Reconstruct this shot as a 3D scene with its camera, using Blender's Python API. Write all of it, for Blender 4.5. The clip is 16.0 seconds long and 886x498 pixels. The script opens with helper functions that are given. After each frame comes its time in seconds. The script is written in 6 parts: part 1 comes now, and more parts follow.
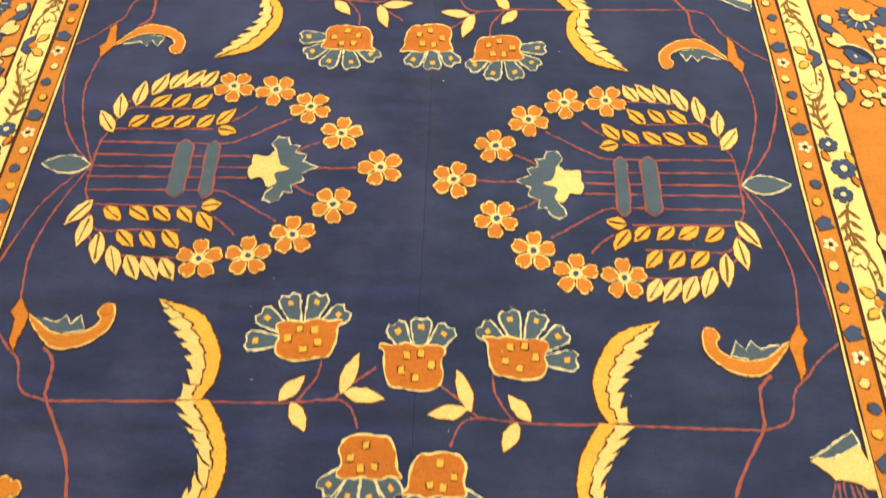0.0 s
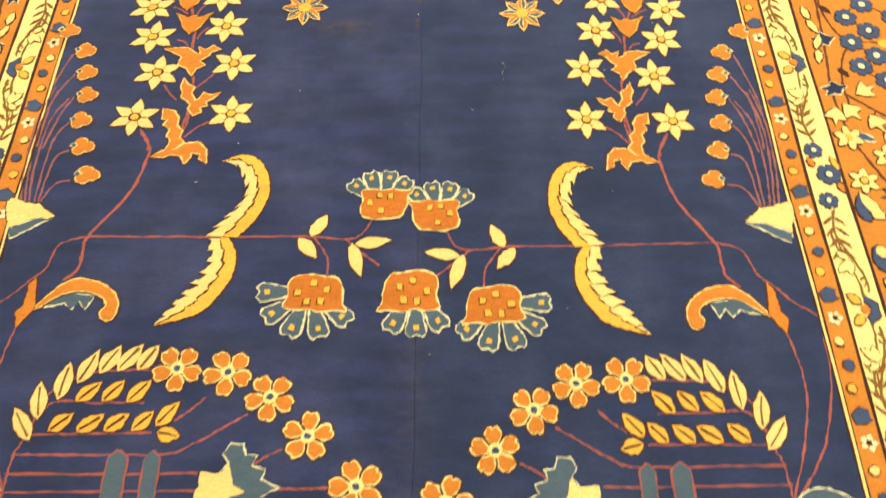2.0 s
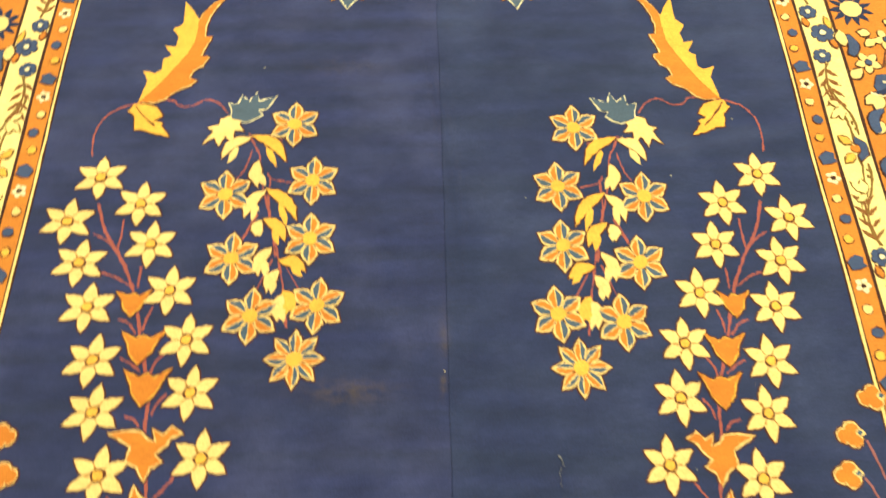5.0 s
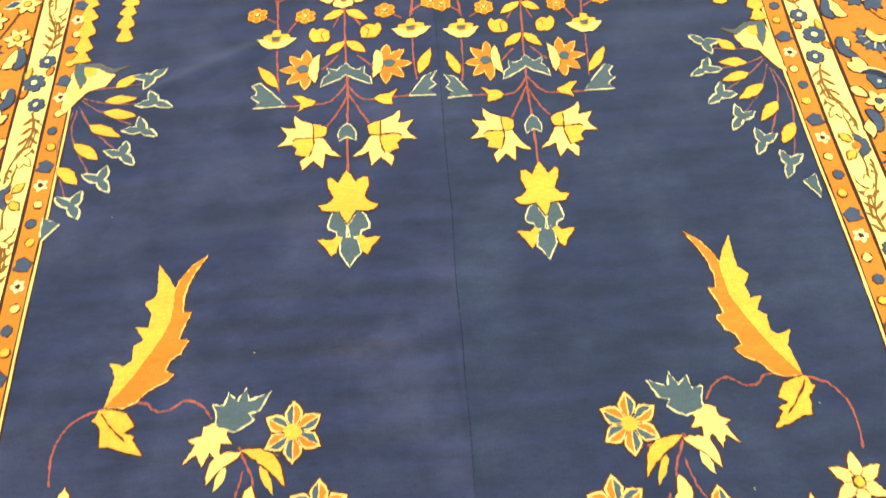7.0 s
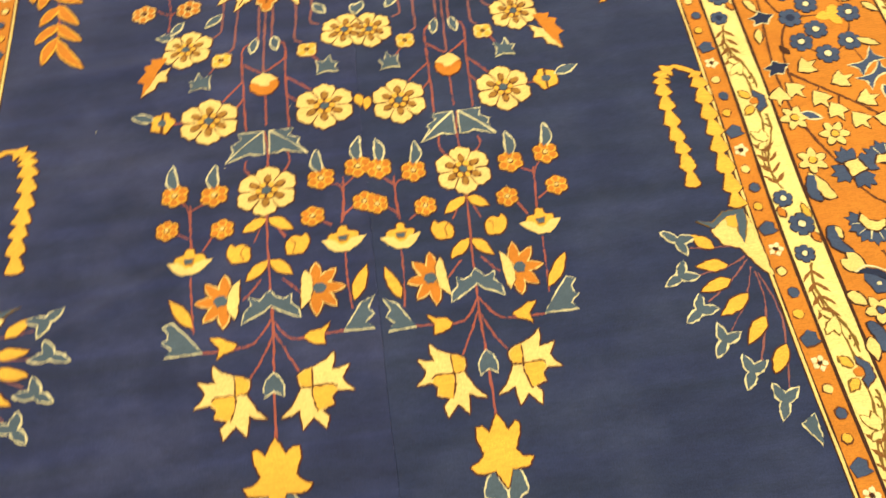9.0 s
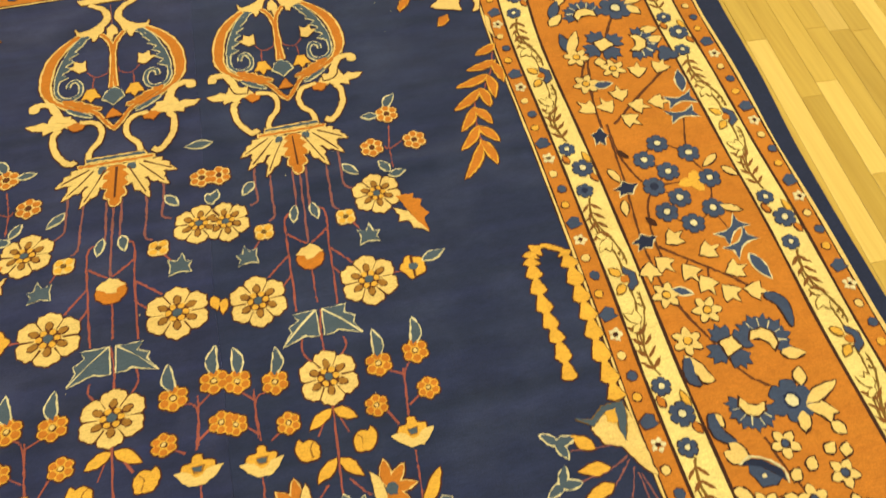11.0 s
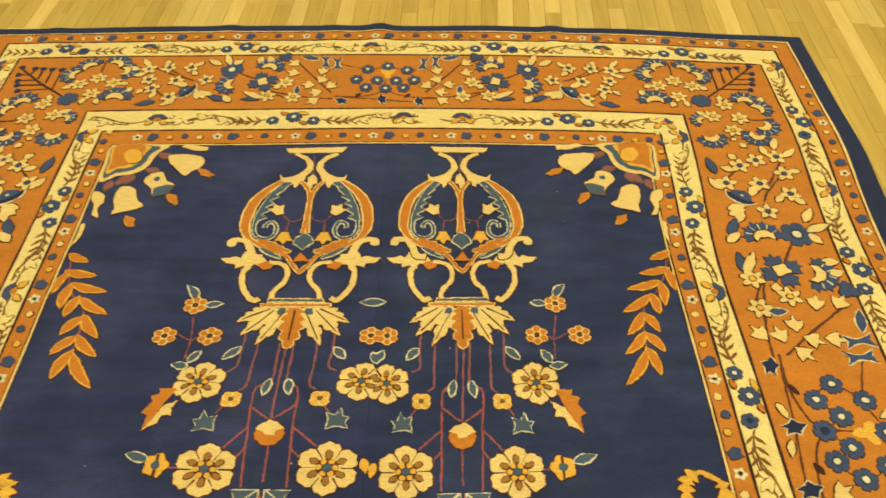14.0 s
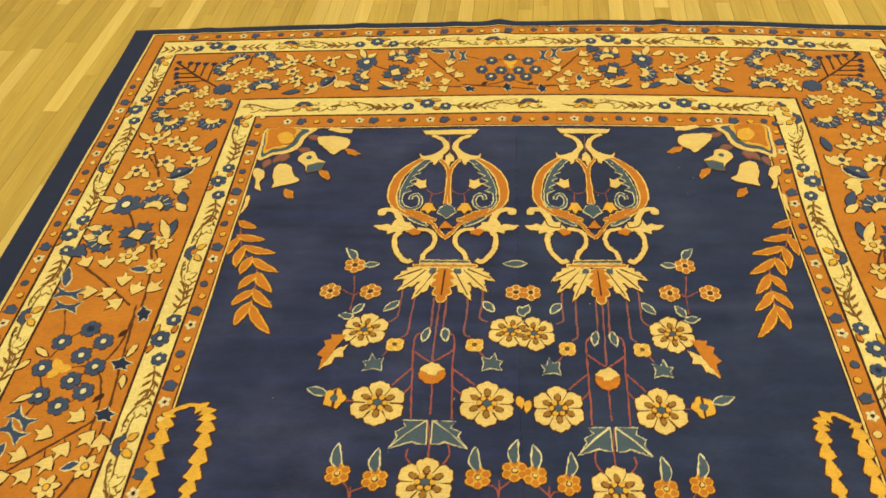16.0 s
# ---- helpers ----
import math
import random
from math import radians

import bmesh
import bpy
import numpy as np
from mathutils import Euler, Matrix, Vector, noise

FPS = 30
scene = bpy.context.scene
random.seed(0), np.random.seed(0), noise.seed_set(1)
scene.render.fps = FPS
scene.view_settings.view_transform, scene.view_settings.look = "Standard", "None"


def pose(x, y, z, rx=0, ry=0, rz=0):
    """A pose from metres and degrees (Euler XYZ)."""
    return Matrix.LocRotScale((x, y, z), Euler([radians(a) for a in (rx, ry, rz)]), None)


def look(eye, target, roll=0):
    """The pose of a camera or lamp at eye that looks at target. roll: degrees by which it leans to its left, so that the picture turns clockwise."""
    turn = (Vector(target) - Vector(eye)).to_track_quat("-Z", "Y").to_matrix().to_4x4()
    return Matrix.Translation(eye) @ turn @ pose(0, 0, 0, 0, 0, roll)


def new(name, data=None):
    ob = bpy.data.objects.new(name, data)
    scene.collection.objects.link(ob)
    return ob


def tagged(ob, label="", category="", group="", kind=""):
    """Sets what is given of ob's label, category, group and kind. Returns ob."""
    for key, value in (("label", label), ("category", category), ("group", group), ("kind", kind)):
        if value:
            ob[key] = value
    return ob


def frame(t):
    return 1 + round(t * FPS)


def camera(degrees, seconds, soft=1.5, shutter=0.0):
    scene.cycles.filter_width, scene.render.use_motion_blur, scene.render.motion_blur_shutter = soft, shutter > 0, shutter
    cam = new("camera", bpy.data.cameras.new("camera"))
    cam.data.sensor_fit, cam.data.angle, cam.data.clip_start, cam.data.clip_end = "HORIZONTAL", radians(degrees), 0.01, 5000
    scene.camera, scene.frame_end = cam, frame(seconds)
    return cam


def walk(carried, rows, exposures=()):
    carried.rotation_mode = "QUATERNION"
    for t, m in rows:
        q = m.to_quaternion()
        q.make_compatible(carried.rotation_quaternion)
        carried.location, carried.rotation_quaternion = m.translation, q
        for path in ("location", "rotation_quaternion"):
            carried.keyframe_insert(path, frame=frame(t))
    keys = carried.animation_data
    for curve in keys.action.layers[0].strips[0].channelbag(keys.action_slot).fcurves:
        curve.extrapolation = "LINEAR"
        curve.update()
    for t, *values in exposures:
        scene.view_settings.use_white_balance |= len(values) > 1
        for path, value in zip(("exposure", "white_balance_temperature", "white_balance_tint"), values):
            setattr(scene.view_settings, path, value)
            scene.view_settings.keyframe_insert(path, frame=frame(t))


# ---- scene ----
cam = camera(57.4, 16.0, soft=1.55, shutter=0.5)
PATH = [
    (0, (0.081, -0.99, 1.33), (0.041, 0.04, -0.384), -1.0),
    (0.5, (0.095, -0.827, 1.366), (0.025, 0.174, -0.363), -3.4),
    (1, (0.07, -0.666, 1.367), (0.014, 0.352, -0.354), -5.3),
    (1.5, (0.049, -0.508, 1.365), (0.026, 0.506, -0.359), -3.3),
    (2, (0.079, -0.334, 1.37), (0.062, 0.669, -0.36), -1.4),
    (2.5, (0.091, -0.18, 1.384), (0.056, 0.797, -0.361), -1.2),
    (3, (0.068, -0.012, 1.365), (0.032, 0.941, -0.393), -4.2),
    (3.5, (0.026, 0.147, 1.356), (0.025, 1.087, -0.409), -3.0),
    (4, (0.021, 0.304, 1.356), (0.034, 1.233, -0.415), -0.1),
    (4.5, (0.045, 0.476, 1.377), (0.042, 1.389, -0.403), 0.4),
    (5, (0.017, 0.634, 1.377), (0.011, 1.549, -0.402), -1.6),
    (5.2, (0.002, 0.713, 1.379), (0.005, 1.624, -0.401), -2.6),
    (7.3, (-0.01, 1.269, 1.361), (-0.008, 2.266, -0.373), -4.2),
    (7.5, (-0.003, 1.31, 1.362), (0.005, 2.309, -0.371), -4.3),
    (8, (0.028, 1.466, 1.381), (0.05, 2.456, -0.357), -1.9),
    (8.5, (0.079, 1.611, 1.382), (0.099, 2.581, -0.367), -0.9),
    (9, (0.117, 1.759, 1.404), (0.15, 2.712, -0.354), -5.8),
    (9.5, (0.148, 1.867, 1.427), (0.267, 2.819, -0.328), -5.9),
    (10, (0.203, 1.918, 1.444), (0.384, 2.891, -0.294), -3.3),
    (10.2, (0.221, 1.931, 1.443), (0.437, 2.923, -0.28), -2.0),
    (12.3, (0.308, 2.104, 1.469), (0.526, 3.331, -0.095), 2.1),
    (12.5, (0.299, 2.112, 1.476), (0.498, 3.362, -0.073), 2.2),
    (13, (0.262, 2.121, 1.5), (0.415, 3.42, -0.013), 2.0),
    (13.5, (0.207, 2.105, 1.522), (0.294, 3.449, 0.044), 1.5),
    (14, (0.157, 2.083, 1.537), (0.175, 3.46, 0.086), 0.3),
    (14.5, (0.096, 2.055, 1.548), (0.058, 3.452, 0.118), -0.9),
    (15, (0.033, 2.017, 1.564), (-0.06, 3.419, 0.141), -1.4),
    (15.5, (-0.017, 1.945, 1.57), (-0.14, 3.349, 0.151), -2.7),
    (16, (-0.054, 1.85, 1.585), (-0.181, 3.253, 0.166), -3.6),
]
EXPOSURES = [(0, 0.90, 6150, 11), (1.5, 0.90, 6050, 9), (3.5, 0.94, 6000, 5), (5.2, 0.93, 6050, 5), (7.3, 1.06, 6000, 0), (8, 1.02, 6080, 0), (8.5, 0.92, 6200, 2),
             (9, 0.60, 6550, 8), (10.2, 0.26, 6600, 7), (12.5, 0.05, 6600, 3), (14.5, 0.06, 6550, 2), (16, 0.05, 6550, 2)]
walk(cam, [(t, look(eye, target, roll)) for t, eye, target, roll in PATH], EXPOSURES)

# ---- light: a showroom at night, warm ceiling lamps ----
world = bpy.data.worlds.new("room_air")
world.use_nodes = True
world.node_tree.nodes["Background"].inputs[0].default_value = (1.0, 0.95, 0.72, 1)
world.node_tree.nodes["Background"].inputs[1].default_value = 0.04
scene.world = world


def ceiling_lamp(x, y, power, size):
    lamp = bpy.data.lights.new("ceiling_lamp", "AREA")
    lamp.shape, lamp.size, lamp.energy, lamp.color = "DISK", size, power, (1.0, 0.955, 0.75)
    ob = new("ceiling_lamp", lamp)
    ob.matrix_world = look((x, y, 3.12), (x, y, 0))
    return ob


for lx, ly, lp in ((-1.6, -0.6, 20), (1.6, -0.6, 44), (-1.6, 2.2, 42), (1.6, 2.2, 54),
                   (-1.6, 5.0, 46), (1.6, 5.0, 51)):
    ceiling_lamp(lx, ly, lp, 0.5)


# ---- materials ----
def nodes_of(name):
    m = bpy.data.materials.new(name)
    m.use_nodes = True
    nt = m.node_tree
    return m, nt, nt.nodes["Principled BSDF"]


def node(nt, kind, **values):
    n = nt.nodes.new(kind)
    for k, v in values.items():
        if k in n.inputs.keys():
            n.inputs[k].default_value = v
    return n


def mixed(nt, kind, fac, a, b):
    n = nt.nodes.new("ShaderNodeMix")
    n.data_type, n.blend_type = "RGBA", kind
    for socket, value in ((n.inputs[0], fac), (n.inputs[6], a), (n.inputs[7], b)):
        if isinstance(value, (int, float)):
            socket.default_value = value
        elif isinstance(value, tuple):
            socket.default_value = value
        else:
            nt.links.new(value, socket)
    return n.outputs[2]


def spread(nt, value, lo, hi, a=0.0, b=1.0):
    n = nt.nodes.new("ShaderNodeMapRange")
    n.inputs[1].default_value, n.inputs[2].default_value = lo, hi
    n.inputs[3].default_value, n.inputs[4].default_value = a, b
    nt.links.new(value, n.inputs[0])
    return n.outputs[0]


def noise_at(nt, scale, stretch=(1, 1, 1), detail=3.0):
    c = nt.nodes.new("ShaderNodeTexCoord")
    mp = nt.nodes.new("ShaderNodeMapping")
    mp.inputs["Scale"].default_value = stretch
    nt.links.new(c.outputs["Object"], mp.inputs[0])
    n = node(nt, "ShaderNodeTexNoise", Scale=scale, Detail=detail)
    nt.links.new(mp.outputs[0], n.inputs["Vector"])
    return n.outputs[0]


def maths(nt, op, a, b=None):
    n = nt.nodes.new("ShaderNodeMath")
    n.operation = op
    for socket, v in zip(n.inputs, (a, b)):
        if v is None:
            continue
        if isinstance(v, (int, float)):
            socket.default_value = v
        else:
            nt.links.new(v, socket)
    return n.outputs[0]


def creased(nt, height):
    """Adds the soft ridges where the rug was folded: middle, slope, half length, width and lift of each."""
    c = nt.nodes.new("ShaderNodeTexCoord")
    xyz = nt.nodes.new("ShaderNodeSeparateXYZ")
    nt.links.new(c.outputs["Object"], xyz.inputs[0])
    for cx, cy, slope, half, width, lift in ((-0.12, 1.722, 0.02, 0.16, 0.022, 0.09), (0.57, 1.56, 0.17, 0.26, 0.03, 0.16), (0.5, 3.196, 0.0, 0.32, 0.03, 0.16),
                                             (-0.5, 2.50, 0.5, 0.2, 0.03, 0.14), (-0.35, 2.05, 0.05, 0.4, 0.03, 0.10), (0.02, 1.64, -6.0, 0.03, 0.10, 0.10), (-0.45, 3.1, 0.05, 0.35, 0.03, 0.12)):
        dx = maths(nt, "SUBTRACT", xyz.outputs[0], cx)
        dy = maths(nt, "SUBTRACT", maths(nt, "SUBTRACT", xyz.outputs[1], cy), maths(nt, "MULTIPLY", dx, slope))
        e = maths(nt, "ADD", maths(nt, "POWER", maths(nt, "ABSOLUTE", maths(nt, "DIVIDE", dx, half)), 4.0),
                  maths(nt, "POWER", maths(nt, "ABSOLUTE", maths(nt, "DIVIDE", dy, width)), 2.0))
        g = maths(nt, "EXPONENT", maths(nt, "MULTIPLY", e, -1.0))
        height = maths(nt, "ADD", height, maths(nt, "MULTIPLY", g, lift * 2.4))
    return height


def worn(nt, col, rgb, spots):
    """Brownish worn patches: middle, size and strength of each, ragged by noise."""
    c = nt.nodes.new("ShaderNodeTexCoord")
    xyz = nt.nodes.new("ShaderNodeSeparateXYZ")
    nt.links.new(c.outputs["Object"], xyz.inputs[0])
    rag = spread(nt, noise_at(nt, 45, (1, 1.6, 1), 5), 0.35, 0.7)
    for cx, cy, sx, sy, k in spots:
        e = maths(nt, "ADD", maths(nt, "POWER", maths(nt, "ABSOLUTE", maths(nt, "DIVIDE", maths(nt, "SUBTRACT", xyz.outputs[0], cx), sx)), 2.0),
                  maths(nt, "POWER", maths(nt, "ABSOLUTE", maths(nt, "DIVIDE", maths(nt, "SUBTRACT", xyz.outputs[1], cy), sy)), 2.0))
        g = maths(nt, "MULTIPLY", maths(nt, "EXPONENT", maths(nt, "MULTIPLY", e, -1.0)), maths(nt, "MULTIPLY", rag, k))
        col = mixed(nt, "MIX", g, col, (*rgb, 1))
    return col


def wool(name, rgb, abrash=0.25, tint=None, folds=0.0, sheen_blotch=0.18, creases=False, spots=(), lift=None, sheen=0.3, mot=0.06):
    """Knotted wool pile: rows of knots, dye streaks along the weft, soft pale blotches that put the sheen of leaning
    pile into the colour.
    """
    m, nt, p = nodes_of(name)
    base = (*rgb, 1)
    other = (*(tint or tuple(c * 0.72 for c in rgb)), 1)
    streak = noise_at(nt, 1.0, (1.6, 26, 1), 5)
    patch = noise_at(nt, 4.0, (1.3, 1.0, 1), 6)
    mottle = noise_at(nt, 1.0, (9, 24, 1), 7)
    grain = noise_at(nt, 340, (1, 1.25, 1), 2)
    rows = noise_at(nt, 1.0, (45, 420, 1), 2)
    col = mixed(nt, "MIX", spread(nt, streak, 0.35, 0.65, 0, abrash * 2), base, other)
    lift = lift or tuple(min(1, c * 1.5 + 0.004) for c in rgb)
    if spots:
        col = worn(nt, col, (0.085, 0.062, 0.045), spots)
    # sheen of the leaning pile, mixed into the base colour as paler blotches
    col = mixed(nt, "MIX", spread(nt, patch, 0.45, 0.72, 0, sheen_blotch), col, (*lift, 1))
    col = mixed(nt, "MULTIPLY", 1.0, col, mixed(nt, "MIX", spread(nt, mottle, 0.3, 0.7), (1 - mot, 1 - mot, 1 - mot, 1), (1 + mot, 1 + mot, 1 + mot, 1)))
    col = mixed(nt, "MULTIPLY", 1.0, col, mixed(nt, "MIX", spread(nt, grain, 0.3, 0.7), (0.76, 0.76, 0.76, 1), (1.09, 1.09, 1.09, 1)))
    col = mixed(nt, "MULTIPLY", 1.0, col, mixed(nt, "MIX", spread(nt, rows, 0.3, 0.7), (0.82, 0.82, 0.82, 1), (1.06, 1.06, 1.06, 1)))
    nt.links.new(col, p.inputs["Base Color"])
    p.inputs["Roughness"].default_value = 0.88
    p.inputs["Specular IOR Level"].default_value = 0.2
    p.inputs["Sheen Weight"].default_value = sheen
    p.inputs["Sheen Roughness"].default_value = 0.4
    top = max(rgb)
    p.inputs["Sheen Tint"].default_value = (*[0.25 + 0.75 * c / top for c in rgb], 1)
    b1 = node(nt, "ShaderNodeBump", Strength=0.35, Distance=0.0015)
    nt.links.new(grain, b1.inputs["Height"])
    last = b1
    if folds:
        soft = noise_at(nt, 1.0, (1.4, 3.4, 1), 1.5)
        if creases:
            soft = creased(nt, soft)
        b2 = node(nt, "ShaderNodeBump", Strength=1.0, Distance=folds)
        nt.links.new(soft, b2.inputs["Height"])
        nt.links.new(b1.outputs[0], b2.inputs["Normal"])
        last = b2
    nt.links.new(last.outputs[0], p.inputs["Normal"])
    return m


def oak(name, pale, deep):
    m, nt, p = nodes_of(name)
    info = nt.nodes.new("ShaderNodeObjectInfo")
    isle = nt.nodes.new("ShaderNodeNewGeometry")
    shift = nt.nodes.new("ShaderNodeVectorMath")
    shift.operation = "MULTIPLY_ADD"
    nt.links.new(info.outputs["Random"], shift.inputs[0])
    shift.inputs[1].default_value = (13, 29, 7)
    nt.links.new(isle.outputs["Position"], shift.inputs[2])

    def along(stretch, detail):
        mp = nt.nodes.new("ShaderNodeMapping")
        mp.inputs["Scale"].default_value = stretch
        nt.links.new(shift.outputs[0], mp.inputs[0])
        n = node(nt, "ShaderNodeTexNoise", Scale=1.0, Detail=detail)
        nt.links.new(mp.outputs[0], n.inputs["Vector"])
        return n.outputs[0]
    grain = along((130, 5, 40), 6)
    figure = along((22, 1.6, 10), 4)
    col = mixed(nt, "MIX", spread(nt, figure, 0.3, 0.7), (*deep, 1), (*pale, 1))
    tone = nt.nodes.new("ShaderNodeMath")
    tone.operation = "ADD"
    nt.links.new(info.outputs["Random"], tone.inputs[0])
    nt.links.new(isle.outputs["Random Per Island"], tone.inputs[1])
    frac = nt.nodes.new("ShaderNodeMath")
    frac.operation = "FRACT"
    nt.links.new(tone.outputs[0], frac.inputs[0])
    col = mixed(nt, "MULTIPLY", 1.0, col, mixed(nt, "MIX", frac.outputs[0], (0.88, 0.86, 0.82, 1), (1.07, 1.06, 1.03, 1)))
    col = mixed(nt, "MULTIPLY", 1.0, col, mixed(nt, "MIX", spread(nt, grain, 0.35, 0.6), (0.93, 0.91, 0.87, 1), (1, 1, 1, 1)))
    nt.links.new(col, p.inputs["Base Color"])
    nt.links.new(spread(nt, grain, 0.3, 0.7, 0.44, 0.3), p.inputs["Roughness"])
    p.inputs["Coat Weight"].default_value = 0.25
    p.inputs["Coat Roughness"].default_value = 0.22
    b = node(nt, "ShaderNodeBump", Strength=0.12, Distance=0.001)
    nt.links.new(grain, b.inputs["Height"])
    nt.links.new(b.outputs[0], p.inputs["Normal"])
    return m


def plaster(name, rgb):
    m, nt, p = nodes_of(name)
    n = noise_at(nt, 40, (1, 1, 1), 4)
    nt.links.new(mixed(nt, "MIX", spread(nt, n, 0.3, 0.7), (*[c * 0.94 for c in rgb], 1), (*rgb, 1)), p.inputs["Base Color"])
    p.inputs["Roughness"].default_value = 0.9
    return m


WORN = ((-0.16, 1.065, 0.075, 0.02, 0.8), (-0.18, 1.79, 0.09, 0.03, 0.25), (0.012, 1.17, 0.008, 0.035, 0.9), (0.008, 1.075, 0.006, 0.02, 0.8), (0.01, 0.2, 0.04, 0.3, 0.25))
NAVY_L = wool("navy_wool_violet", (0.024, 0.031, 0.094), 0.4, (0.019, 0.025, 0.058), 0.03, 0.42, True, WORN, (0.066, 0.074, 0.160), 0.8, 0.20)
NAVY_R = wool("navy_wool_teal", (0.022, 0.030, 0.084), 0.4, (0.018, 0.026, 0.060), 0.03, 0.42, True, WORN, (0.050, 0.064, 0.130), 0.8, 0.17)
EDGE = wool("navy_wool_edge", (0.019, 0.026, 0.064), 0.2)
RUST = wool("rust_wool", (0.50, 0.150, 0.018), 0.2, (0.42, 0.115, 0.014), 0.02)
ORANGE = wool("orange_wool", (0.56, 0.195, 0.022), 0.2, (0.46, 0.13, 0.016))
BORDER = wool("border_rust_wool", (0.54, 0.195, 0.024), 0.2, (0.47, 0.15, 0.02), 0.02)
GOLD = wool("gold_wool", (0.76, 0.415, 0.056), 0.2, (0.67, 0.325, 0.038))
STRAW = wool("straw_wool", (0.79, 0.56, 0.195), 0.2, (0.75, 0.49, 0.14))
CREAM = wool("cream_wool", (0.83, 0.64, 0.235), 0.2, (0.79, 0.58, 0.19), 0.02)
THREAD = wool("grey_thread", (0.22, 0.22, 0.21), 0.1)
IVORY = wool("ivory_wool", (0.78, 0.68, 0.38), 0.2)
SLATE = wool("slate_wool", (0.074, 0.104, 0.140), 0.25, (0.054, 0.082, 0.112))
BLUE = wool("blue_wool", (0.052, 0.075, 0.145), 0.25, (0.040, 0.056, 0.11))
STEM = wool("madder_wool", (0.34, 0.092, 0.066), 0.2)
HALO = wool("maroon_wool", (0.085, 0.026, 0.014), 0.2)
PLUM = wool("plum_wool", (0.27, 0.10, 0.09), 0.2)
DARK = wool("dark_brown_wool", (0.050, 0.018, 0.010), 0.2)
BROWN = wool("brown_wool", (0.115, 0.038, 0.014), 0.2)
UMBER = wool("umber_wool", (0.36, 0.17, 0.03), 0.2)
UMBER_DARK = wool("russet_wool", (0.22, 0.085, 0.02), 0.2)
OLIVE = wool("olive_wool", (0.20, 0.11, 0.022), 0.2)
OAK = oak("golden_oak", (0.60, 0.415, 0.092), (0.50, 0.33, 0.062))
OAK_PALE = oak("pale_oak", (0.74, 0.54, 0.16), (0.66, 0.46, 0.12))
PLASTER = plaster("warm_plaster", (0.72, 0.68, 0.6))


# ---- room shell ----
def box(name, lo, hi, mat):
    bm = bmesh.new()
    bmesh.ops.create_cube(bm, size=1)
    for v in bm.verts:
        v.co = Vector([lo[i] + (v.co[i] + 0.5) * (hi[i] - lo[i]) for i in range(3)])
    me = bpy.data.meshes.new(name)
    bm.to_mesh(me)
    bm.free()
    me.materials.append(mat)
    return new(name, me)


ROOM = (-4.0, 4.0, -4.0, 8.0, 3.2)
for wn, lo, hi in (("wall_west", (-4.12, -4.12, -0.02), (-4.0, 8.12, 3.2)), ("wall_east", (4.0, -4.12, -0.02), (4.12, 8.12, 3.2)),
                   ("wall_south", (-4.0, -4.12, -0.02), (4.0, -4.0, 3.2)), ("wall_north", (-4.0, 8.0, -0.02), (4.0, 8.12, 3.2))):
    tagged(box(wn, lo, hi, PLASTER), "plain warm white plaster wall of the showroom", "wall", kind="structure")
tagged(box("ceiling", (-4.12, -4.12, 3.2), (4.12, 8.12, 3.3), PLASTER), "plain white showroom ceiling", "ceiling", kind="structure")
floor = tagged(box("floor", (-4.0, -4.0, -0.06), (4.0, 8.0, -0.018), OAK), "golden oak strip floor with narrow boards", "floor", kind="structure")

# ---- rug: outlines and how the weave pulls them ----
rug = tagged(new("rug"), "large navy wool rug with gold and rust flowers on oak", "rug")
rug.empty_display_size = 0.3
NEAR = -1.75          # the near end, behind the camera's start
RIGHT = (0.762, 0.770, 0.815, 0.888, 1.205, 1.280, 1.337, 1.347, 1.428)
FLARE = (0.020, 0.020, 0.030, 0.045, 0.042, 0.040, 0.038, 0.038, 0.010)
LEFT = (0.803, 0.811, 0.857, 0.930, 1.240, 1.310, 1.360, 1.370, 1.450)
FAR = (3.977, 3.985, 4.051, 4.153, 4.455, 4.546, 4.598, 4.606, 4.645)
NEARS = tuple(NEAR + 4.645 - f for f in FAR)
TOP = -0.003          # the pile between the motifs; the motifs stand up to z = 0 and a little over
FLOOR = -0.012


def smooth(a, b, v):
    u = min(1, max(0, (v - a) / (b - a)))
    return u * u * (3 - 2 * u)


def right_edge(k, y):
    pull = min(0, max(-0.062, (y - 3.95) * 0.055)) * {8: 1, 7: 0.25, 6: 0.25}.get(k, 0)
    return RIGHT[k] + FLARE[k] * smooth(3.45, 4.1, y) + pull - 0.012 * math.exp(-((y - 2.45) / 0.4) ** 2)


def left_edge(k, y):
    return -LEFT[k]


def far_edge(k, x):
    pucker = sum(h * math.exp(-((x - c) / 0.035) ** 2) for c, h in ((-1.17, 0.008), (-0.57, 0.010), (-0.20, 0.006), (-0.036, 0.020), (0.57, 0.014))) if k > 4 else 0
    return FAR[k] - (0.042 if x > 0 else 0.012) * x * x + pucker * (1 if k == 8 else 0.6)


def wobble(x, y, a=0.003):
    return a * noise.noise(Vector((x * 3.1, y * 3.1, 0))), a * noise.noise(Vector((x * 3.1, y * 3.1, 7)))


def asis(x, y):
    return x, y


def lefthand(x, y):
    low = 0.012 + 0.035 * x
    mid = min(0.058, 0.14 * x * x)
    high = min(0.07, (0.12 + 0.05 * smooth(1.8, 2.1, y)) * abs(x) ** 3)
    a, b, c = smooth(0.3, 0.6, y), smooth(0.85, 1.25, y), smooth(3.0, 3.9, y)
    dx = (low * (1 - a) + mid * a) * (1 - b) + high * b
    return -(x + dx * (1 - c)), y + 0.028 - 0.028 * smooth(1.2, 3.2, y)


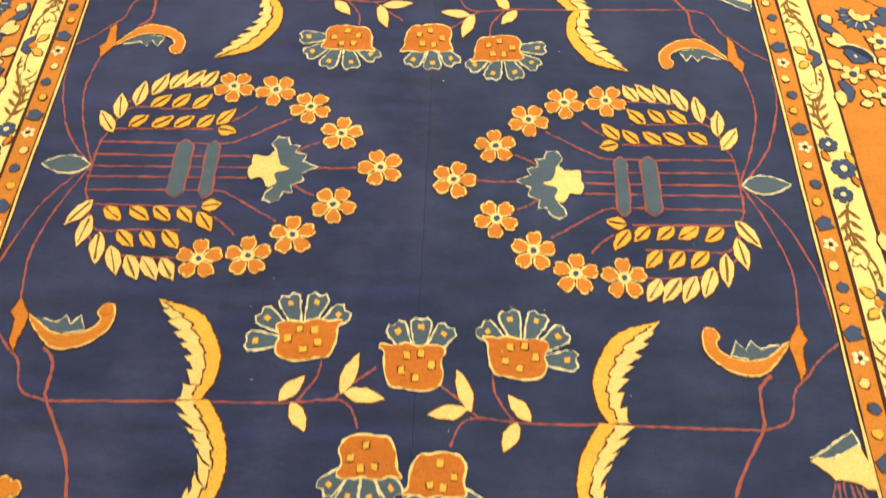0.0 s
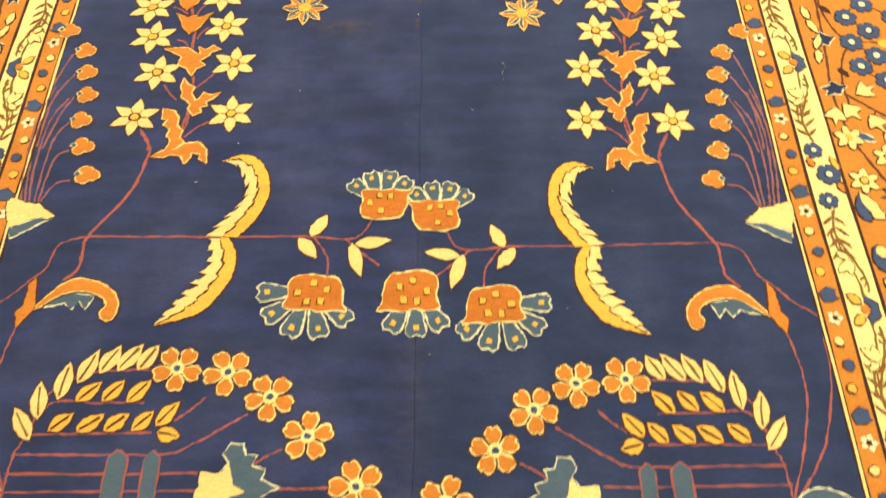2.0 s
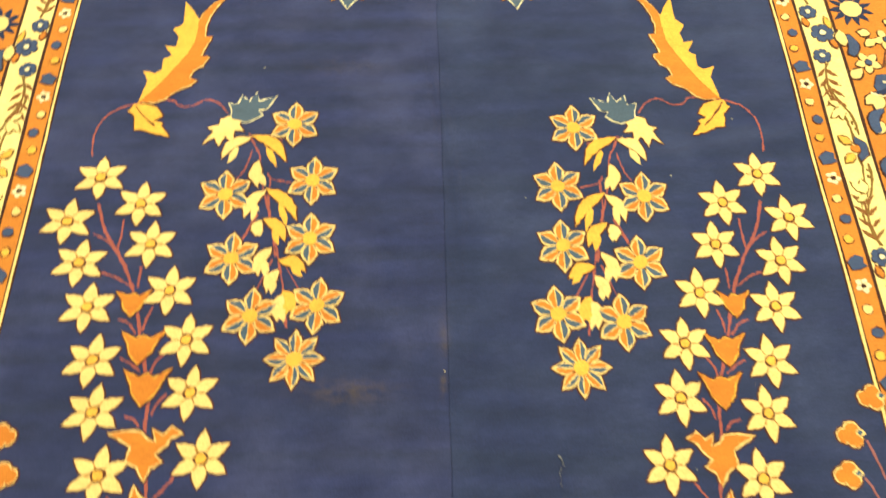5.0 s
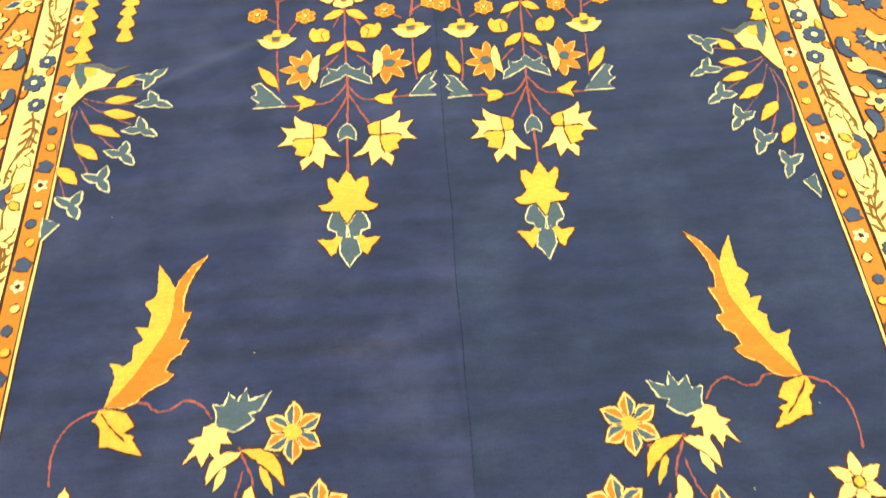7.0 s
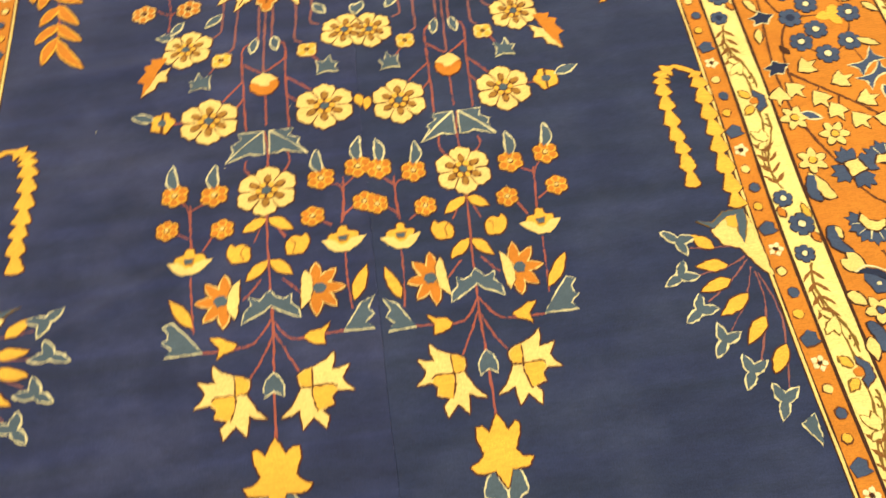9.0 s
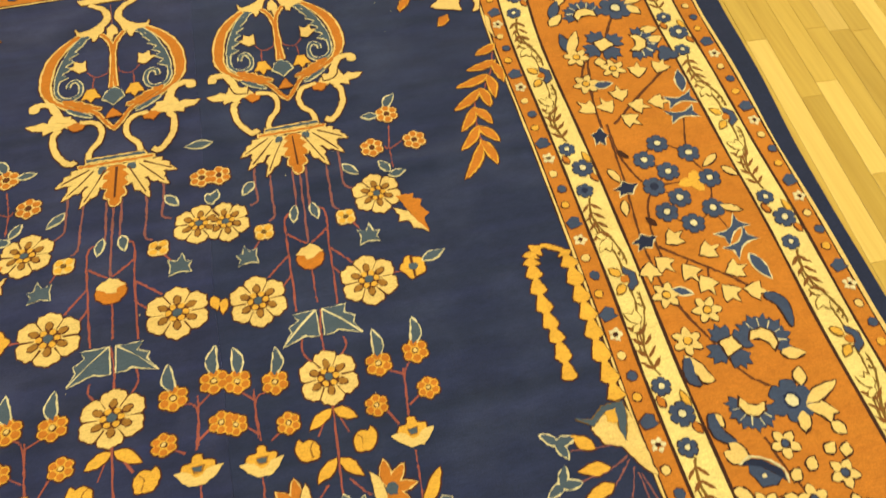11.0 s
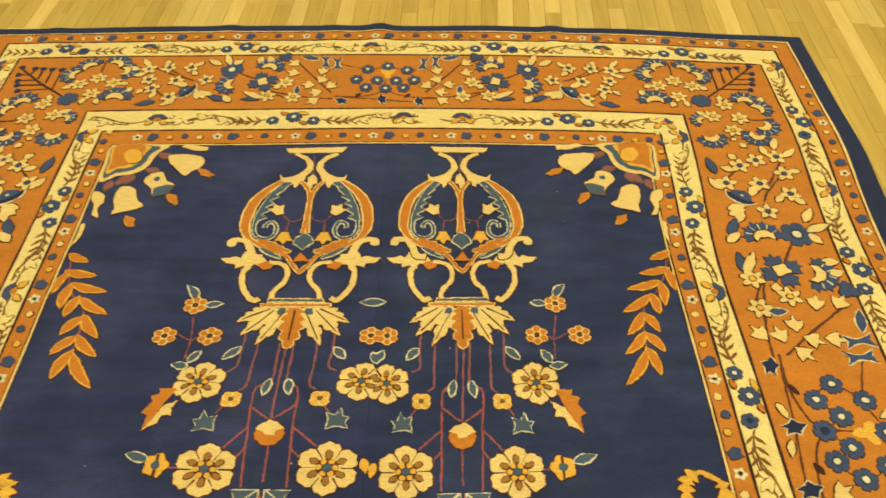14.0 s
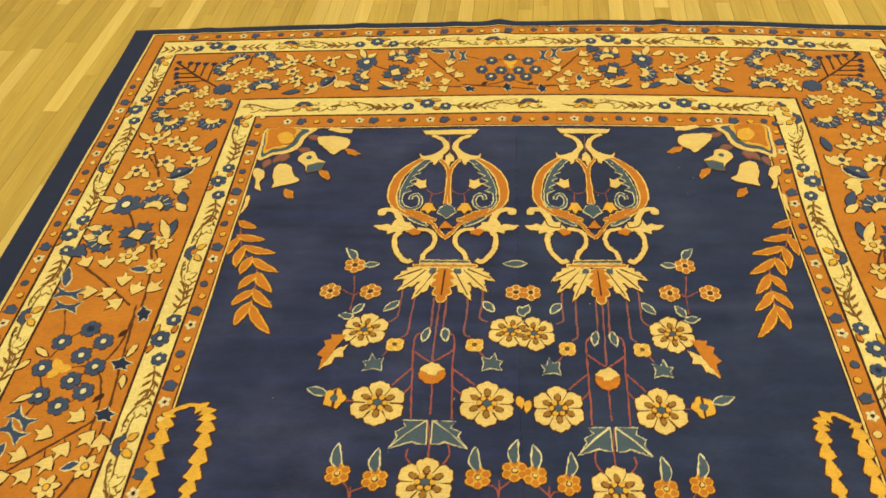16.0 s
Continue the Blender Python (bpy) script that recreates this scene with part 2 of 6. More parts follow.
def lefthand_tree(x, y):
    """The left tree and urn, woven a little wider than the right ones."""
    low = 0.2 + (x - 0.21) * 1.1 if x < 0.4 else 0.409 + (x - 0.4) * 0.95
    high = 0.195 + (x - 0.228) * 1.07
    w = smooth(3.0, 3.35, y)
    return -(low * (1 - w) + high * w + 0.0135 * (1 - smooth(2.5, 2.85, y))), y + 0.011 - 0.011 * w


def lower(x, y):
    return x, -0.028 - 1.022 * (y + 0.028)


def lower_left(x, y):
    return lefthand(*lower(x, y))


XF = asis
dice = random.Random(5)


class Band(list):
    """An outline whose two halves run side by side, filled rung by rung."""


def area(pts):
    return sum(a[0] * b[1] - b[0] * a[1] for a, b in zip(pts, pts[1:] + pts[:1])) / 2


def finer(pts, step):
    out = []
    for a, b in zip(pts, pts[1:] + pts[:1]):
        n = max(1, int(math.hypot(b[0] - a[0], b[1] - a[1]) / step))
        out += [(a[0] + (b[0] - a[0]) * i / n, a[1] + (b[1] - a[1]) * i / n) for i in range(n)]
    return out


def grown(pts, d):
    made = type(pts)
    if area(pts) < 0:
        pts = pts[::-1]
    out = []
    n = len(pts)
    for i, p in enumerate(pts):
        a, b = pts[i - 1], pts[(i + 1) % n]
        tx, ty = b[0] - a[0], b[1] - a[1]
        l = math.hypot(tx, ty) or 1
        out.append((p[0] + d * ty / l, p[1] - d * tx / l))
    return made(out)


LAID = [0]
HALOED = [True]      # motifs on the navy field are outlined in maroon


def pile(name, outlines, mat, level=2, parent=None, step=0.006, rough=0.0015, kind="", each=False):
    """Pile of one colour: flat-topped tufts with the given outlines, standing proud by its level. Warm motifs on the field get a thin maroon outline."""
    if each:
        return [pile(name, [o], mat, level, parent, step, rough) for o in outlines][0]
    if len(outlines) > 1:
        kind = "stuff"
    verts, faces, tones = [], [], []
    rough = min(rough, step * 0.25)
    LAID[0] += 1
    z = TOP + 0.0009 * level + 0.00002 * (LAID[0] % 30)
    edged = parent is None and HALOED[0] and mat in (STRAW, GOLD, ORANGE, CREAM)
    for k, pts in enumerate(outlines):
        rungs = isinstance(pts, Band) and len(pts) % 2 == 0
        pts = [XF(*p) for p in (pts if rungs else finer(list(pts), step))]
        if area(pts) < 0:
            pts = pts[::-1]
        zz = z + 0.00004 * (k % 12)
        ring = [(x + dice.uniform(-rough, rough), y + dice.uniform(-rough, rough)) for x, y in pts]
        s, n, f0 = len(verts), len(ring), len(faces)
        verts += [(x, y, zz) for x, y in ring] + [(x, y, zz - 0.0016) for x, y in ring]
        if rungs:
            faces += [(s + i, s + i + 1, s + n - 2 - i, s + n - 1 - i) for i in range(n // 2 - 1)]
        else:
            faces.append(tuple(range(s, s + n)))
        faces += [(s + i, s + n + i, s + n + (i + 1) % n, s + (i + 1) % n) for i in range(n)]
        tones += [0] * (len(faces) - f0)
        if edged:
            s = len(verts)
            verts += [(x, y, zz - 0.0009) for x, y in ring] + [(x, y, zz - 0.0013) for x, y in grown(ring, 0.0032)]
            faces += [(s + i, s + n + i, s + n + (i + 1) % n, s + (i + 1) % n) for i in range(n)]
            tones += [1] * n
    me = bpy.data.meshes.new(name)
    me.from_pydata(verts, [], faces)
    me.materials.append(mat)
    if edged:
        me.materials.append(HALO)
        me.polygons.foreach_set("material_index", tones)
    ob = new(name, me)
    ob.parent = parent or rug
    return tagged(ob, kind=kind)


def bend(pts, per=6):
    """A smooth line through the given points."""
    if len(pts) < 3:
        return list(pts)
    q = [pts[0]] + list(pts) + [pts[-1]]
    out = []
    for i in range(1, len(q) - 2):
        a, b, c, d = q[i - 1:i + 3]
        for j in range(per):
            t = j / per
            out.append(tuple(0.5 * (2 * b[m] + (c[m] - a[m]) * t + (2 * a[m] - 5 * b[m] + 4 * c[m] - d[m]) * t * t
                                    + (3 * b[m] - a[m] - 3 * c[m] + d[m]) * t ** 3) for m in (0, 1)))
    return out + [pts[-1]]


def ribbon(pts, width):
    """The outline of a band along a line; width: metres, or a function of the way along it, 0 to 1."""
    n = len(pts)
    side = []
    for i, p in enumerate(pts):
        a, b = pts[max(0, i - 1)], pts[min(n - 1, i + 1)]
        tx, ty = b[0] - a[0], b[1] - a[1]
        l = math.hypot(tx, ty) or 1
        w = (width(i / (n - 1)) if callable(width) else width) / 2
        side.append(((p[0] - ty / l * w, p[1] + tx / l * w), (p[0] + ty / l * w, p[1] - tx / l * w)))
    return Band([s[0] for s in side] + [s[1] for s in side[::-1]])


def polar(x, y, fn, n=48, rot=0.0):
    return [(x + fn(2 * math.pi * i / n) * math.cos(2 * math.pi * i / n + rot),
             y + fn(2 * math.pi * i / n) * math.sin(2 * math.pi * i / n + rot)) for i in range(n)]


def disc(x, y, r, n=12):
    return polar(x, y, lambda a: r, n)


def leafline(bx, by, tx, ty, w, curve=0.0, n=8, blunt=0.95):
    lx, ly = tx - bx, ty - by
    up, dn = [], []
    for i in range(n + 1):
        t = i / n
        h = w / 2 * math.sin(math.pi * t ** 0.85) ** blunt
        c = curve * math.sin(math.pi * t) * math.hypot(lx, ly)
        nx, ny = -ly / math.hypot(lx, ly), lx / math.hypot(lx, ly)
        px, py = bx + lx * t + nx * c, by + ly * t + ny * c
        up.append((px + nx * h, py + ny * h))
        if 0 < i < n:
            dn.append((px - nx * h, py - ny * h))
    return up + dn[::-1]


def rounded(pts, per=4):
    """A closed outline with its corners eased."""
    n = len(pts)
    out = []
    for i in range(n):
        a, b, c, d = (pts[(i + k - 1) % n] for k in range(4))
        for j in range(per):
            t = j / per
            out.append(tuple(0.5 * (2 * b[m] + (c[m] - a[m]) * t + (2 * a[m] - 5 * b[m] + 4 * c[m] - d[m]) * t * t
                                    + (3 * b[m] - a[m] - 3 * c[m] + d[m]) * t ** 3) for m in (0, 1)))
    return out


def tri(v):
    v = v % 1
    return 1 - abs(2 * v - 1)


# ---- motif kinds ----
def stem(pts, w=0.0038, mat=None, name="stem"):
    return pile(name, [ribbon(bend(pts, 10), w * (0.85 if HALOED[0] else 1.3))], mat or STEM, 1, step=0.008, rough=0.0014)


def leaf(bx, by, tx, ty, w, mat=None, rim=None, vein=None, curve=0.0, name="leaf"):
    o = leafline(bx, by, tx, ty, w * (0.78 if mat == SLATE else 1), curve)
    if rim:
        ob = pile(name, [grown(o, 0.0032)], rim, 2)
        pile("leaf_fill", [o], mat or GOLD, 3, ob)
    else:
        ob = pile(name, [o], mat or GOLD, 2)
    if vein:
        pile("vein", [ribbon([(bx + (tx - bx) * u, by + (ty - by) * u) for u in (0.1, 0.5, 0.85)], 0.003)], vein, 4, ob)
    return ob


def heart_petal(x, y, r, a, n=5):
    half = math.pi / n * 0.80
    pts = []
    for i in range(11):
        u = -1 + 0.2 * i
        rr = r * (1.0 - 0.34 * abs(u) ** 2.5 - 0.12 * math.exp(-(u / 0.2) ** 2))
        pts.append((rr, a + half * u * 0.92))
    pts += [(r * 0.26, a + half * 0.55), (r * 0.26, a - half * 0.55)]
    return [(x + p * math.cos(b), y + p * math.sin(b)) for p, b in pts]


def flower_five(x, y, r, rot):
    """Five heart-shaped rust petals with cream rims round a square eye."""
    petals = [heart_petal(x, y, r * 0.93, radians(rot) + i * 2 * math.pi / 5) for i in range(5)]
    ob = pile("flower", [grown(p, r * 0.055) for p in petals], CREAM, 2)
    pile("petal", petals, ORANGE, 3, ob, each=True)
    pile("eye_rim", [disc(x, y, r * 0.28, 8)], CREAM, 4, ob)
    pile("eye", [disc(x, y, r * 0.14, 6)], BLUE, 5, ob)
    return ob


def star(x, y, r, rot=90, mat=None):
    """Six pointed, full-bellied straw petals round a gold eye."""
    o = []
    for i in range(6):
        b = radians(rot + 60 * i)
        o += [(x + r * p * math.cos(b + radians(a)), y + r * p * 1.06 * math.sin(b + radians(a)))
              for p, a in ((0.47, -30), (0.58, -22), (0.72, -14), (0.86, -6), (1.0, 0), (0.86, 6), (0.72, 14), (0.58, 22))]
    ob = pile("star_flower", [o], mat or STRAW, 2, step=0.004)
    pile("eye", [disc(x, y, r * 0.25, 10)], BROWN, 3, ob)
    pile("eye_fill", [disc(x, y, r * 0.18, 10)], GOLD, 4, ob)
    pile("petal_joints", [ribbon([(x + r * q * math.cos(b), y + r * q * math.sin(b)) for q in (0.24, 0.46)], 0.0022)
                          for b in [radians(rot + 30 + 60 * i) for i in range(6)]], UMBER, 3, ob)
    return ob


def striped_flower(x, y, r, n=6, rot=90):
    """Broad pointed petals, split lengthwise into slate and rust, with pale rims and a gold middle."""
    rims, slates, rusts = [], [], []
    wide = 0.31 * r if n == 6 else 0.23 * r

    def at(b, u, v):
        return x + u * math.cos(b) - v * math.sin(b), y + (u * math.sin(b) + v * math.cos(b)) * 1.06
    for i in range(n):
        b = radians(rot) + 2 * math.pi * i / n
        half = ((0.2, 0.25), (0.46, 0.84), (0.64, 1.0), (0.80, 0.72))
        rims.append([at(b, q * r, k * wide) for q, k in half] + [at(b, r * 1.06, 0)] + [at(b, q * r, -k * wide) for q, k in half[::-1]])
        for side, out in ((1, slates if i % 2 else rusts), (-1, rusts if i % 2 else slates)):
            out.append([at(b, r * 0.2, side * 0.0012)] + [at(b, q * r * 0.97, side * k * wide * 0.74) for q, k in half] + [at(b, r * 0.93, side * 0.0012)])
    ob = pile("striped_flower", rims, STRAW, 2, step=0.004)
    pile("petal", rusts, ORANGE, 3, ob, step=0.004, each=True)
    pile("petal_stripe", slates, SLATE, 3, ob, step=0.004)
    pile("eye", [disc(x, y, r * 0.28, 10)], GOLD, 4, ob)
    return ob


def rosette(x, y, r, rot=90):
    """A straw rosette of six frilled petals with umber seeds, a ring of gold beads and a slate eye."""
    o = polar(x, y, lambda a: r * (0.80 + 0.19 * abs(math.cos(3 * a)) ** 0.85 + 0.022 * math.cos(18 * a)), 120, radians(rot))
    ob = pile("rosette", [o], STRAW, 2, step=0.005)
    ang = [radians(rot + 60 * i) for i in range(6)]
    inner = [leafline(x + r * 0.34 * math.cos(a), y + r * 0.34 * math.sin(a), x + r * 0.66 * math.cos(a), y + r * 0.66 * math.sin(a), r * 0.20, 0, 6, 0.5) for a in ang]
    pile("petal_rims", [grown(p, 0.0018) for p in inner], BROWN, 3, ob, step=0.005)
    pile("petals", inner, UMBER, 4, ob, step=0.005)
    pile("petal_joints", [ribbon([(x + r * q * math.cos(a + 0.5236), y + r * q * math.sin(a + 0.5236)) for q in (0.42, 0.86)], 0.0019) for a in ang], BROWN, 3, ob)
    pile("bead_ring", [disc(x, y, r * 0.37, 14)], BROWN, 3.4, ob)
    pile("bead", [disc(x + r * 0.26 * math.cos(a + 0.5236), y + r * 0.26 * math.sin(a + 0.5236), r * 0.105, 7) for a in ang], GOLD, 4.2, ob, step=0.005)
    pile("eye", [disc(x, y, r * 0.15, 8)], SLATE, 5, ob)
    return ob


def small_rosette(x, y, r, n=6, mat=None, rim=None, eye=None, rot=90):
    """A small round-petalled flower; each petal has a pale rim."""
    ang = [radians(rot) + 2 * math.pi * i / n for i in range(n)]
    q = 0.60 if n < 6 else 0.66
    s = r * (0.43 if n < 6 else 0.36)
    ob = pile("small_rosette", [polar(x, y, lambda a: r * (0.76 + 0.27 * abs(math.cos(n / 2 * a)) ** 0.6), 44, radians(rot))], rim or STRAW, 2, step=0.004)
    pile("petals", [disc(x + r * q * math.cos(a), y + r * q * math.sin(a), s * 0.80, 9) for a in ang], mat or ORANGE, 3, ob, step=0.004)
    pile("eye_rim", [disc(x, y, r * 0.27, 8)], BROWN, 3.6, ob, step=0.004)
    pile("eye", [disc(x, y, r * 0.19, 8)], eye or STRAW, 4.3, ob, step=0.004)
    return ob


def along(pts, n):
    """n + 1 even steps along a smooth line."""
    line = bend(pts, 12)
    far = [0.0]
    for a, b in zip(line, line[1:]):
        far.append(far[-1] + math.hypot(b[0] - a[0], b[1] - a[1]))
    want = np.linspace(0, far[-1], n + 1)
    return list(zip(np.interp(want, far, [p[0] for p in line]), np.interp(want, far, [p[1] for p in line])))


def feather(outer, inner, teeth):
    """A long acanthus leaf: a smooth gold outer edge and a straw inner edge of raked teeth, either side of a jagged brown rib."""
    n = teeth * 8
    a, b = along(outer, n), along(inner, n)
    rib, saw = [], []
    for i in range(n + 1):
        u, f = i / n, (teeth * i / n) % 1
        k = 0.44 + 0.13 * f
        rib.append((a[i][0] + (b[i][0] - a[i][0]) * k, a[i][1] + (b[i][1] - a[i][1]) * k))
        j = min(n, i + int(3 * f))
        q = (0.84 + 0.34 * f) if 0 < i < n else 1.0
        saw.append((a[i][0] + (b[j][0] - a[i][0]) * q, a[i][1] + (b[j][1] - a[i][1]) * q))
    ob = pile("feather_leaf", [Band(a + rib[::-1])], GOLD, 2)
    side = pile("toothed_side", [Band(rib + saw[::-1])], STRAW, 2.6, ob)
    pile("tooth_line", [ribbon(saw, 0.0022)], HALO, 2.4, side)
    pile("rib", [ribbon(rib[2:-2], 0.0024)], BROWN, 3.6, ob)
    return ob


def bell(x, y, ux, uy, w, h, petals=5, squares=5, lo=-58, hi=82):
    """A rust dome dotted with gold squares over a fan of slate petals; (ux, uy) points from the dome to the petals, lo and hi are the fan's ends in degrees."""
    l = math.hypot(ux, uy)
    ux, uy = ux / l, uy / l
    vx, vy = -uy, ux
    out = 1 if hi + lo > 0 else -1

    def at(a, b):
        return x + vx * a * w + ux * b * h, y + vy * a * w + uy * b * h
    dome = rounded([at(a * out, b) for a, b in ((-0.52, 0.26), (-0.62, 0.40), (-0.38, 0.38), (-0.16, 0.44), (0.08, 0.38), (0.30, 0.42), (0.56, 0.36), (0.49, 0.10), (0.54, -0.18), (0.44, -0.38), (0.14, -0.46), (-0.14, -0.41), (-0.36, -0.38), (-0.49, -0.08))], 3)
    fans, lights = [], []
    for i in range(petals):
        a = radians(lo + (hi - lo) * i / max(1, petals - 1))
        s, c = math.sin(a), math.cos(a)
        r0, r1, q = 0.30 * w, 1.0 * w, 0.18 * w
        ox, oy = at(0.1 * out, -0.05)
        dx, dy = vx * s + ux * c, vy * s + uy * c
        ex, ey = -dy, dx
        fans.append([(ox + dx * r + ex * k * q, oy + dy * r + ey * k * q) for r, k in ((r0, -0.3), (r1 * 0.8, -0.95), (r1 * 0.92, -1.0), (r1 * 1.0, -0.6), (r1 * 0.95, 0), (r1 * 1.0, 0.6), (r1 * 0.92, 1.0), (r1 * 0.8, 0.95), (r0, 0.3))])
        lights.append([(ox + dx * r1 * 0.82 + ex * k * w * 0.05 + dx * m * w * 0.05, oy + dy * r1 * 0.82 + ey * k * w * 0.05 + dy * m * w * 0.05) for k, m in ((-1, -1), (1, -1), (1, 1), (-1, 1))])
    ob = pile("bell_flower", [grown(f, 0.0032) for f in fans], IVORY, 1)
    pile("petal", fans, SLATE, 2, ob, each=True)
    pile("petal_spot", lights, GOLD, 3, ob)
    pile("dome_rim", [grown(dome, 0.003)], CREAM, 3, ob)
    pile("dome", [dome], RUST, 4, ob)
    spots = ((-0.12, 0.2), (0.14, 0.24), (0.34, 0.02), (0.06, -0.24), (-0.2, -0.1), (0.4, -0.25))[:squares]
    sq = [[at(out * (p[0] + k * 0.058), p[1] + m * 0.07) for k, m in ((-1, -1), (1, -1), (1, 1), (-1, 1))] for p in spots]
    pile("dome_spot", [grown(q, 0.0016) for q in sq], BROWN, 5, ob)
    pile("dome_spot", sq, GOLD, 6, ob)
    return ob


def maple(x, y, side):
    """A ragged straw leaf quartered by brown veins, two of the quarters gold; side: 1 leans to the east."""
    def at(pts):
        return [(x + side * a * 0.01, y + b * 0.01) for a, b in pts]
    ob = pile("maple_leaf", [at(((3.9, 6.3), (2.5, 4.9), (0.3, 3.8), (-1.2, 3.4), (-2.4, 2.5), (-2.3, 1.2), (-1.8, 0.0), (-2.7, -1.8), (-3.5, -3.4), (-5.3, -5.2), (-3.6, -4.8),
                                 (-2.2, -4.1), (-1.8, -7.8), (-0.7, -6.5), (0.0, -5.7), (0.8, -6.6), (2.0, -8.0), (2.5, -5.9), (1.4, -4.6), (3.5, -3.8), (3.2, -2.2), (4.2, -1.2),
                                 (6.9, -1.5), (5.6, -0.2), (5.0, 1.1), (6.4, 3.5), (4.8, 3.0), (3.3, 2.8), (3.9, 4.6)))], STRAW, 2, step=0.004)
    pile("gold_quarter", [at(((0.1, 3.6), (-1.2, 3.3), (-2.3, 2.4), (-2.2, 1.2), (-1.7, 0.1), (0.0, 0.0)))], GOLD, 3, ob, step=0.004)
    pile("gold_quarter", [at(((0.1, -0.1), (0.1, -2.1), (0.7, -4.6), (1.4, -4.5), (3.4, -3.7), (3.1, -2.2), (4.1, -1.2), (3.4, 0.0)))], GOLD, 3, ob, step=0.004)
    pile("veins", [ribbon(bend(at(((0.2, 3.5), (0.0, 0.0), (0.0, -2.0), (0.8, -4.8))), 5), 0.0024), ribbon(bend(at(((4.1, -0.5), (3.1, 0.1), (0.0, 0.0), (-2.0, 0.1))), 5), 0.0024)], BROWN, 4, ob)
    return ob


def tulip(x, y, ux, uy, r, mat=None, eye=None):
    a0 = math.atan2(uy, ux)
    pts = [(1.0, 0.0), (0.62, 0.4), (1.05, 0.85), (0.8, 1.5), (0.75, 2.4), (0.7, math.pi)]
    full = pts + [(p, -a) for p, a in pts[-2:0:-1]]
    ob = pile("tulip", [[(x + r * p * math.cos(a0 + a), y + r * p * math.sin(a0 + a)) for p, a in full]], mat or GOLD, 2, step=0.005)
    if eye:
        pile("eye", [disc(x, y, r * 0.3, 8)], eye, 3, ob)
    return ob


def cup(x, y, r):
    """A gold open cup on a straw crescent of two swept petals, with a slate eye."""
    def at(pts):
        return [(x + a * r, y + b * r) for a, b in pts]
    ob = pile("cup_flower", [rounded(at(((-0.85, 0.1), (-0.8, 0.55), (-0.3, 0.62), (-0.2, 1.0), (0.2, 1.0), (0.35, 0.62), (0.82, 0.5), (0.8, 0.1), (0, -0.4))), 3)], GOLD, 2, step=0.005)
    pile("crescent", [at(((-1.35, 0.12), (-0.9, 0.16), (-0.5, 0.05), (-0.15, -0.32), (0.15, -0.34), (0.5, 0.02), (0.9, 0.16), (1.3, 0.14), (0.95, -0.4), (0.45, -0.82), (-0.35, -0.82), (-0.9, -0.45)))], STRAW, 3, ob, step=0.005)
    pile("eye_rim", [at(((-0.36, 0.34), (0.36, 0.34), (0.26, -0.1), (-0.24, -0.12)))], UMBER, 3.6, ob)
    pile("eye", [at(((-0.28, 0.28), (0.28, 0.28), (0.19, -0.03), (-0.18, -0.05)))], SLATE, 4.4, ob)
    return ob


def half_sunflower(x, y, ux, uy, r):
    """Half a sunflower: five rust petals with straw rims, a slate heart and a straw leaf along the cut."""
    a0 = math.atan2(uy, ux)
    petals = [leafline(x + 0.1 * r * math.cos(b), y + 0.1 * r * math.sin(b), x + r * 1.05 * math.cos(b), y + r * 1.12 * math.sin(b), r * 0.38, 0, 8, 0.8)
              for b in [a0 + radians(d) for d in (-88, -46, 0, 44, 86)]]
    ob = pile("half_sunflower", [grown(p, 0.0022) for p in petals], STRAW, 2, step=0.005)
    pile("petals", petals, ORANGE, 3, ob, step=0.005)
    vx, vy = -math.sin(a0), math.cos(a0)
    cut = [(x + vx * r * s - q * r * math.cos(a0), y + vy * r * s - q * r * math.sin(a0)) for s, q in ((0.85, 0.5), (0.5, 0.18), (0.0, 0.06), (-0.5, 0.12), (-0.85, 0.36), (-0.6, 0.46), (0, 0.48))]
    pile("cut_edge", [grown(cut, 0.0014)], BROWN, 3.6, ob)
    pile("cut_edge", [cut], STRAW, 4, ob)
    pile("heart", [polar(x + 0.16 * r * math.cos(a0), y + 0.16 * r * math.sin(a0), lambda a: r * 0.25, 6)], SLATE, 5, ob)
    return ob


def heart(x, y, r, ux, uy):
    """A rust trefoil with a pale rim and a small square heel."""
    a0 = math.atan2(uy, ux)
    o = polar(x, y, lambda a: r * (0.60 + 0.44 * abs(math.cos(1.5 * a)) ** 0.8), 36, a0 + math.pi)
    ob = pile("trefoil", [grown(o, 0.0022)], STRAW, 2, step=0.005)
    pile("trefoil_fill", [o], ORANGE, 3, ob, step=0.005)
    hx, hy = x + r * 0.8 * math.cos(a0), y + r * 0.8 * math.sin(a0)
    pile("heel_rim", [disc(hx, hy, r * 0.42, 4)], STRAW, 4, ob)
    pile("heel", [disc(hx, hy, r * 0.27, 4)], SLATE, 5, ob)
    return ob


def tooth(v):
    """A leaf tooth: a slow swell and a short rounded notch."""
    f = v % 1
    return (f / 0.78) ** 0.8 if f < 0.78 else ((1 - f) / 0.22) ** 0.7


def capsule(ax, ay, bx, by, w):
    o = ribbon([(ax + (bx - ax) * i / 12, ay + (by - ay) * i / 12) for i in range(13)],
               lambda u: w * min(1, math.sqrt(max(0.02, 1 - max(0, abs(u - 0.5) * 2 - 0.82) ** 2 / 0.0324))))
    ob = pile("bar", [grown(o, 0.0028)], STEM, 2)
    pile("bar_fill", [o], SLATE, 3, ob)
    return ob


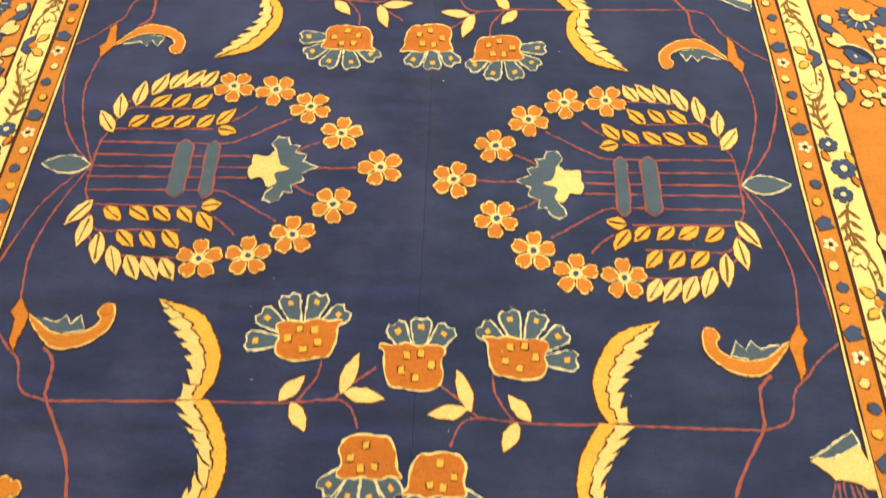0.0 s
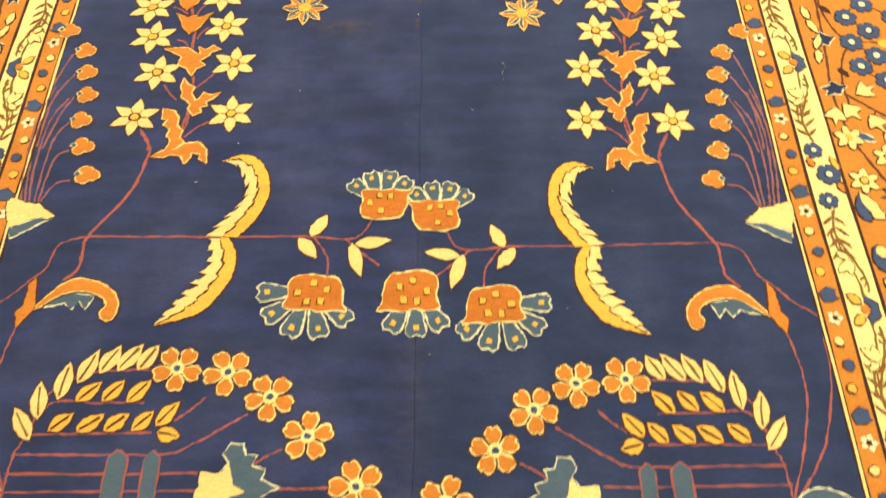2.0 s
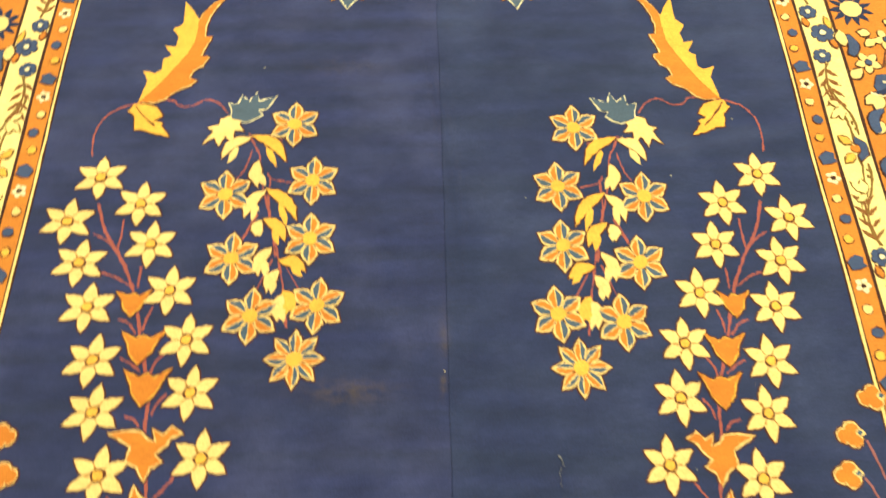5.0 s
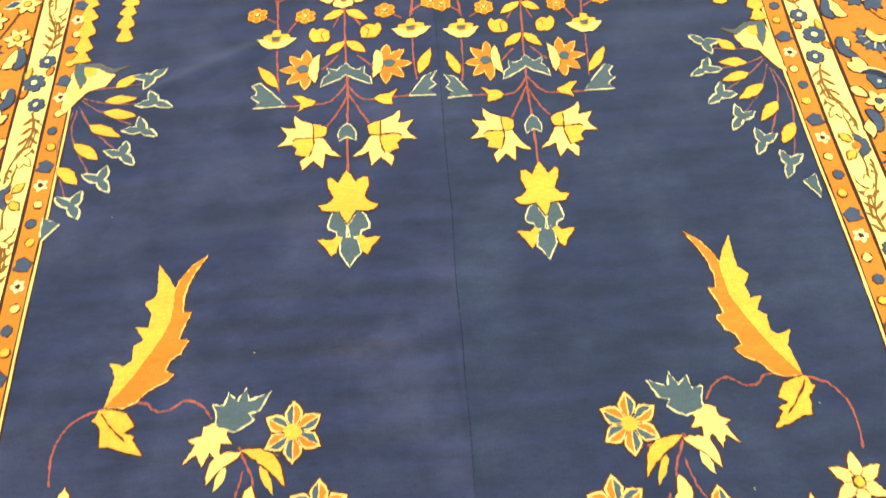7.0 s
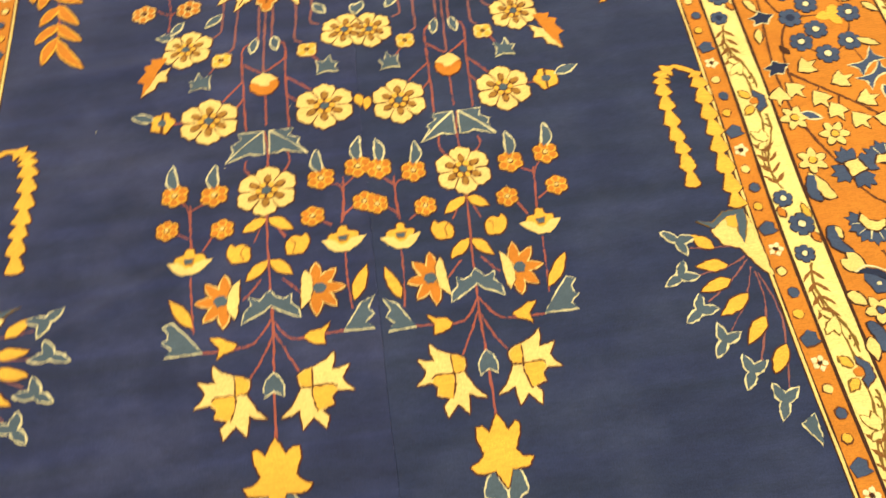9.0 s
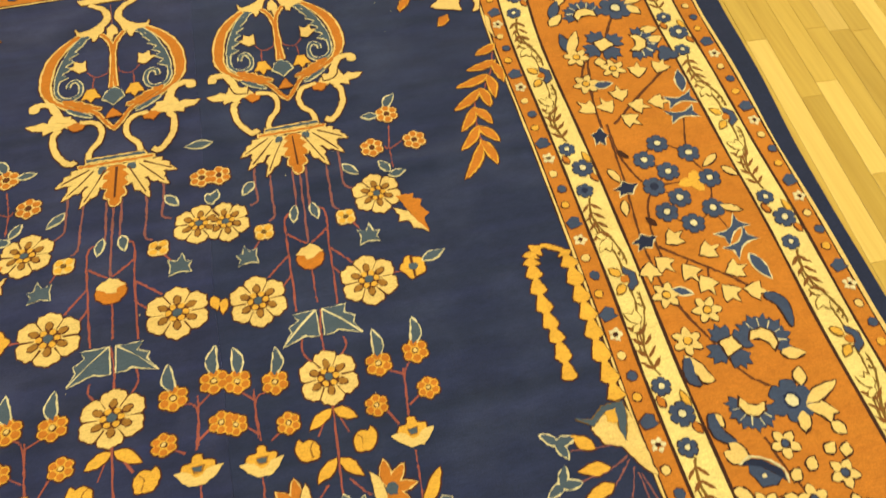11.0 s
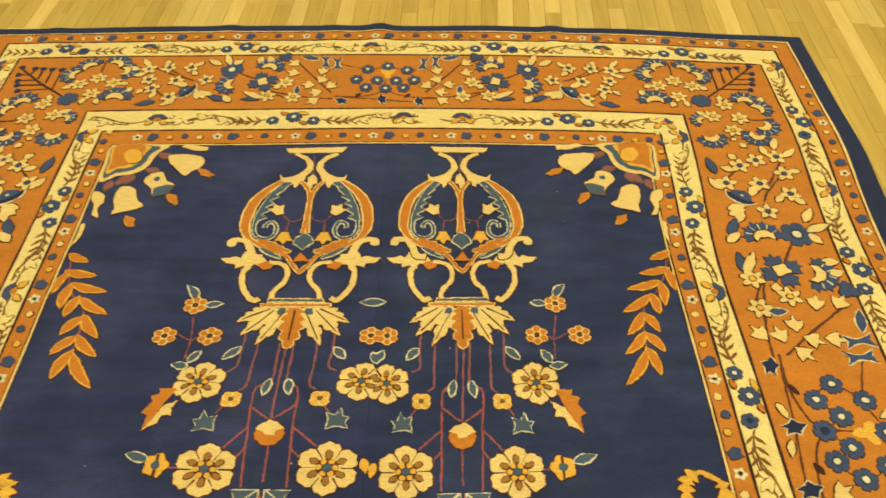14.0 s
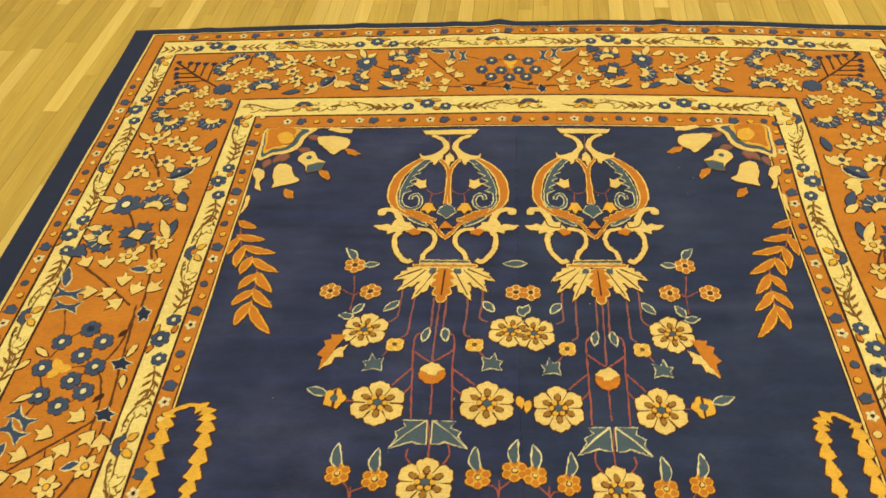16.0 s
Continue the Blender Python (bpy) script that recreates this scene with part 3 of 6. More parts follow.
def blade(pts, w, mat, rim=None, name="blade", teeth=0):
    """A tapering curved leaf along a line, with a rim or with teeth on both edges if given."""
    line = bend(pts, 24 if teeth else 8)
    tw = (lambda u: w * (0.06 + 0.94 * math.sin(math.pi * min(1, 0.12 + 0.88 * u)) ** 0.8) * (1 + (0.7 * (tooth(u * teeth) - 0.5) if teeth else 0)))
    o = ribbon(line, tw)
    if rim:
        ob = pile(name, [grown(o, 0.003)], rim, 2)
        pile("leaf_fill", [o], mat, 3, ob)
        return ob
    return pile(name, [o], mat, 2)


def calyx(x, y, s):
    """A rust calyx with two pointed ears and a straw rim."""
    o = [(x + a * s, y + b * s) for a, b in ((0, -1.05), (0.55, -0.35), (0.7, 0.2), (1.15, 0.85), (0.4, 0.45), (0, 0.62), (-0.35, 0.4), (-1.1, 0.9), (-0.7, 0.2), (-0.55, -0.35))]
    ob = pile("calyx", [grown(o, 0.0022)], GOLD, 2, step=0.005)
    pile("calyx_fill", [o], ORANGE, 3, ob, step=0.005)
    return ob


# ---- rug: ground and bands ----
def corner(k, right):
    """Where band edge k turns at the far end."""
    x, y = (RIGHT[k] if right else -LEFT[k]), FAR[k]
    for _ in range(4):
        y = far_edge(k, x)
        x = right_edge(k, y) if right else left_edge(k, y)
    return x, y


def rim_line(k):
    """Band edge k, once round the rug, in even steps on each side."""
    (lx, ly), (rx, ry) = corner(k, False), corner(k, True)
    y0 = NEARS[k]
    side, across = 110, 120
    pts = [(left_edge(k, y0), y0 + (ly - y0) * i / side) for i in range(side)]
    pts += [(lx + (rx - lx) * i / across, far_edge(k, lx + (rx - lx) * i / across)) for i in range(across)]
    pts += [(right_edge(k, ry + (y0 - ry) * i / side), ry + (y0 - ry) * i / side) for i in range(side)]
    pts += [(RIGHT[k] - (RIGHT[k] + LEFT[k]) * i / across, y0) for i in range(across)]
    out = []
    for x, y in pts:
        a, b = wobble(x, y, 0.004 if k < 7 else 0.009)
        out.append((x + a, y + b))
    return out


def band(name, inner, outer, mat, level, label=""):
    """A closed band between two rims, with its pile standing up from the foundation."""
    n = len(inner)
    z = TOP + 0.0009 * level
    verts = [(x, y, z) for x, y in inner] + [(x, y, z) for x, y in outer] + [(x, y, z - 0.002) for x, y in inner] + [(x, y, z - 0.002) for x, y in outer]
    faces = []
    for i in range(n):
        j = (i + 1) % n
        faces += [(i, j, n + j, n + i), (j, i, 2 * n + i, 2 * n + j), (n + i, n + j, 3 * n + j, 3 * n + i)]
    me = bpy.data.meshes.new(name)
    me.from_pydata(verts, [], faces)
    me.materials.append(mat)
    ob = new(name, me)
    ob.parent = rug
    return tagged(ob, label)


rims = [rim_line(k) for k in range(9)]
# foundation with a rounded, slightly uneven edge
outer = rims[8]
cx0 = [(x, y, TOP - 0.001) for x, y in outer]
n0 = len(cx0)
verts = cx0 + [(x * 1.0015, y + (0.002 if y > 2 else 0), (TOP + FLOOR) / 2) for x, y in outer] + [(x, y, FLOOR) for x, y in outer]
faces = [tuple(range(n0))] + [(a * n0 + i, a * n0 + (i + 1) % n0, (a + 1) * n0 + (i + 1) % n0, (a + 1) * n0 + i) for a in (0, 1) for i in range(n0)]
me = bpy.data.meshes.new("foundation")
me.from_pydata(verts, [], faces)
me.materials.append(EDGE)
base = new("foundation", me)
base.parent = rug


def field_half(right):
    """One woven half of the field, up to the join in the middle."""
    inner = rims[0]
    keep = [p for p in inner if (p[0] > 0.012) == right]
    seam = [(0.012 + 0.006 * math.sin(y * 1.7) + 0.004 * noise.noise(Vector((y * 6, 0, 3))) + (0.0005 if right else -0.0005), y) for y in np.linspace(NEARS[0] + 0.01, FAR[0] - 0.004, 240)]
    k = next(i for i in range(len(keep)) if math.hypot(keep[i][0] - keep[i - 1][0], keep[i][1] - keep[i - 1][1]) > 0.5)
    keep = keep[k:] + keep[:k]
    up = seam if keep[0][1] > 1 else seam[::-1]
    pts = keep + up
    z = TOP + 0.0003
    n = len(pts)
    me = bpy.data.meshes.new("field")
    me.from_pydata([(x, y, z) for x, y in pts] + [(x, y, z - 0.003) for x, y in pts], [],
                   [tuple(range(n))] + [(i, n + i, n + (i + 1) % n, (i + 1) % n) for i in range(n)])
    me.materials.append(NAVY_R if right else NAVY_L)
    ob = new("field", me)
    ob.parent = rug
    return tagged(ob, "plain navy wool field" if right else "plain navy wool field with a violet cast")


field_half(True)
field_half(False)


def line_band(k, w, mat, level=2):
    """A thin woven line along band edge k."""
    r = rims[k]
    n = len(r)
    ins, outs = [], []
    for i, p in enumerate(r):
        a, b = r[i - 1], r[(i + 1) % n]
        tx, ty = b[0] - a[0], b[1] - a[1]
        l = math.hypot(tx, ty)
        j = dice.uniform(-0.0008, 0.0008)
        ins.append((p[0] + ty / l * (w / 2 + j), p[1] - tx / l * (w / 2 + j)))
        outs.append((p[0] - ty / l * (w / 2 + j), p[1] + tx / l * (w / 2 + j)))
    return band("guard_line", ins, outs, mat, level)


band("inner_guard", rims[1], rims[2], BORDER, 0.9, "narrow rust guard stripe with dots and small flowers")
band("inner_cream_band", rims[2], rims[3], CREAM, 1.0, "cream band with blue flowers and scrolling vine")
band("main_border", rims[3], rims[4], BORDER, 0.9, "wide rust border with blue and straw flowers")
band("outer_cream_band", rims[4], rims[5], CREAM, 1.0, "cream band with blue flowers and scrolling vine")
band("outer_guard", rims[5], rims[6], BORDER, 0.9, "narrow rust guard stripe with dots and small flowers")
band("gold_line", rims[0], rims[1], STRAW, 1.3, "thin straw line")
band("gold_line", rims[6], rims[7], STRAW, 1.3, "thin straw line")
line_band(0, 0.0028, DARK, 1.5)
line_band(1, 0.0032, DARK, 1.6)
for dk in (2, 3, 4, 5):
    line_band(dk, 0.0065, DARK, 1.6)
line_band(6, 0.0035, DARK, 1.6)

# ---- field motifs: the paired bouquets in the middle ----
def bouquet_half():
    for x, y, a in ((0.153, 0.061, 95), (0.223, 0.132, 275), (0.301, 0.18, 275), (0.391, 0.188, 270)):
        flower_five(x, y, 0.046, a)
    w = 0.025
    for bx, by, tx, ty in ((0.461, 0.187, 0.43, 0.234), (0.497, 0.185, 0.459, 0.236), (0.527, 0.181, 0.497, 0.235), (0.561, 0.161, 0.536, 0.226),
                           (0.589, 0.131, 0.582, 0.203), (0.615, 0.095, 0.626, 0.165), (0.62, 0.058, 0.66, 0.117)):
        leaf(bx, by, tx, ty, w + 0.004, STRAW, vein=OLIVE)
    for bx, by, tx, ty in ((0.469, 0.125, 0.434, 0.166), (0.511, 0.128, 0.478, 0.166), (0.557, 0.127, 0.518, 0.164), (0.451, 0.073, 0.418, 0.108),
                           (0.498, 0.073, 0.461, 0.104), (0.545, 0.073, 0.502, 0.102), (0.593, 0.074, 0.555, 0.105), (0.411, 0.082, 0.378, 0.126), (0.408, 0.071, 0.367, 0.062)):
        leaf(bx, by, tx, ty, w + 0.002, GOLD, vein=BROWN)
    stem([(0.643, -0.029), (0.64, 0.034), (0.626, 0.07), (0.609, 0.14), (0.561, 0.175), (0.512, 0.185), (0.431, 0.186)])
    stem([(0.621, 0.092), (0.593, 0.127), (0.522, 0.125), (0.438, 0.125)])
    stem([(0.628, 0.068), (0.531, 0.069), (0.417, 0.07)])
    stem([(0.644, 0.033), (0.527, 0.032), (0.389, 0.032), (0.349, 0.046), (0.294, 0.08), (0.258, 0.102)])
    stem([(0.648, -0), (0.474, -0.001), (0.33, -0.001)])
    stem([(0.194, 0.039), (0.219, 0.027), (0.243, 0.009)])
    stem([(0.334, 0.133), (0.358, 0.109), (0.381, 0.092)])


def bouquet_middle():
    flower_five(0.068, -0.026, 0.048, 0)
    stem([(0.643, -0.031), (0.487, -0.031), (0.328, -0.03)])
    stem([(0.106, -0.026), (0.152, -0.029), (0.2, -0.028)])
    capsule(0.408, 0.036, 0.405, -0.106, 0.024)
    capsule(0.465, 0.037, 0.465, -0.105, 0.031)
    ob = leaf(0.648, -0.029, 0.743, -0.027, 0.055, SLATE, IVORY)
    o = [(0.195, -0.027), (0.225, -0.013), (0.219, 0.003), (0.242, 0.009), (0.236, 0.027), (0.254, 0.029), (0.259, 0.047), (0.28, 0.048), (0.289, 0.032), (0.278, 0.015), (0.29, -0), (0.288, -0.069), (0.274, -0.079), (0.286, -0.093), (0.29, -0.107), (0.276, -0.114), (0.261, -0.107), (0.254, -0.089), (0.238, -0.091), (0.242, -0.072), (0.218, -0.061), (0.224, -0.041)]
    ob = pile("lily_leaf", [grown(o, 0.003)], IVORY, 2)
    pile("leaf_fill", [o], SLATE, 3, ob)
    pile("lily", [rounded([(0.248, -0.033), (0.268, -0.021), (0.278, 0.011), (0.293, -0.002), (0.323, 0), (0.324, -0.025), (0.33, -0.039), (0.322, -0.059), (0.302, -0.056), (0.285, -0.079), (0.27, -0.069), (0.275, -0.045)])], STRAW, 4, ob)


def vines(dome_x, dome_y):
    """The climbing vines, bells, feather leaves and curled leaves of one quarter."""
    stem([(0.643, -0.029), (0.677, 0.052), (0.701, 0.131), (0.708, 0.191), (0.699, 0.266), (0.692, 0.301)])
    stem([(0.649, -0.027), (0.696, 0.032), (0.729, 0.094), (0.758, 0.198), (0.764, 0.314)], 0.0036)
    stem([(0.764, 0.309), (0.724, 0.339), (0.693, 0.373), (0.667, 0.399), (0.647, 0.452), (0.598, 0.47)])
    stem([(0.63, 0.372), (0.607, 0.397), (0.603, 0.441), (0.598, 0.47), (0.538, 0.573), (0.519, 0.663), (0.52, 0.691), (0.541, 0.731)], 0.0062)
    stem([(0.598, 0.47), (0.471, 0.468), (0.348, 0.466), (0.201, 0.466), (0.118, 0.458), (0.088, 0.471), (0.071, 0.508)])
    stem([(0.178, 0.462), (0.149, 0.419), (0.143, 0.378)])
    stem([(0.118, 0.458), (0.089, 0.431), (0.048, 0.398)])
    for bx, by, tx, ty in ((0.186, 0.465, 0.159, 0.515), (0.207, 0.462, 0.169, 0.416), (0.1, 0.445, 0.031, 0.455), (0.106, 0.448, 0.08, 0.372)):
        leaf(bx, by, tx, ty, 0.026, STRAW)
    feather([(0.376, 0.651), (0.341, 0.667), (0.306, 0.653), (0.284, 0.611), (0.28, 0.56), (0.295, 0.509), (0.325, 0.463)],
            [(0.376, 0.651), (0.35, 0.642), (0.329, 0.609), (0.322, 0.568), (0.335, 0.532), (0.357, 0.501), (0.376, 0.468)], 8)
    feather([(0.340, 0.463), (0.322, 0.43), (0.32, 0.379), (0.341, 0.333), (0.373, 0.297), (0.446, 0.274)],
            [(0.377, 0.463), (0.365, 0.419), (0.376, 0.377), (0.398, 0.344), (0.42, 0.312), (0.446, 0.274)], 8)
    # curled leaf
    o = rounded([(0.672, 0.31), (0.64, 0.351), (0.608, 0.373), (0.565, 0.366), (0.533, 0.343), (0.521, 0.317), (0.526, 0.289), (0.541, 0.288), (0.549, 0.302), (0.541, 0.317), (0.553, 0.336), (0.586, 0.348), (0.627, 0.343)], 3)
    ob = pile("curled_leaf", [grown(o, 0.0026)], STRAW, 2.4, step=0.005)
    pile("leaf_fill", [o], ORANGE, 3, ob, step=0.005)
    pile("curl", [disc(0.536, 0.297, 0.011, 10)], ORANGE, 4, ob)
    under = [(0.668, 0.314), (0.645, 0.336), (0.613, 0.345), (0.566, 0.337), (0.575, 0.323), (0.579, 0.310), (0.594, 0.328), (0.605, 0.310), (0.620, 0.325), (0.637, 0.319)]
    ob = pile("toothed_leaf", [grown(under, 0.0028)], IVORY, 1, step=0.005)
    pile("leaf_fill", [under], SLATE, 1.6, ob, step=0.005)
    pile("rust_leaf", [[(0.681, 0.381), (0.692, 0.362), (0.695, 0.320), (0.706, 0.304), (0.697, 0.274), (0.686, 0.290), (0.672, 0.314), (0.678, 0.349)]], ORANGE, 2, step=0.005)
    bell(dome_x, dome_y, 0.06, -1, 0.098, 0.085, 5, 5, -52, 86)


def double_bell(dome_y):
    bell(0.050, dome_y, -0.02, 1, 0.086, 0.080, 4, 4, -48, 40)


def star_plant():
    for x, y, a in ((0.56, 0.772, 95), (0.375, 0.779, 88), (0.537, 0.9, 93), (0.568, 1.01, 92), (0.591, 1.105, 93), (0.621, 1.209, 92),
                    (0.65, 1.303, 95), (0.685, 1.395, 95), (0.386, 0.925, 90), (0.421, 1.041, 92), (0.444, 1.141, 90), (0.487, 1.24, 92),
                    (0.533, 1.34, 92), (0.563, 1.432, 94), (0.643, 1.496, 90)):
        star(x, y, 0.048, a)
    stem([(0.638, 1.434), (0.617, 1.371), (0.588, 1.322), (0.561, 1.268), (0.539, 1.206), (0.522, 1.145), (0.505, 1.096), (0.486, 1.029), (0.481, 0.973), (0.466, 0.902), (0.458, 0.826)], 0.006)
    stem([(0.458, 0.825), (0.462, 0.775), (0.472, 0.711), (0.482, 0.691)], 0.006)
    for k, pts in enumerate(([(0.636, 1.366), (0.61, 1.348), (0.585, 1.316)], [(0.61, 1.281), (0.587, 1.272), (0.558, 1.252)], [(0.566, 1.185), (0.548, 1.176), (0.532, 1.156)], [(0.547, 1.108), (0.53, 1.099), (0.511, 1.084)],
                             [(0.518, 1.001), (0.502, 0.995), (0.491, 0.982)], [(0.589, 1.396), (0.588, 1.367), (0.59, 1.333)], [(0.544, 1.291), (0.544, 1.269), (0.544, 1.248)], [(0.512, 1.207), (0.519, 1.184), (0.521, 1.16)],
                             [(0.476, 1.117), (0.489, 1.097), (0.493, 1.077)], [(0.459, 1.04), (0.472, 1.021), (0.476, 1.002)], [(0.423, 0.896), (0.442, 0.869), (0.457, 0.851)], [(0.518, 0.865), (0.504, 0.84), (0.487, 0.82)],
                             [(0.407, 0.762), (0.435, 0.745), (0.458, 0.716)], [(0.544, 0.739), (0.525, 0.708), (0.522, 0.681)])):
        stem(pts, 0.004)
    # rust calyxes up the stalk
    for x, y, s in ((0.547, 1.218, 0.026), (0.517, 1.13, 0.032), (0.496, 1.055, 0.034)):
        calyx(x, y, s)
    for o in ([(0.422, 0.969), (0.439, 0.979), (0.451, 0.965), (0.467, 0.976), (0.459, 0.955), (0.476, 0.959), (0.486, 0.972), (0.505, 0.974), (0.536, 0.97), (0.514, 0.961), (0.496, 0.948), (0.499, 0.923), (0.482, 0.915), (0.467, 0.89), (0.463, 0.911), (0.447, 0.921), (0.46, 0.934), (0.444, 0.949), (0.44, 0.961)],
              [(0.48, 0.881), (0.483, 0.858), (0.476, 0.84), (0.478, 0.828), (0.462, 0.814), (0.453, 0.799), (0.453, 0.821), (0.462, 0.838), (0.459, 0.855), (0.471, 0.863)],
              [(0.404, 0.839), (0.422, 0.831), (0.435, 0.839), (0.442, 0.821), (0.454, 0.812), (0.46, 0.795), (0.449, 0.776), (0.436, 0.785), (0.44, 0.798), (0.426, 0.805), (0.431, 0.815), (0.417, 0.823)],
              [(0.492, 0.676), (0.47, 0.687), (0.458, 0.704), (0.468, 0.715), (0.466, 0.734), (0.478, 0.748), (0.477, 0.77), (0.487, 0.787), (0.508, 0.794), (0.506, 0.769), (0.494, 0.765), (0.501, 0.75), (0.487, 0.739), (0.491, 0.72), (0.482, 0.709), (0.484, 0.694)],
              [(0.513, 0.665), (0.494, 0.678), (0.469, 0.683), (0.454, 0.698), (0.428, 0.7), (0.413, 0.684), (0.408, 0.646), (0.421, 0.658), (0.421, 0.672), (0.44, 0.675), (0.44, 0.663), (0.448, 0.647), (0.457, 0.668), (0.478, 0.671), (0.491, 0.664)]):
        b = pile("ragged_leaf", [grown(o, 0.0034)], STRAW, 2.2, step=0.005)
        pile("leaf_fill", [o], ORANGE, 3.2, b, step=0.005)
    stem([(0.457, 0.801), (0.458, 0.761), (0.469, 0.683)], 0.004)


def hearts():
    for x, y in ((0.621, 0.62), (0.644, 0.694), (0.662, 0.766), (0.664, 0.837), (0.679, 0.903), (0.699, 0.97), (0.751, 1.034)):
        heart(x, y, 0.021, 0.85, 0.1)
    for pts in ([(0.648, 0.607), (0.679, 0.598), (0.701, 0.554)], [(0.67, 0.685), (0.696, 0.661), (0.705, 0.554)], [(0.687, 0.761), (0.711, 0.706), (0.713, 0.553)], [(0.692, 0.833), (0.712, 0.778), (0.728, 0.69)],
                [(0.706, 0.899), (0.738, 0.818), (0.741, 0.697)], [(0.725, 0.961), (0.749, 0.86), (0.756, 0.804)]):
        stem(pts, 0.0044, PLUM)
    for pts in ([(0.703, 0.828), (0.73, 0.761), (0.733, 0.643), (0.724, 0.556)], [(0.732, 0.852), (0.749, 0.751), (0.744, 0.643), (0.733, 0.556)], [(0.741, 0.86), (0.758, 0.759), (0.754, 0.642), (0.742, 0.559)]):
        stem(pts, 0.0044, PLUM)
    o = [(0.666, 0.519), (0.69, 0.537), (0.701, 0.549), (0.728, 0.551), (0.751, 0.562), (0.767, 0.563), (0.768, 0.54), (0.754, 0.493), (0.728, 0.504), (0.701, 0.516), (0.68, 0.513)]
    ob = pile("horn", [o], STRAW, 2)
    u = [(0.67, 0.514), (0.7, 0.514), (0.727, 0.502), (0.753, 0.49), (0.747, 0.469), (0.722, 0.484), (0.697, 0.501)]
    ob = pile("horn_leaf", [grown(u, 0.003)], IVORY, 1)
    pile("leaf_fill", [u], SLATE, 1.6, ob)


def hanging_spray():
    for x, y, n, a in ((0.255, 1.099, 8, 90), (0.222, 1.203, 6, 95), (0.34, 1.185, 6, 92), (0.242, 1.344, 6, 90), (0.385, 1.305, 6, 90),
                       (0.244, 1.477, 6, 92), (0.411, 1.449, 6, 88), (0.288, 1.618, 6, 90)):
        striped_flower(x, y, 0.051, n, a)
    stem([(0.377, 1.593), (0.353, 1.54), (0.351, 1.502), (0.331, 1.429), (0.317, 1.376), (0.306, 1.308)], 0.004)
    stem([(0.328, 1.491), (0.326, 1.419), (0.308, 1.34), (0.288, 1.248), (0.274, 1.16)], 0.004)
    for pts in ([(0.285, 1.286), (0.252, 1.229)], [(0.311, 1.301), (0.333, 1.24)], [(0.344, 1.401), (0.368, 1.347)], [(0.3, 1.363), (0.282, 1.353)], [(0.31, 1.578), (0.36, 1.588), (0.378, 1.596)], [(0.288, 1.474), (0.325, 1.484), (0.334, 1.498)],
                [(0.369, 1.554), (0.379, 1.511), (0.392, 1.487)], [(0.347, 1.402), (0.362, 1.366), (0.371, 1.344)]):
        stem(pts, 0.0032)
    for bx, by, tx, ty, c in ((0.373, 1.592, 0.301, 1.525, -0.16), (0.372, 1.588, 0.427, 1.535, 0.18), (0.354, 1.528, 0.35, 1.465, 0.1), (0.335, 1.461, 0.270, 1.385, -0.12), (0.334, 1.457, 0.370, 1.393, 0.14),
                              (0.334, 1.392, 0.289, 1.339, -0.14), (0.338, 1.388, 0.345, 1.352, 0.1), (0.299, 1.299, 0.246, 1.274, -0.14), (0.313, 1.327, 0.335, 1.266, 0.16), (0.297, 1.280, 0.317, 1.232, 0.1),
                              (0.285, 1.236, 0.266, 1.188, -0.1), (0.286, 1.228, 0.292, 1.172, 0.1)):
        ob = leaf(bx, by, tx, ty, 0.023, STRAW if c > 0 else GOLD, curve=c)
        dx, dy = tx - bx, ty - by
        pile("side_lobe", [leafline(bx + dx * 0.45, by + dy * 0.45, bx + dx * 0.98 - dy * 0.22 * (1 if c < 0 else -1), by + dy * 0.98 + dx * 0.22 * (1 if c < 0 else -1), 0.014)], STRAW if c > 0 else GOLD, 2.2, ob)
    o = [(0.417, 1.638), (0.388, 1.627), (0.37, 1.636), (0.357, 1.645), (0.365, 1.657), (0.347, 1.663), (0.331, 1.693), (0.354, 1.683), (0.366, 1.68), (0.371, 1.704), (0.384, 1.68), (0.401, 1.697), (0.405, 1.673), (0.424, 1.676), (0.417, 1.658)]
    b = pile("serrated_leaf", [grown(o, 0.003)], IVORY, 2)
    pile("leaf_fill", [o], SLATE, 3, b)
    pile("serrated_leaf", [[(0.393, 1.636), (0.418, 1.644), (0.438, 1.637), (0.441, 1.62), (0.461, 1.614), (0.448, 1.606), (0.467, 1.574), (0.446, 1.589), (0.436, 1.567), (0.425, 1.592), (0.409, 1.576), (0.409, 1.607), (0.39, 1.604), (0.401, 1.621)]], STRAW, 2)
    stem([(0.426, 1.652), (0.446, 1.679), (0.472, 1.689), (0.499, 1.673), (0.524, 1.675), (0.537, 1.689), (0.581, 1.688), (0.636, 1.671), (0.663, 1.64), (0.672, 1.6), (0.668, 1.551)], 0.0036)


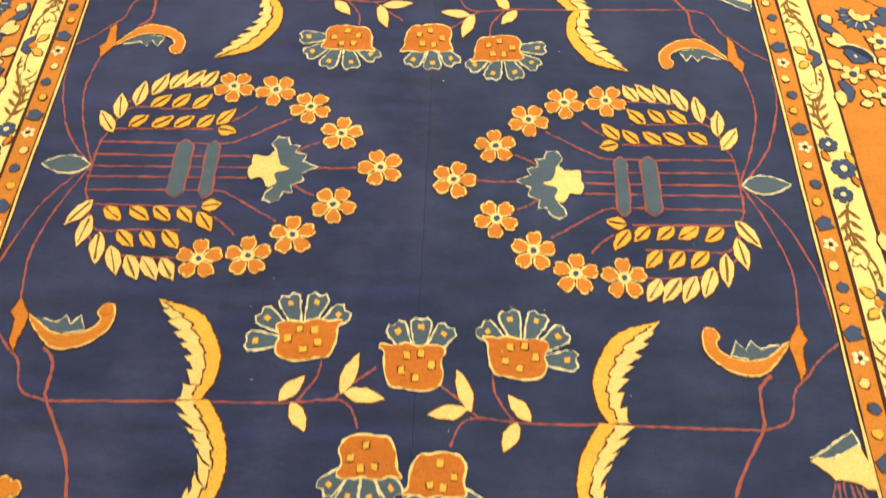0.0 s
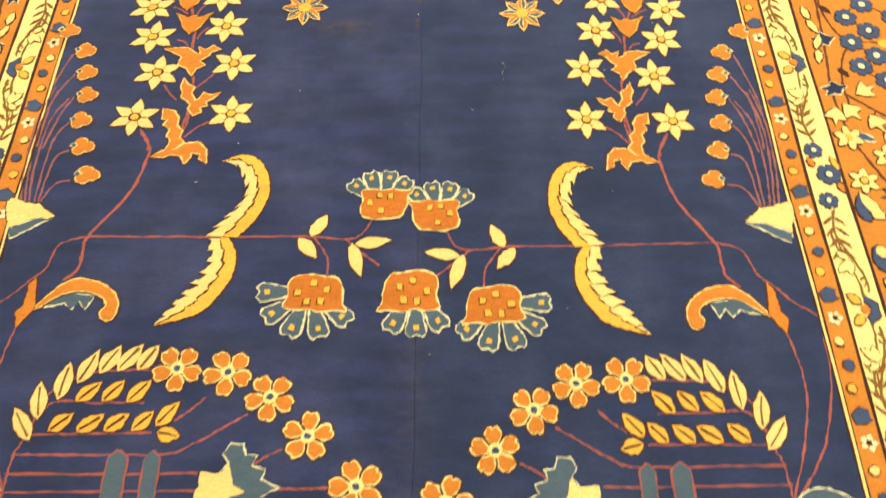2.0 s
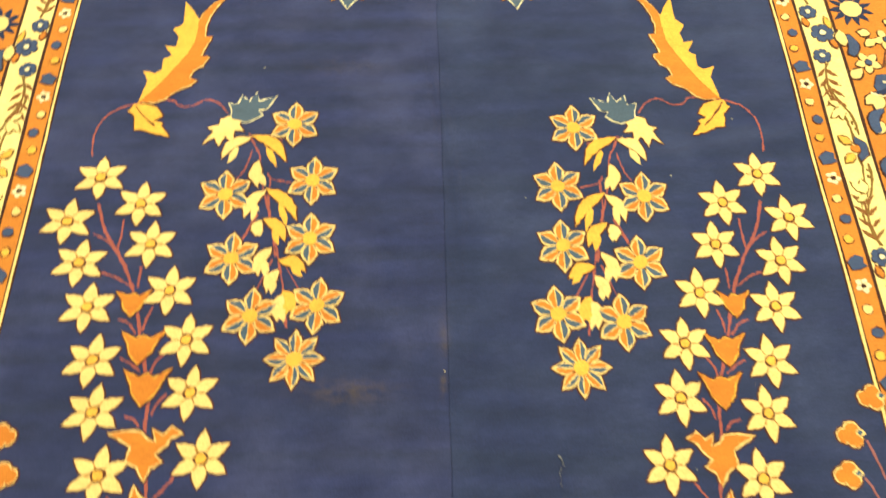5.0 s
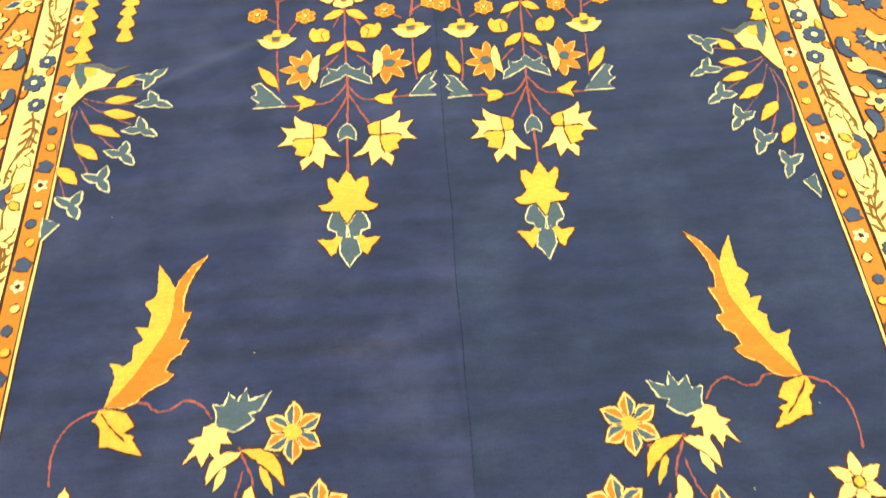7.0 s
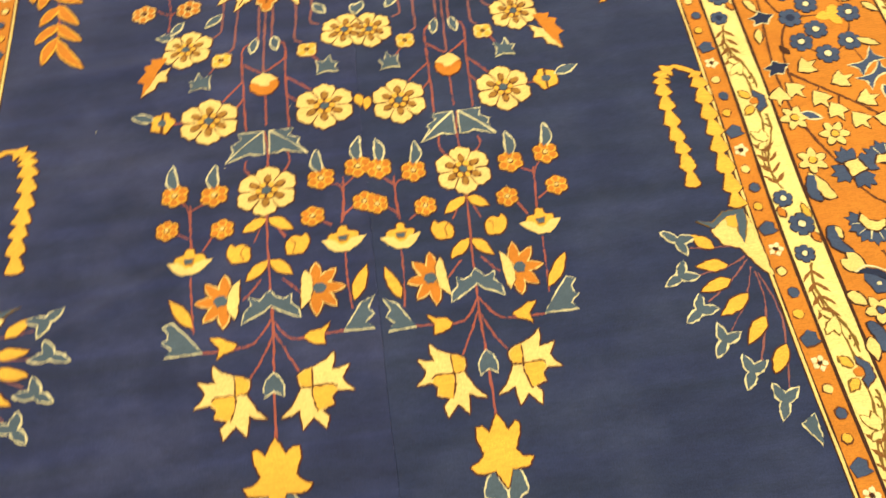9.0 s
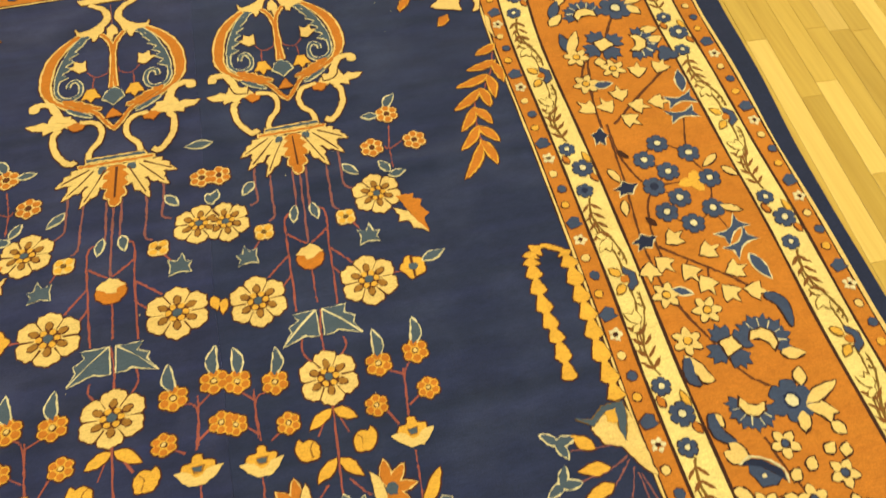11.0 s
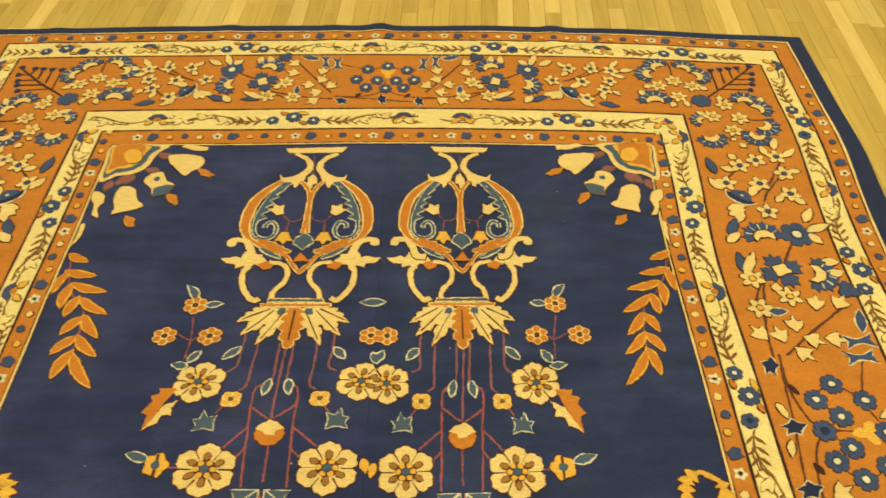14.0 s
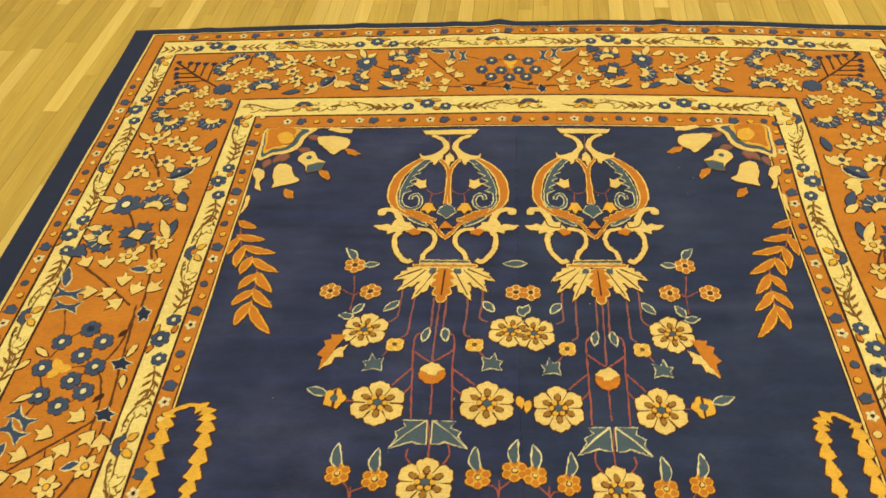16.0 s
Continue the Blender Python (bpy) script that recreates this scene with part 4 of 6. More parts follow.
def plume():
    """The two-toned plume and its base leaf."""
    o = [(0.456, 1.988), (0.48, 1.966), (0.499, 1.938), (0.508, 1.917), (0.508, 1.888), (0.512, 1.85), (0.525, 1.816), (0.541, 1.782), (0.567, 1.735), (0.601, 1.685), (0.573, 1.684), (0.554, 1.692), (0.536, 1.714), (0.511, 1.727), (0.497, 1.741), (0.513, 1.748), (0.506, 1.77), (0.49, 1.782), (0.479, 1.806), (0.495, 1.811), (0.49, 1.833), (0.478, 1.865), (0.492, 1.864), (0.494, 1.893), (0.488, 1.925), (0.474, 1.958)]
    ob = pile("plume", [grown(o, 0.0022)], STRAW, 2, step=0.005)
    pile("rust_side", [o], ORANGE, 3, ob, step=0.005)
    o = [(0.508, 1.917), (0.523, 1.947), (0.539, 1.974), (0.538, 1.935), (0.539, 1.905), (0.557, 1.889), (0.544, 1.866), (0.548, 1.837), (0.569, 1.84), (0.554, 1.813), (0.569, 1.802), (0.568, 1.771), (0.579, 1.763), (0.604, 1.77), (0.591, 1.742), (0.599, 1.702), (0.602, 1.683), (0.566, 1.734), (0.541, 1.78), (0.524, 1.814), (0.511, 1.848), (0.508, 1.886)]
    pile("straw_side", [o], GOLD, 4, ob, step=0.005)
    o = [(0.609, 1.681), (0.613, 1.667), (0.618, 1.663), (0.604, 1.648), (0.6, 1.614), (0.58, 1.611), (0.556, 1.6), (0.533, 1.594), (0.552, 1.623), (0.548, 1.629), (0.567, 1.637), (0.55, 1.647), (0.565, 1.671), (0.59, 1.681)]
    ob = pile("plume_leaf", [o], GOLD, 2)
    pile("vein", [ribbon(bend([(0.605, 1.674), (0.582, 1.642), (0.558, 1.616)], 5), 0.003)], BROWN, 3, ob)


# ---- field motifs: the twin flower trees under the urns ----
def tree():
    pile("drop_flower", [[(0.196, 2.176), (0.205, 2.161), (0.212, 2.145), (0.226, 2.159), (0.233, 2.156), (0.231, 2.138), (0.220, 2.110), (0.231, 2.096), (0.248, 2.094), (0.240, 2.081), (0.218, 2.077), (0.209, 2.077),
                          (0.204, 2.062), (0.196, 2.047), (0.187, 2.063), (0.180, 2.078), (0.166, 2.075), (0.148, 2.077), (0.138, 2.089), (0.153, 2.094), (0.165, 2.108), (0.156, 2.137), (0.157, 2.156), (0.167, 2.157), (0.180, 2.145), (0.188, 2.162)]], GOLD, 3, step=0.004)
    for o in ([(0.217, 2.079), (0.225, 2.066), (0.229, 2.045), (0.228, 2.038), (0.214, 2.031), (0.212, 2.017), (0.198, 2.015), (0.197, 2.041), (0.204, 2.058), (0.208, 2.077)],
              [(0.176, 2.077), (0.164, 2.066), (0.157, 2.047), (0.157, 2.036), (0.171, 2.031), (0.174, 2.018), (0.189, 2.015), (0.194, 2.041), (0.185, 2.057), (0.179, 2.075)],
              [(0.206, 2.012), (0.208, 1.984), (0.203, 1.974), (0.191, 1.950), (0.181, 1.971), (0.172, 1.979), (0.178, 2.010), (0.186, 2.016), (0.199, 2.016)]):
        b = pile("sepal", [grown(o, 0.0028)], IVORY, 1, step=0.004)
        pile("leaf_fill", [o], SLATE, 1.7, b, step=0.004)
    for m in (1, -1):
        pile("drop_petal", [[(0.192 + m * a, y) for a, y in ((0.056, 2.013), (0.046, 2.014), (0.031, 2.011), (0.022, 2.021), (0.012, 2.016), (0.019, 1.999), (0.023, 1.983), (0.032, 1.975), (0.041, 1.994))]], GOLD, 2, step=0.004)
    maple(0.260, 2.264, 1)
    maple(0.132, 2.262, -1)
    o = [(0.196, 2.297), (0.207, 2.287), (0.212, 2.270), (0.211, 2.254), (0.196, 2.264), (0.180, 2.253), (0.180, 2.274), (0.188, 2.290)]
    b = pile("arrow_leaf", [grown(o, 0.0026)], IVORY, 2, step=0.004)
    pile("leaf_fill", [o], SLATE, 3, b, step=0.004)
    stem([(0.195, 2.172), (0.196, 2.269), (0.195, 2.375), (0.199, 2.499), (0.207, 2.644)], 0.005)
    stem([(0.196, 2.386), (0.172, 2.334), (0.153, 2.296)], 0.004)
    stem([(0.195, 2.375), (0.217, 2.325), (0.236, 2.295)], 0.004)
    stem([(0.196, 2.408), (0.165, 2.364), (0.107, 2.364), (0.065, 2.366)], 0.004)
    stem([(0.197, 2.408), (0.23, 2.363), (0.272, 2.357), (0.318, 2.356)], 0.004)
    for o in ([(0.304, 2.384), (0.288, 2.382), (0.270, 2.371), (0.257, 2.365), (0.266, 2.354), (0.281, 2.350), (0.292, 2.341), (0.287, 2.360)],
              [(0.142, 2.362), (0.130, 2.373), (0.112, 2.374), (0.096, 2.385), (0.108, 2.364), (0.106, 2.344), (0.122, 2.346), (0.134, 2.352)]):
        pile("split_leaf", [o], GOLD, 2, step=0.004)
    for o in ([(0.372, 2.425), (0.386, 2.420), (0.376, 2.406), (0.377, 2.392), (0.387, 2.388), (0.369, 2.372), (0.382, 2.358), (0.318, 2.358), (0.344, 2.392)],
              [(0.072, 2.365), (0.058, 2.386), (0.040, 2.416), (0.017, 2.428), (0.030, 2.405), (0.020, 2.392), (0.035, 2.378), (0.021, 2.363)]):
        b = pile("slate_leaf", [grown(o, 0.0028)], IVORY, 2, step=0.004)
        pile("leaf_fill", [o], SLATE, 3, b, step=0.004)
    o = [(0.198, 2.468), (0.209, 2.458), (0.217, 2.448), (0.236, 2.458), (0.232, 2.441), (0.245, 2.426), (0.248, 2.406), (0.233, 2.416), (0.213, 2.425), (0.199, 2.437), (0.183, 2.426), (0.158, 2.411), (0.147, 2.405), (0.150, 2.422), (0.163, 2.436), (0.162, 2.455), (0.174, 2.446), (0.190, 2.454)]
    b = pile("bracket_leaf", [grown(o, 0.0025)], IVORY, 2, step=0.004)
    pile("leaf_fill", [o], SLATE, 3, b, step=0.004)
    half_sunflower(0.119, 2.460, -1, -0.04, 0.050)
    half_sunflower(0.278, 2.458, 1, 0.04, 0.050)
    for pts in ([(0.176, 2.492), (0.159, 2.473), (0.142, 2.453)], [(0.215, 2.495), (0.231, 2.473), (0.248, 2.456)], [(0.061, 2.546), (0.061, 2.478), (0.056, 2.408)], [(0.342, 2.52), (0.338, 2.462), (0.334, 2.4)],
                [(0.066, 2.602), (0.062, 2.672), (0.063, 2.71)], [(0.342, 2.581), (0.349, 2.642), (0.352, 2.687)], [(0.043, 2.636), (0.062, 2.619)], [(0.101, 2.611), (0.085, 2.599)], [(0.307, 2.606), (0.323, 2.576)], [(0.373, 2.625), (0.35, 2.609)], [(0.186, 2.611), (0.17, 2.586)], [(0.217, 2.612), (0.228, 2.582)]):
        stem(pts, 0.0036)
    for bx, by, tx, ty in ((0.198, 2.537, 0.157, 2.498), (0.203, 2.536, 0.241, 2.495), (0.202, 2.635, 0.156, 2.602), (0.207, 2.634, 0.25, 2.608), (0.052, 2.427, 0.024, 2.497), (0.335, 2.411, 0.379, 2.477)):
        leaf(bx, by, tx, ty, 0.022)
    for x, y, m in ((0.149, 2.566, -1), (0.254, 2.562, 1)):
        ob = pile("tulip", [rounded([(x + m * a, y + b) for a, b in ((0.021, 0.013), (0.015, 0.021), (0.008, 0.014), (-0.004, 0.018), (-0.015, 0.011), (-0.020, 0.0), (-0.018, -0.019), (-0.005, -0.022), (0.012, -0.021), (0.023, -0.001))], 2)], GOLD, 2, step=0.004)
        pile("petal_joint", [ribbon(bend([(x - m * 0.008, y - 0.018), (x - m * 0.003, y), (x - m * 0.012, y + 0.012)], 4), 0.0022)], UMBER, 3, ob)
    for x, y in ((0.064, 2.560), (0.345, 2.552)):
        cup(x, y, 0.031)
    for x, y in ((0.12, 2.625), (0.288, 2.622), (0.392, 2.635)):
        small_rosette(x, y, 0.022, 6, ORANGE, GOLD, STRAW)
    for x, y, lx, ly in ((0.105, 2.715, 0.109, 2.767), (0.308, 2.707, 0.304, 2.76), (0.384, 2.718, 0.388, 2.77)):
        small_rosette(x, y, 0.026, 6, ORANGE, GOLD, STRAW)
        leaf(x, y + 0.014, lx + 0.004, ly + 0.022, 0.024, SLATE, IVORY, curve=-0.1)
    for pts in ([(0.062, 2.609), (0.065, 2.685), (0.094, 2.7)], [(0.065, 2.685), (0.039, 2.711)], [(0.343, 2.582), (0.354, 2.674), (0.371, 2.699)], [(0.354, 2.674), (0.32, 2.692)]):
        stem(pts, 0.0036)
    x, y = 0.208, 2.701
    rosette(x, y, 0.059, 92)
    for x, y in ((0.093, 2.904), (0.325, 2.902)):
        rosette(x, y, 0.061, 92)
    x, y = 0.383, 3.123
    rosette(x, y, 0.056, 95)
    for x, y in ((0.124, 3.076), (0.304, 3.075)):
        small_rosette(x, y, 0.022, 4, GOLD, STRAW, OLIVE, 45)
    for x, y, side in ((0.082, 3.021, 1), (0.346, 3.017, -1)):
        o = [(x + side * a * 0.023, y + b * 0.025) for a, b in ((-0.2, 1.1), (0.2, 0.35), (0.95, 0.6), (0.75, -0.1), (0.95, -0.9), (0.2, -0.6), (-0.9, -0.85), (-0.6, -0.3), (-0.95, 0.2), (-0.4, 0.25))]
        b = pile("ivy_leaf", [grown(o, 0.0026)], IVORY, 2, step=0.005)
        pile("leaf_fill", [o], SLATE, 3, b, step=0.005)
    for x, y, ux, uy in ((0.195, 3.11, -0.3, -1), (0.238, 3.109, 0.3, -1)):
        leaf(x - 0.008 * ux, y + 0.02, x + ux * 0.016, y - 0.022, 0.02, SLATE, IVORY)
    # bud: straw cap over a rust cup
    x, y = 0.213, 2.987
    ob = pile("bud", [polar(x, y, lambda a: 0.030 * (1 - 0.06 * tri(a * 1.9)), 30)], ORANGE, 2)
    pile("bud_cap", [[(0.185, 2.999), (0.198, 3.013), (0.215, 3.02), (0.231, 3.013), (0.241, 2.997), (0.225, 2.99), (0.221, 2.983), (0.203, 2.983), (0.201, 2.992)]], STRAW, 3, ob)
    # stalks
    stem([(0.222, 3.222), (0.218, 3.134), (0.214, 3.025)], 0.0054, PLUM)
    stem([(0.212, 2.959), (0.211, 2.913), (0.211, 2.874)], 0.004)
    for pts in ([(0.206, 3.238), (0.202, 3.133), (0.198, 3.114)], [(0.238, 3.239), (0.231, 3.134), (0.234, 3.114)]):
        stem(pts, 0.0054, PLUM)
    for pts in ([(0.198, 3.116), (0.172, 3.099), (0.169, 3.007), (0.166, 2.861)], [(0.232, 3.117), (0.261, 3.103), (0.257, 3.008), (0.252, 2.862)], [(0.172, 3.058), (0.196, 3.036), (0.211, 3.025)], [(0.258, 3.055), (0.239, 3.038), (0.219, 3.023)],
                [(0.169, 3.004), (0.139, 2.976), (0.12, 2.957)], [(0.17, 2.955), (0.156, 2.938), (0.143, 2.925)], [(0.259, 3.001), (0.279, 2.977), (0.298, 2.953)], [(0.256, 2.953), (0.264, 2.94), (0.276, 2.923)]):
        stem(pts, 0.0044)
    stem([(0.122, 3.285), (0.119, 3.213), (0.12, 3.168), (0.102, 3.155)], 0.0050, PLUM)
    stem([(0.156, 3.246), (0.152, 3.172), (0.152, 3.118), (0.137, 3.102)], 0.0050, PLUM)
    stem([(0.319, 3.286), (0.316, 3.214), (0.315, 3.17), (0.333, 3.15)], 0.0050, PLUM)
    stem([(0.285, 3.247), (0.283, 3.173), (0.282, 3.115), (0.293, 3.1)], 0.0050, PLUM)
    stem([(0.113, 3.057), (0.099, 3.037)], 0.0036)
    stem([(0.317, 3.057), (0.328, 3.039)], 0.0036)
    leaf(0.115, 3.221, 0.089, 3.19, 0.022, SLATE, IVORY)
    leaf(0.321, 3.223, 0.351, 3.189, 0.022, SLATE, IVORY)
    leaf(0.424, 3.181, 0.405, 3.215, 0.022, SLATE, IVORY)
    leaf(0.422, 3.168, 0.458, 3.175, 0.022, SLATE, IVORY)
    stem([(0.435, 3.191), (0.437, 3.249), (0.448, 3.318)], 0.0036)
    stem([(0.427, 3.257), (0.438, 3.247), (0.469, 3.266)], 0.0036)
    for x, y in ((0.397, 3.259), (0.499, 3.26)):
        small_rosette(x, y, 0.027, 6, ORANGE, STRAW, BROWN)
    x, y = 0.451, 3.356
    small_rosette(x, y, 0.027, 6, ORANGE, STRAW, BROWN)
    leaf(0.452, 3.376, 0.48, 3.418, 0.024, SLATE, IVORY, curve=0.1)
    leaf(0.427, 3.356, 0.391, 3.361, 0.02, SLATE, IVORY)
    # two-toned leaf beside the rosette
    o = [(0.411, 3.074), (0.423, 3.067), (0.441, 3.059), (0.448, 3.044), (0.462, 3.035), (0.471, 3.017), (0.476, 2.993), (0.464, 3.006), (0.444, 3.013), (0.438, 3.035), (0.416, 3.034), (0.421, 3.053)]
    ob = pile("toothed_leaf", [o], STRAW, 2)
    o = [(0.424, 3.105), (0.463, 3.105), (0.459, 3.09), (0.478, 3.083), (0.47, 3.068), (0.488, 3.042), (0.471, 3.033), (0.476, 2.996), (0.458, 3.024), (0.441, 3.064)]
    pile("rust_side", [o], ORANGE, 3, ob)
    # side tulip
    x, y = 0.422, 2.913
    ob = pile("side_tulip", [polar(x, y, lambda a: 0.028 * (0.8 + 0.25 * tri(a * 5 / 6.283)), 40)], GOLD, 2)
    pile("eye", [disc(x, y, 0.010, 8)], SLATE, 3, ob)
    pile("petal_joint", [ribbon([(x, y - 0.026), (x, y + 0.026)], 0.006)], BROWN, 2.6, ob)
    leaf(0.444, 2.925, 0.494, 2.94, 0.024, SLATE, IVORY)
    stem([(0.375, 2.908), (0.396, 2.908)], 0.0036)
    # pair of ivy leaves over the lowest rosette
    for o in ([(0.204, 2.855), (0.157, 2.853), (0.170, 2.838), (0.147, 2.826), (0.152, 2.814), (0.131, 2.785), (0.163, 2.797), (0.177, 2.803), (0.187, 2.798), (0.204, 2.796)],
              [(0.218, 2.855), (0.266, 2.855), (0.259, 2.838), (0.280, 2.824), (0.274, 2.812), (0.289, 2.784), (0.259, 2.797), (0.244, 2.802), (0.233, 2.797), (0.216, 2.795)]):
        b = pile("ivy_leaf", [grown(o, 0.0028)], IVORY, 2, step=0.004)
        pile("leaf_fill", [o], SLATE, 3, b, step=0.004)
        pile("vein", [ribbon([o[0], ((o[0][0] + o[5][0]) / 2, (o[0][1] + o[5][1]) / 2 + 0.004), o[5]], 0.0028)], IVORY, 4, b)
    for pts in ([(0.169, 2.796), (0.166, 2.767), (0.18, 2.741)], [(0.251, 2.783), (0.252, 2.761), (0.235, 2.74)], [(0.215, 2.855), (0.208, 2.802), (0.208, 2.754)]):
        stem(pts, 0.004)


def middle_pairs():
    """Motifs that straddle the middle join."""
    for x, y, r in ((0.045, 3.123, 0.053),):
        rosette(x, y, r, 95)
    x, y = 0.041, 3.258
    small_rosette(x, y, 0.026, 6, ORANGE, STRAW, BROWN)
    leaf(0.02, 3.181, 0.009, 3.21, 0.022, SLATE, IVORY)
    x, y = 0.034, 2.733
    small_rosette(x, y, 0.026, 6, ORANGE, GOLD, STRAW)
    leaf(x, y + 0.014, x - 0.004, y + 0.075, 0.024, SLATE, IVORY, curve=-0.1)
    x, y = 0.023, 2.645
    small_rosette(x, y, 0.022, 6, ORANGE, GOLD, STRAW)
    leaf(0.026, 2.927, 0.02, 2.891, 0.018, GOLD)


def urn():
    """A two-handled scrolled urn standing on a crown of leaves, seen upside down from the flowers."""
    def mirrored(pts):
        return [(2 * AX - x, y) for x, y in pts]
    AX = 0.225
    pile("urn_rim", [[(0.144, 3.962), (0.313, 3.956), (0.303, 3.937), (0.28, 3.935), (0.177, 3.937), (0.154, 3.94)]], STRAW, 3)
    ob = pile("urn_mouth", [[(0.152, 3.945), (0.305, 3.943), (0.301, 3.932), (0.155, 3.934)]], OLIVE, 2)
    both = lambda pts: (pts, mirrored(pts))
    for p in both([(0.167, 3.932), (0.2, 3.908), (0.212, 3.872), (0.198, 3.841), (0.173, 3.82)]):
        pile("urn_neck", [ribbon(bend(p, 6), lambda u: 0.012 + 0.012 * u)], STRAW, 2)
    for p in both([(0.136, 3.839), (0.146, 3.825), (0.175, 3.832), (0.204, 3.837), (0.2, 3.81), (0.192, 3.808), (0.189, 3.793), (0.179, 3.783), (0.174, 3.798), (0.154, 3.807), (0.14, 3.815)]):
        pile("urn_shoulder", [rounded(p)], STRAW, 3)
    for p in both([(0.146, 3.81), (0.11, 3.773), (0.083, 3.726), (0.072, 3.669), (0.072, 3.625), (0.085, 3.59), (0.109, 3.566), (0.139, 3.545), (0.169, 3.53)]):
        b = pile("urn_wall", [ribbon(bend(p, 6), lambda u: 0.017 + 0.014 * math.sin(math.pi * min(1, 1.5 * u)))], STRAW, 2)
        pile("rust_lining", [ribbon(bend(p, 6), lambda u: 0.008 + 0.014 * math.sin(math.pi * min(1, 1.5 * u)))], ORANGE, 3, b)
    for p in both([(0.112, 3.580), (0.140, 3.562), (0.168, 3.545), (0.196, 3.535)]):
        blade(p, 0.019, ORANGE, STRAW, "acanthus", 4)
    for p in both([(0.122, 3.548), (0.150, 3.528), (0.176, 3.512)]):
        blade(p, 0.010, SLATE, IVORY, "slate_leaf")
    for p in both([(0.16, 3.798), (0.142, 3.768), (0.121, 3.738), (0.109, 3.692), (0.098, 3.658), (0.096, 3.614), (0.109, 3.59), (0.132, 3.584), (0.149, 3.598), (0.151, 3.625), (0.14, 3.645), (0.125, 3.638), (0.123, 3.623)]):
        line = bend(p, 6)
        b = pile("scroll", [ribbon(line, 0.012)], IVORY, 2)
        pile("scroll_fill", [ribbon(line, 0.0065)], SLATE, 3, b)
    for m in (1, -1):
        steps, a = [], bend([(0.152, 3.806), (0.128, 3.772), (0.110, 3.730), (0.098, 3.690), (0.091, 3.650)], 6)
        for i, (x, y) in enumerate(a):
            w = 0.008 + 0.0075 * (i % 4)
            steps.append((x + w, y + 0.003 * (i % 4)))
        lining = [(AX + m * (x - AX), y) for x, y in a + steps[::-1]]
        b = pile("stepped_lining", [grown(lining, 0.0024)], IVORY, 2.2, step=0.004)
        pile("lining_fill", [lining], SLATE, 3.1, b, step=0.004)
    for p in both([(0.197, 3.808), (0.214, 3.78), (0.223, 3.744), (0.223, 3.681), (0.22, 3.604)]):
        b = pile("urn_post", [ribbon(bend(p, 6), 0.013)], STRAW, 2)
        pile("rust_lining", [ribbon(bend(p, 6), 0.007)], ORANGE, 3, b)
    x, y = 0.226, 3.81
    ob = pile("bud", [[(0.227, 3.841), (0.238, 3.823), (0.24, 3.798), (0.228, 3.774), (0.223, 3.798), (0.213, 3.8), (0.215, 3.825)]], STRAW, 3)
    stem([(0.23, 3.924), (0.227, 3.841)], 0.004, PLUM)
    for x, y, uy in ((0.151, 3.692, 0), (0.177, 3.586, 1), (0.303, 3.693, 0), (0.276, 3.587, 1)):
        a = radians(-90 if uy else (115 if x < AX else 65))
        c, d = math.cos(a) * 0.026, math.sin(a) * 0.026
        pile("bud", [[(x + p * c - q * d, y + p * d + q * c) for p, q in ((1.0, 0), (0.4, 0.34), (0.5, 0.86), (-0.15, 0.55), (-0.75, 0.35), (-0.75, -0.35), (-0.15, -0.55), (0.5, -0.86), (0.4, -0.34))]], STRAW if uy == 0 else GOLD, 3, step=0.004)
    for p in both([(0.164, 3.672), (0.185, 3.649), (0.21, 3.658), (0.215, 3.675)]):
        stem(p, 0.003)
    for p in both([(0.18, 3.647), (0.178, 3.625), (0.178, 3.609)]):
        stem(p, 0.003)
    o = [(0.201, 3.566), (0.208, 3.588), (0.225, 3.599), (0.242, 3.585), (0.25, 3.564), (0.238, 3.556), (0.225, 3.541), (0.214, 3.556)]
    b = pile("fan_leaf", [grown(o, 0.003)], IVORY, 4)
    pile("leaf_fill", [o], SLATE, 5, b)
    # handles
    for p in both([(0.049, 3.566), (0.045, 3.573), (0.058, 3.579), (0.083, 3.573), (0.098, 3.545), (0.108, 3.519), (0.131, 3.514)]):
        b = pile("handle", [ribbon(bend(p, 6), lambda u: 0.013 + 0.008 * u)], STRAW, 3)
        pile("curl", [disc(p[0][0], p[0][1], 0.012, 10)], STRAW, 3.5, b)
    for p in both([(0.030, 3.512), (0.050, 3.514), (0.066, 3.520), (0.078, 3.512), (0.088, 3.535), (0.102, 3.548), (0.112, 3.526), (0.135, 3.514), (0.149, 3.494), (0.135, 3.482), (0.116, 3.492), (0.100, 3.476), (0.090, 3.486), (0.070, 3.478), (0.070, 3.492), (0.046, 3.496)]):
        pile("acanthus", [p], STRAW, 2)
    for p in both([(0.122, 3.491), (0.139, 3.499), (0.164, 3.499), (0.157, 3.477), (0.138, 3.471)]):
        pile("calyx", [p], ORANGE, 3)
    for p in both([(0.105, 3.484), (0.093, 3.464), (0.096, 3.421), (0.112, 3.388), (0.13, 3.369), (0.143, 3.376)]):
        pile("loop", [ribbon(bend(p, 6), lambda u: 0.014)], STRAW, 3)
    for p in both([(0.15, 3.499), (0.184, 3.489), (0.198, 3.465), (0.195, 3.431), (0.174, 3.402), (0.169, 3.376)]):
        pile("leg", [ribbon(bend(p, 6), lambda u: 0.012)], STRAW, 3)
    for p in both([(0.128, 3.566), (0.161, 3.54), (0.187, 3.52), (0.211, 3.48), (0.227, 3.46)]):
        b = pile("cross_stem", [ribbon(bend(p, 6), 0.012)], STRAW, 2)
        pile("rust_lining", [ribbon(bend(p, 6), 0.007)], ORANGE, 4, b)
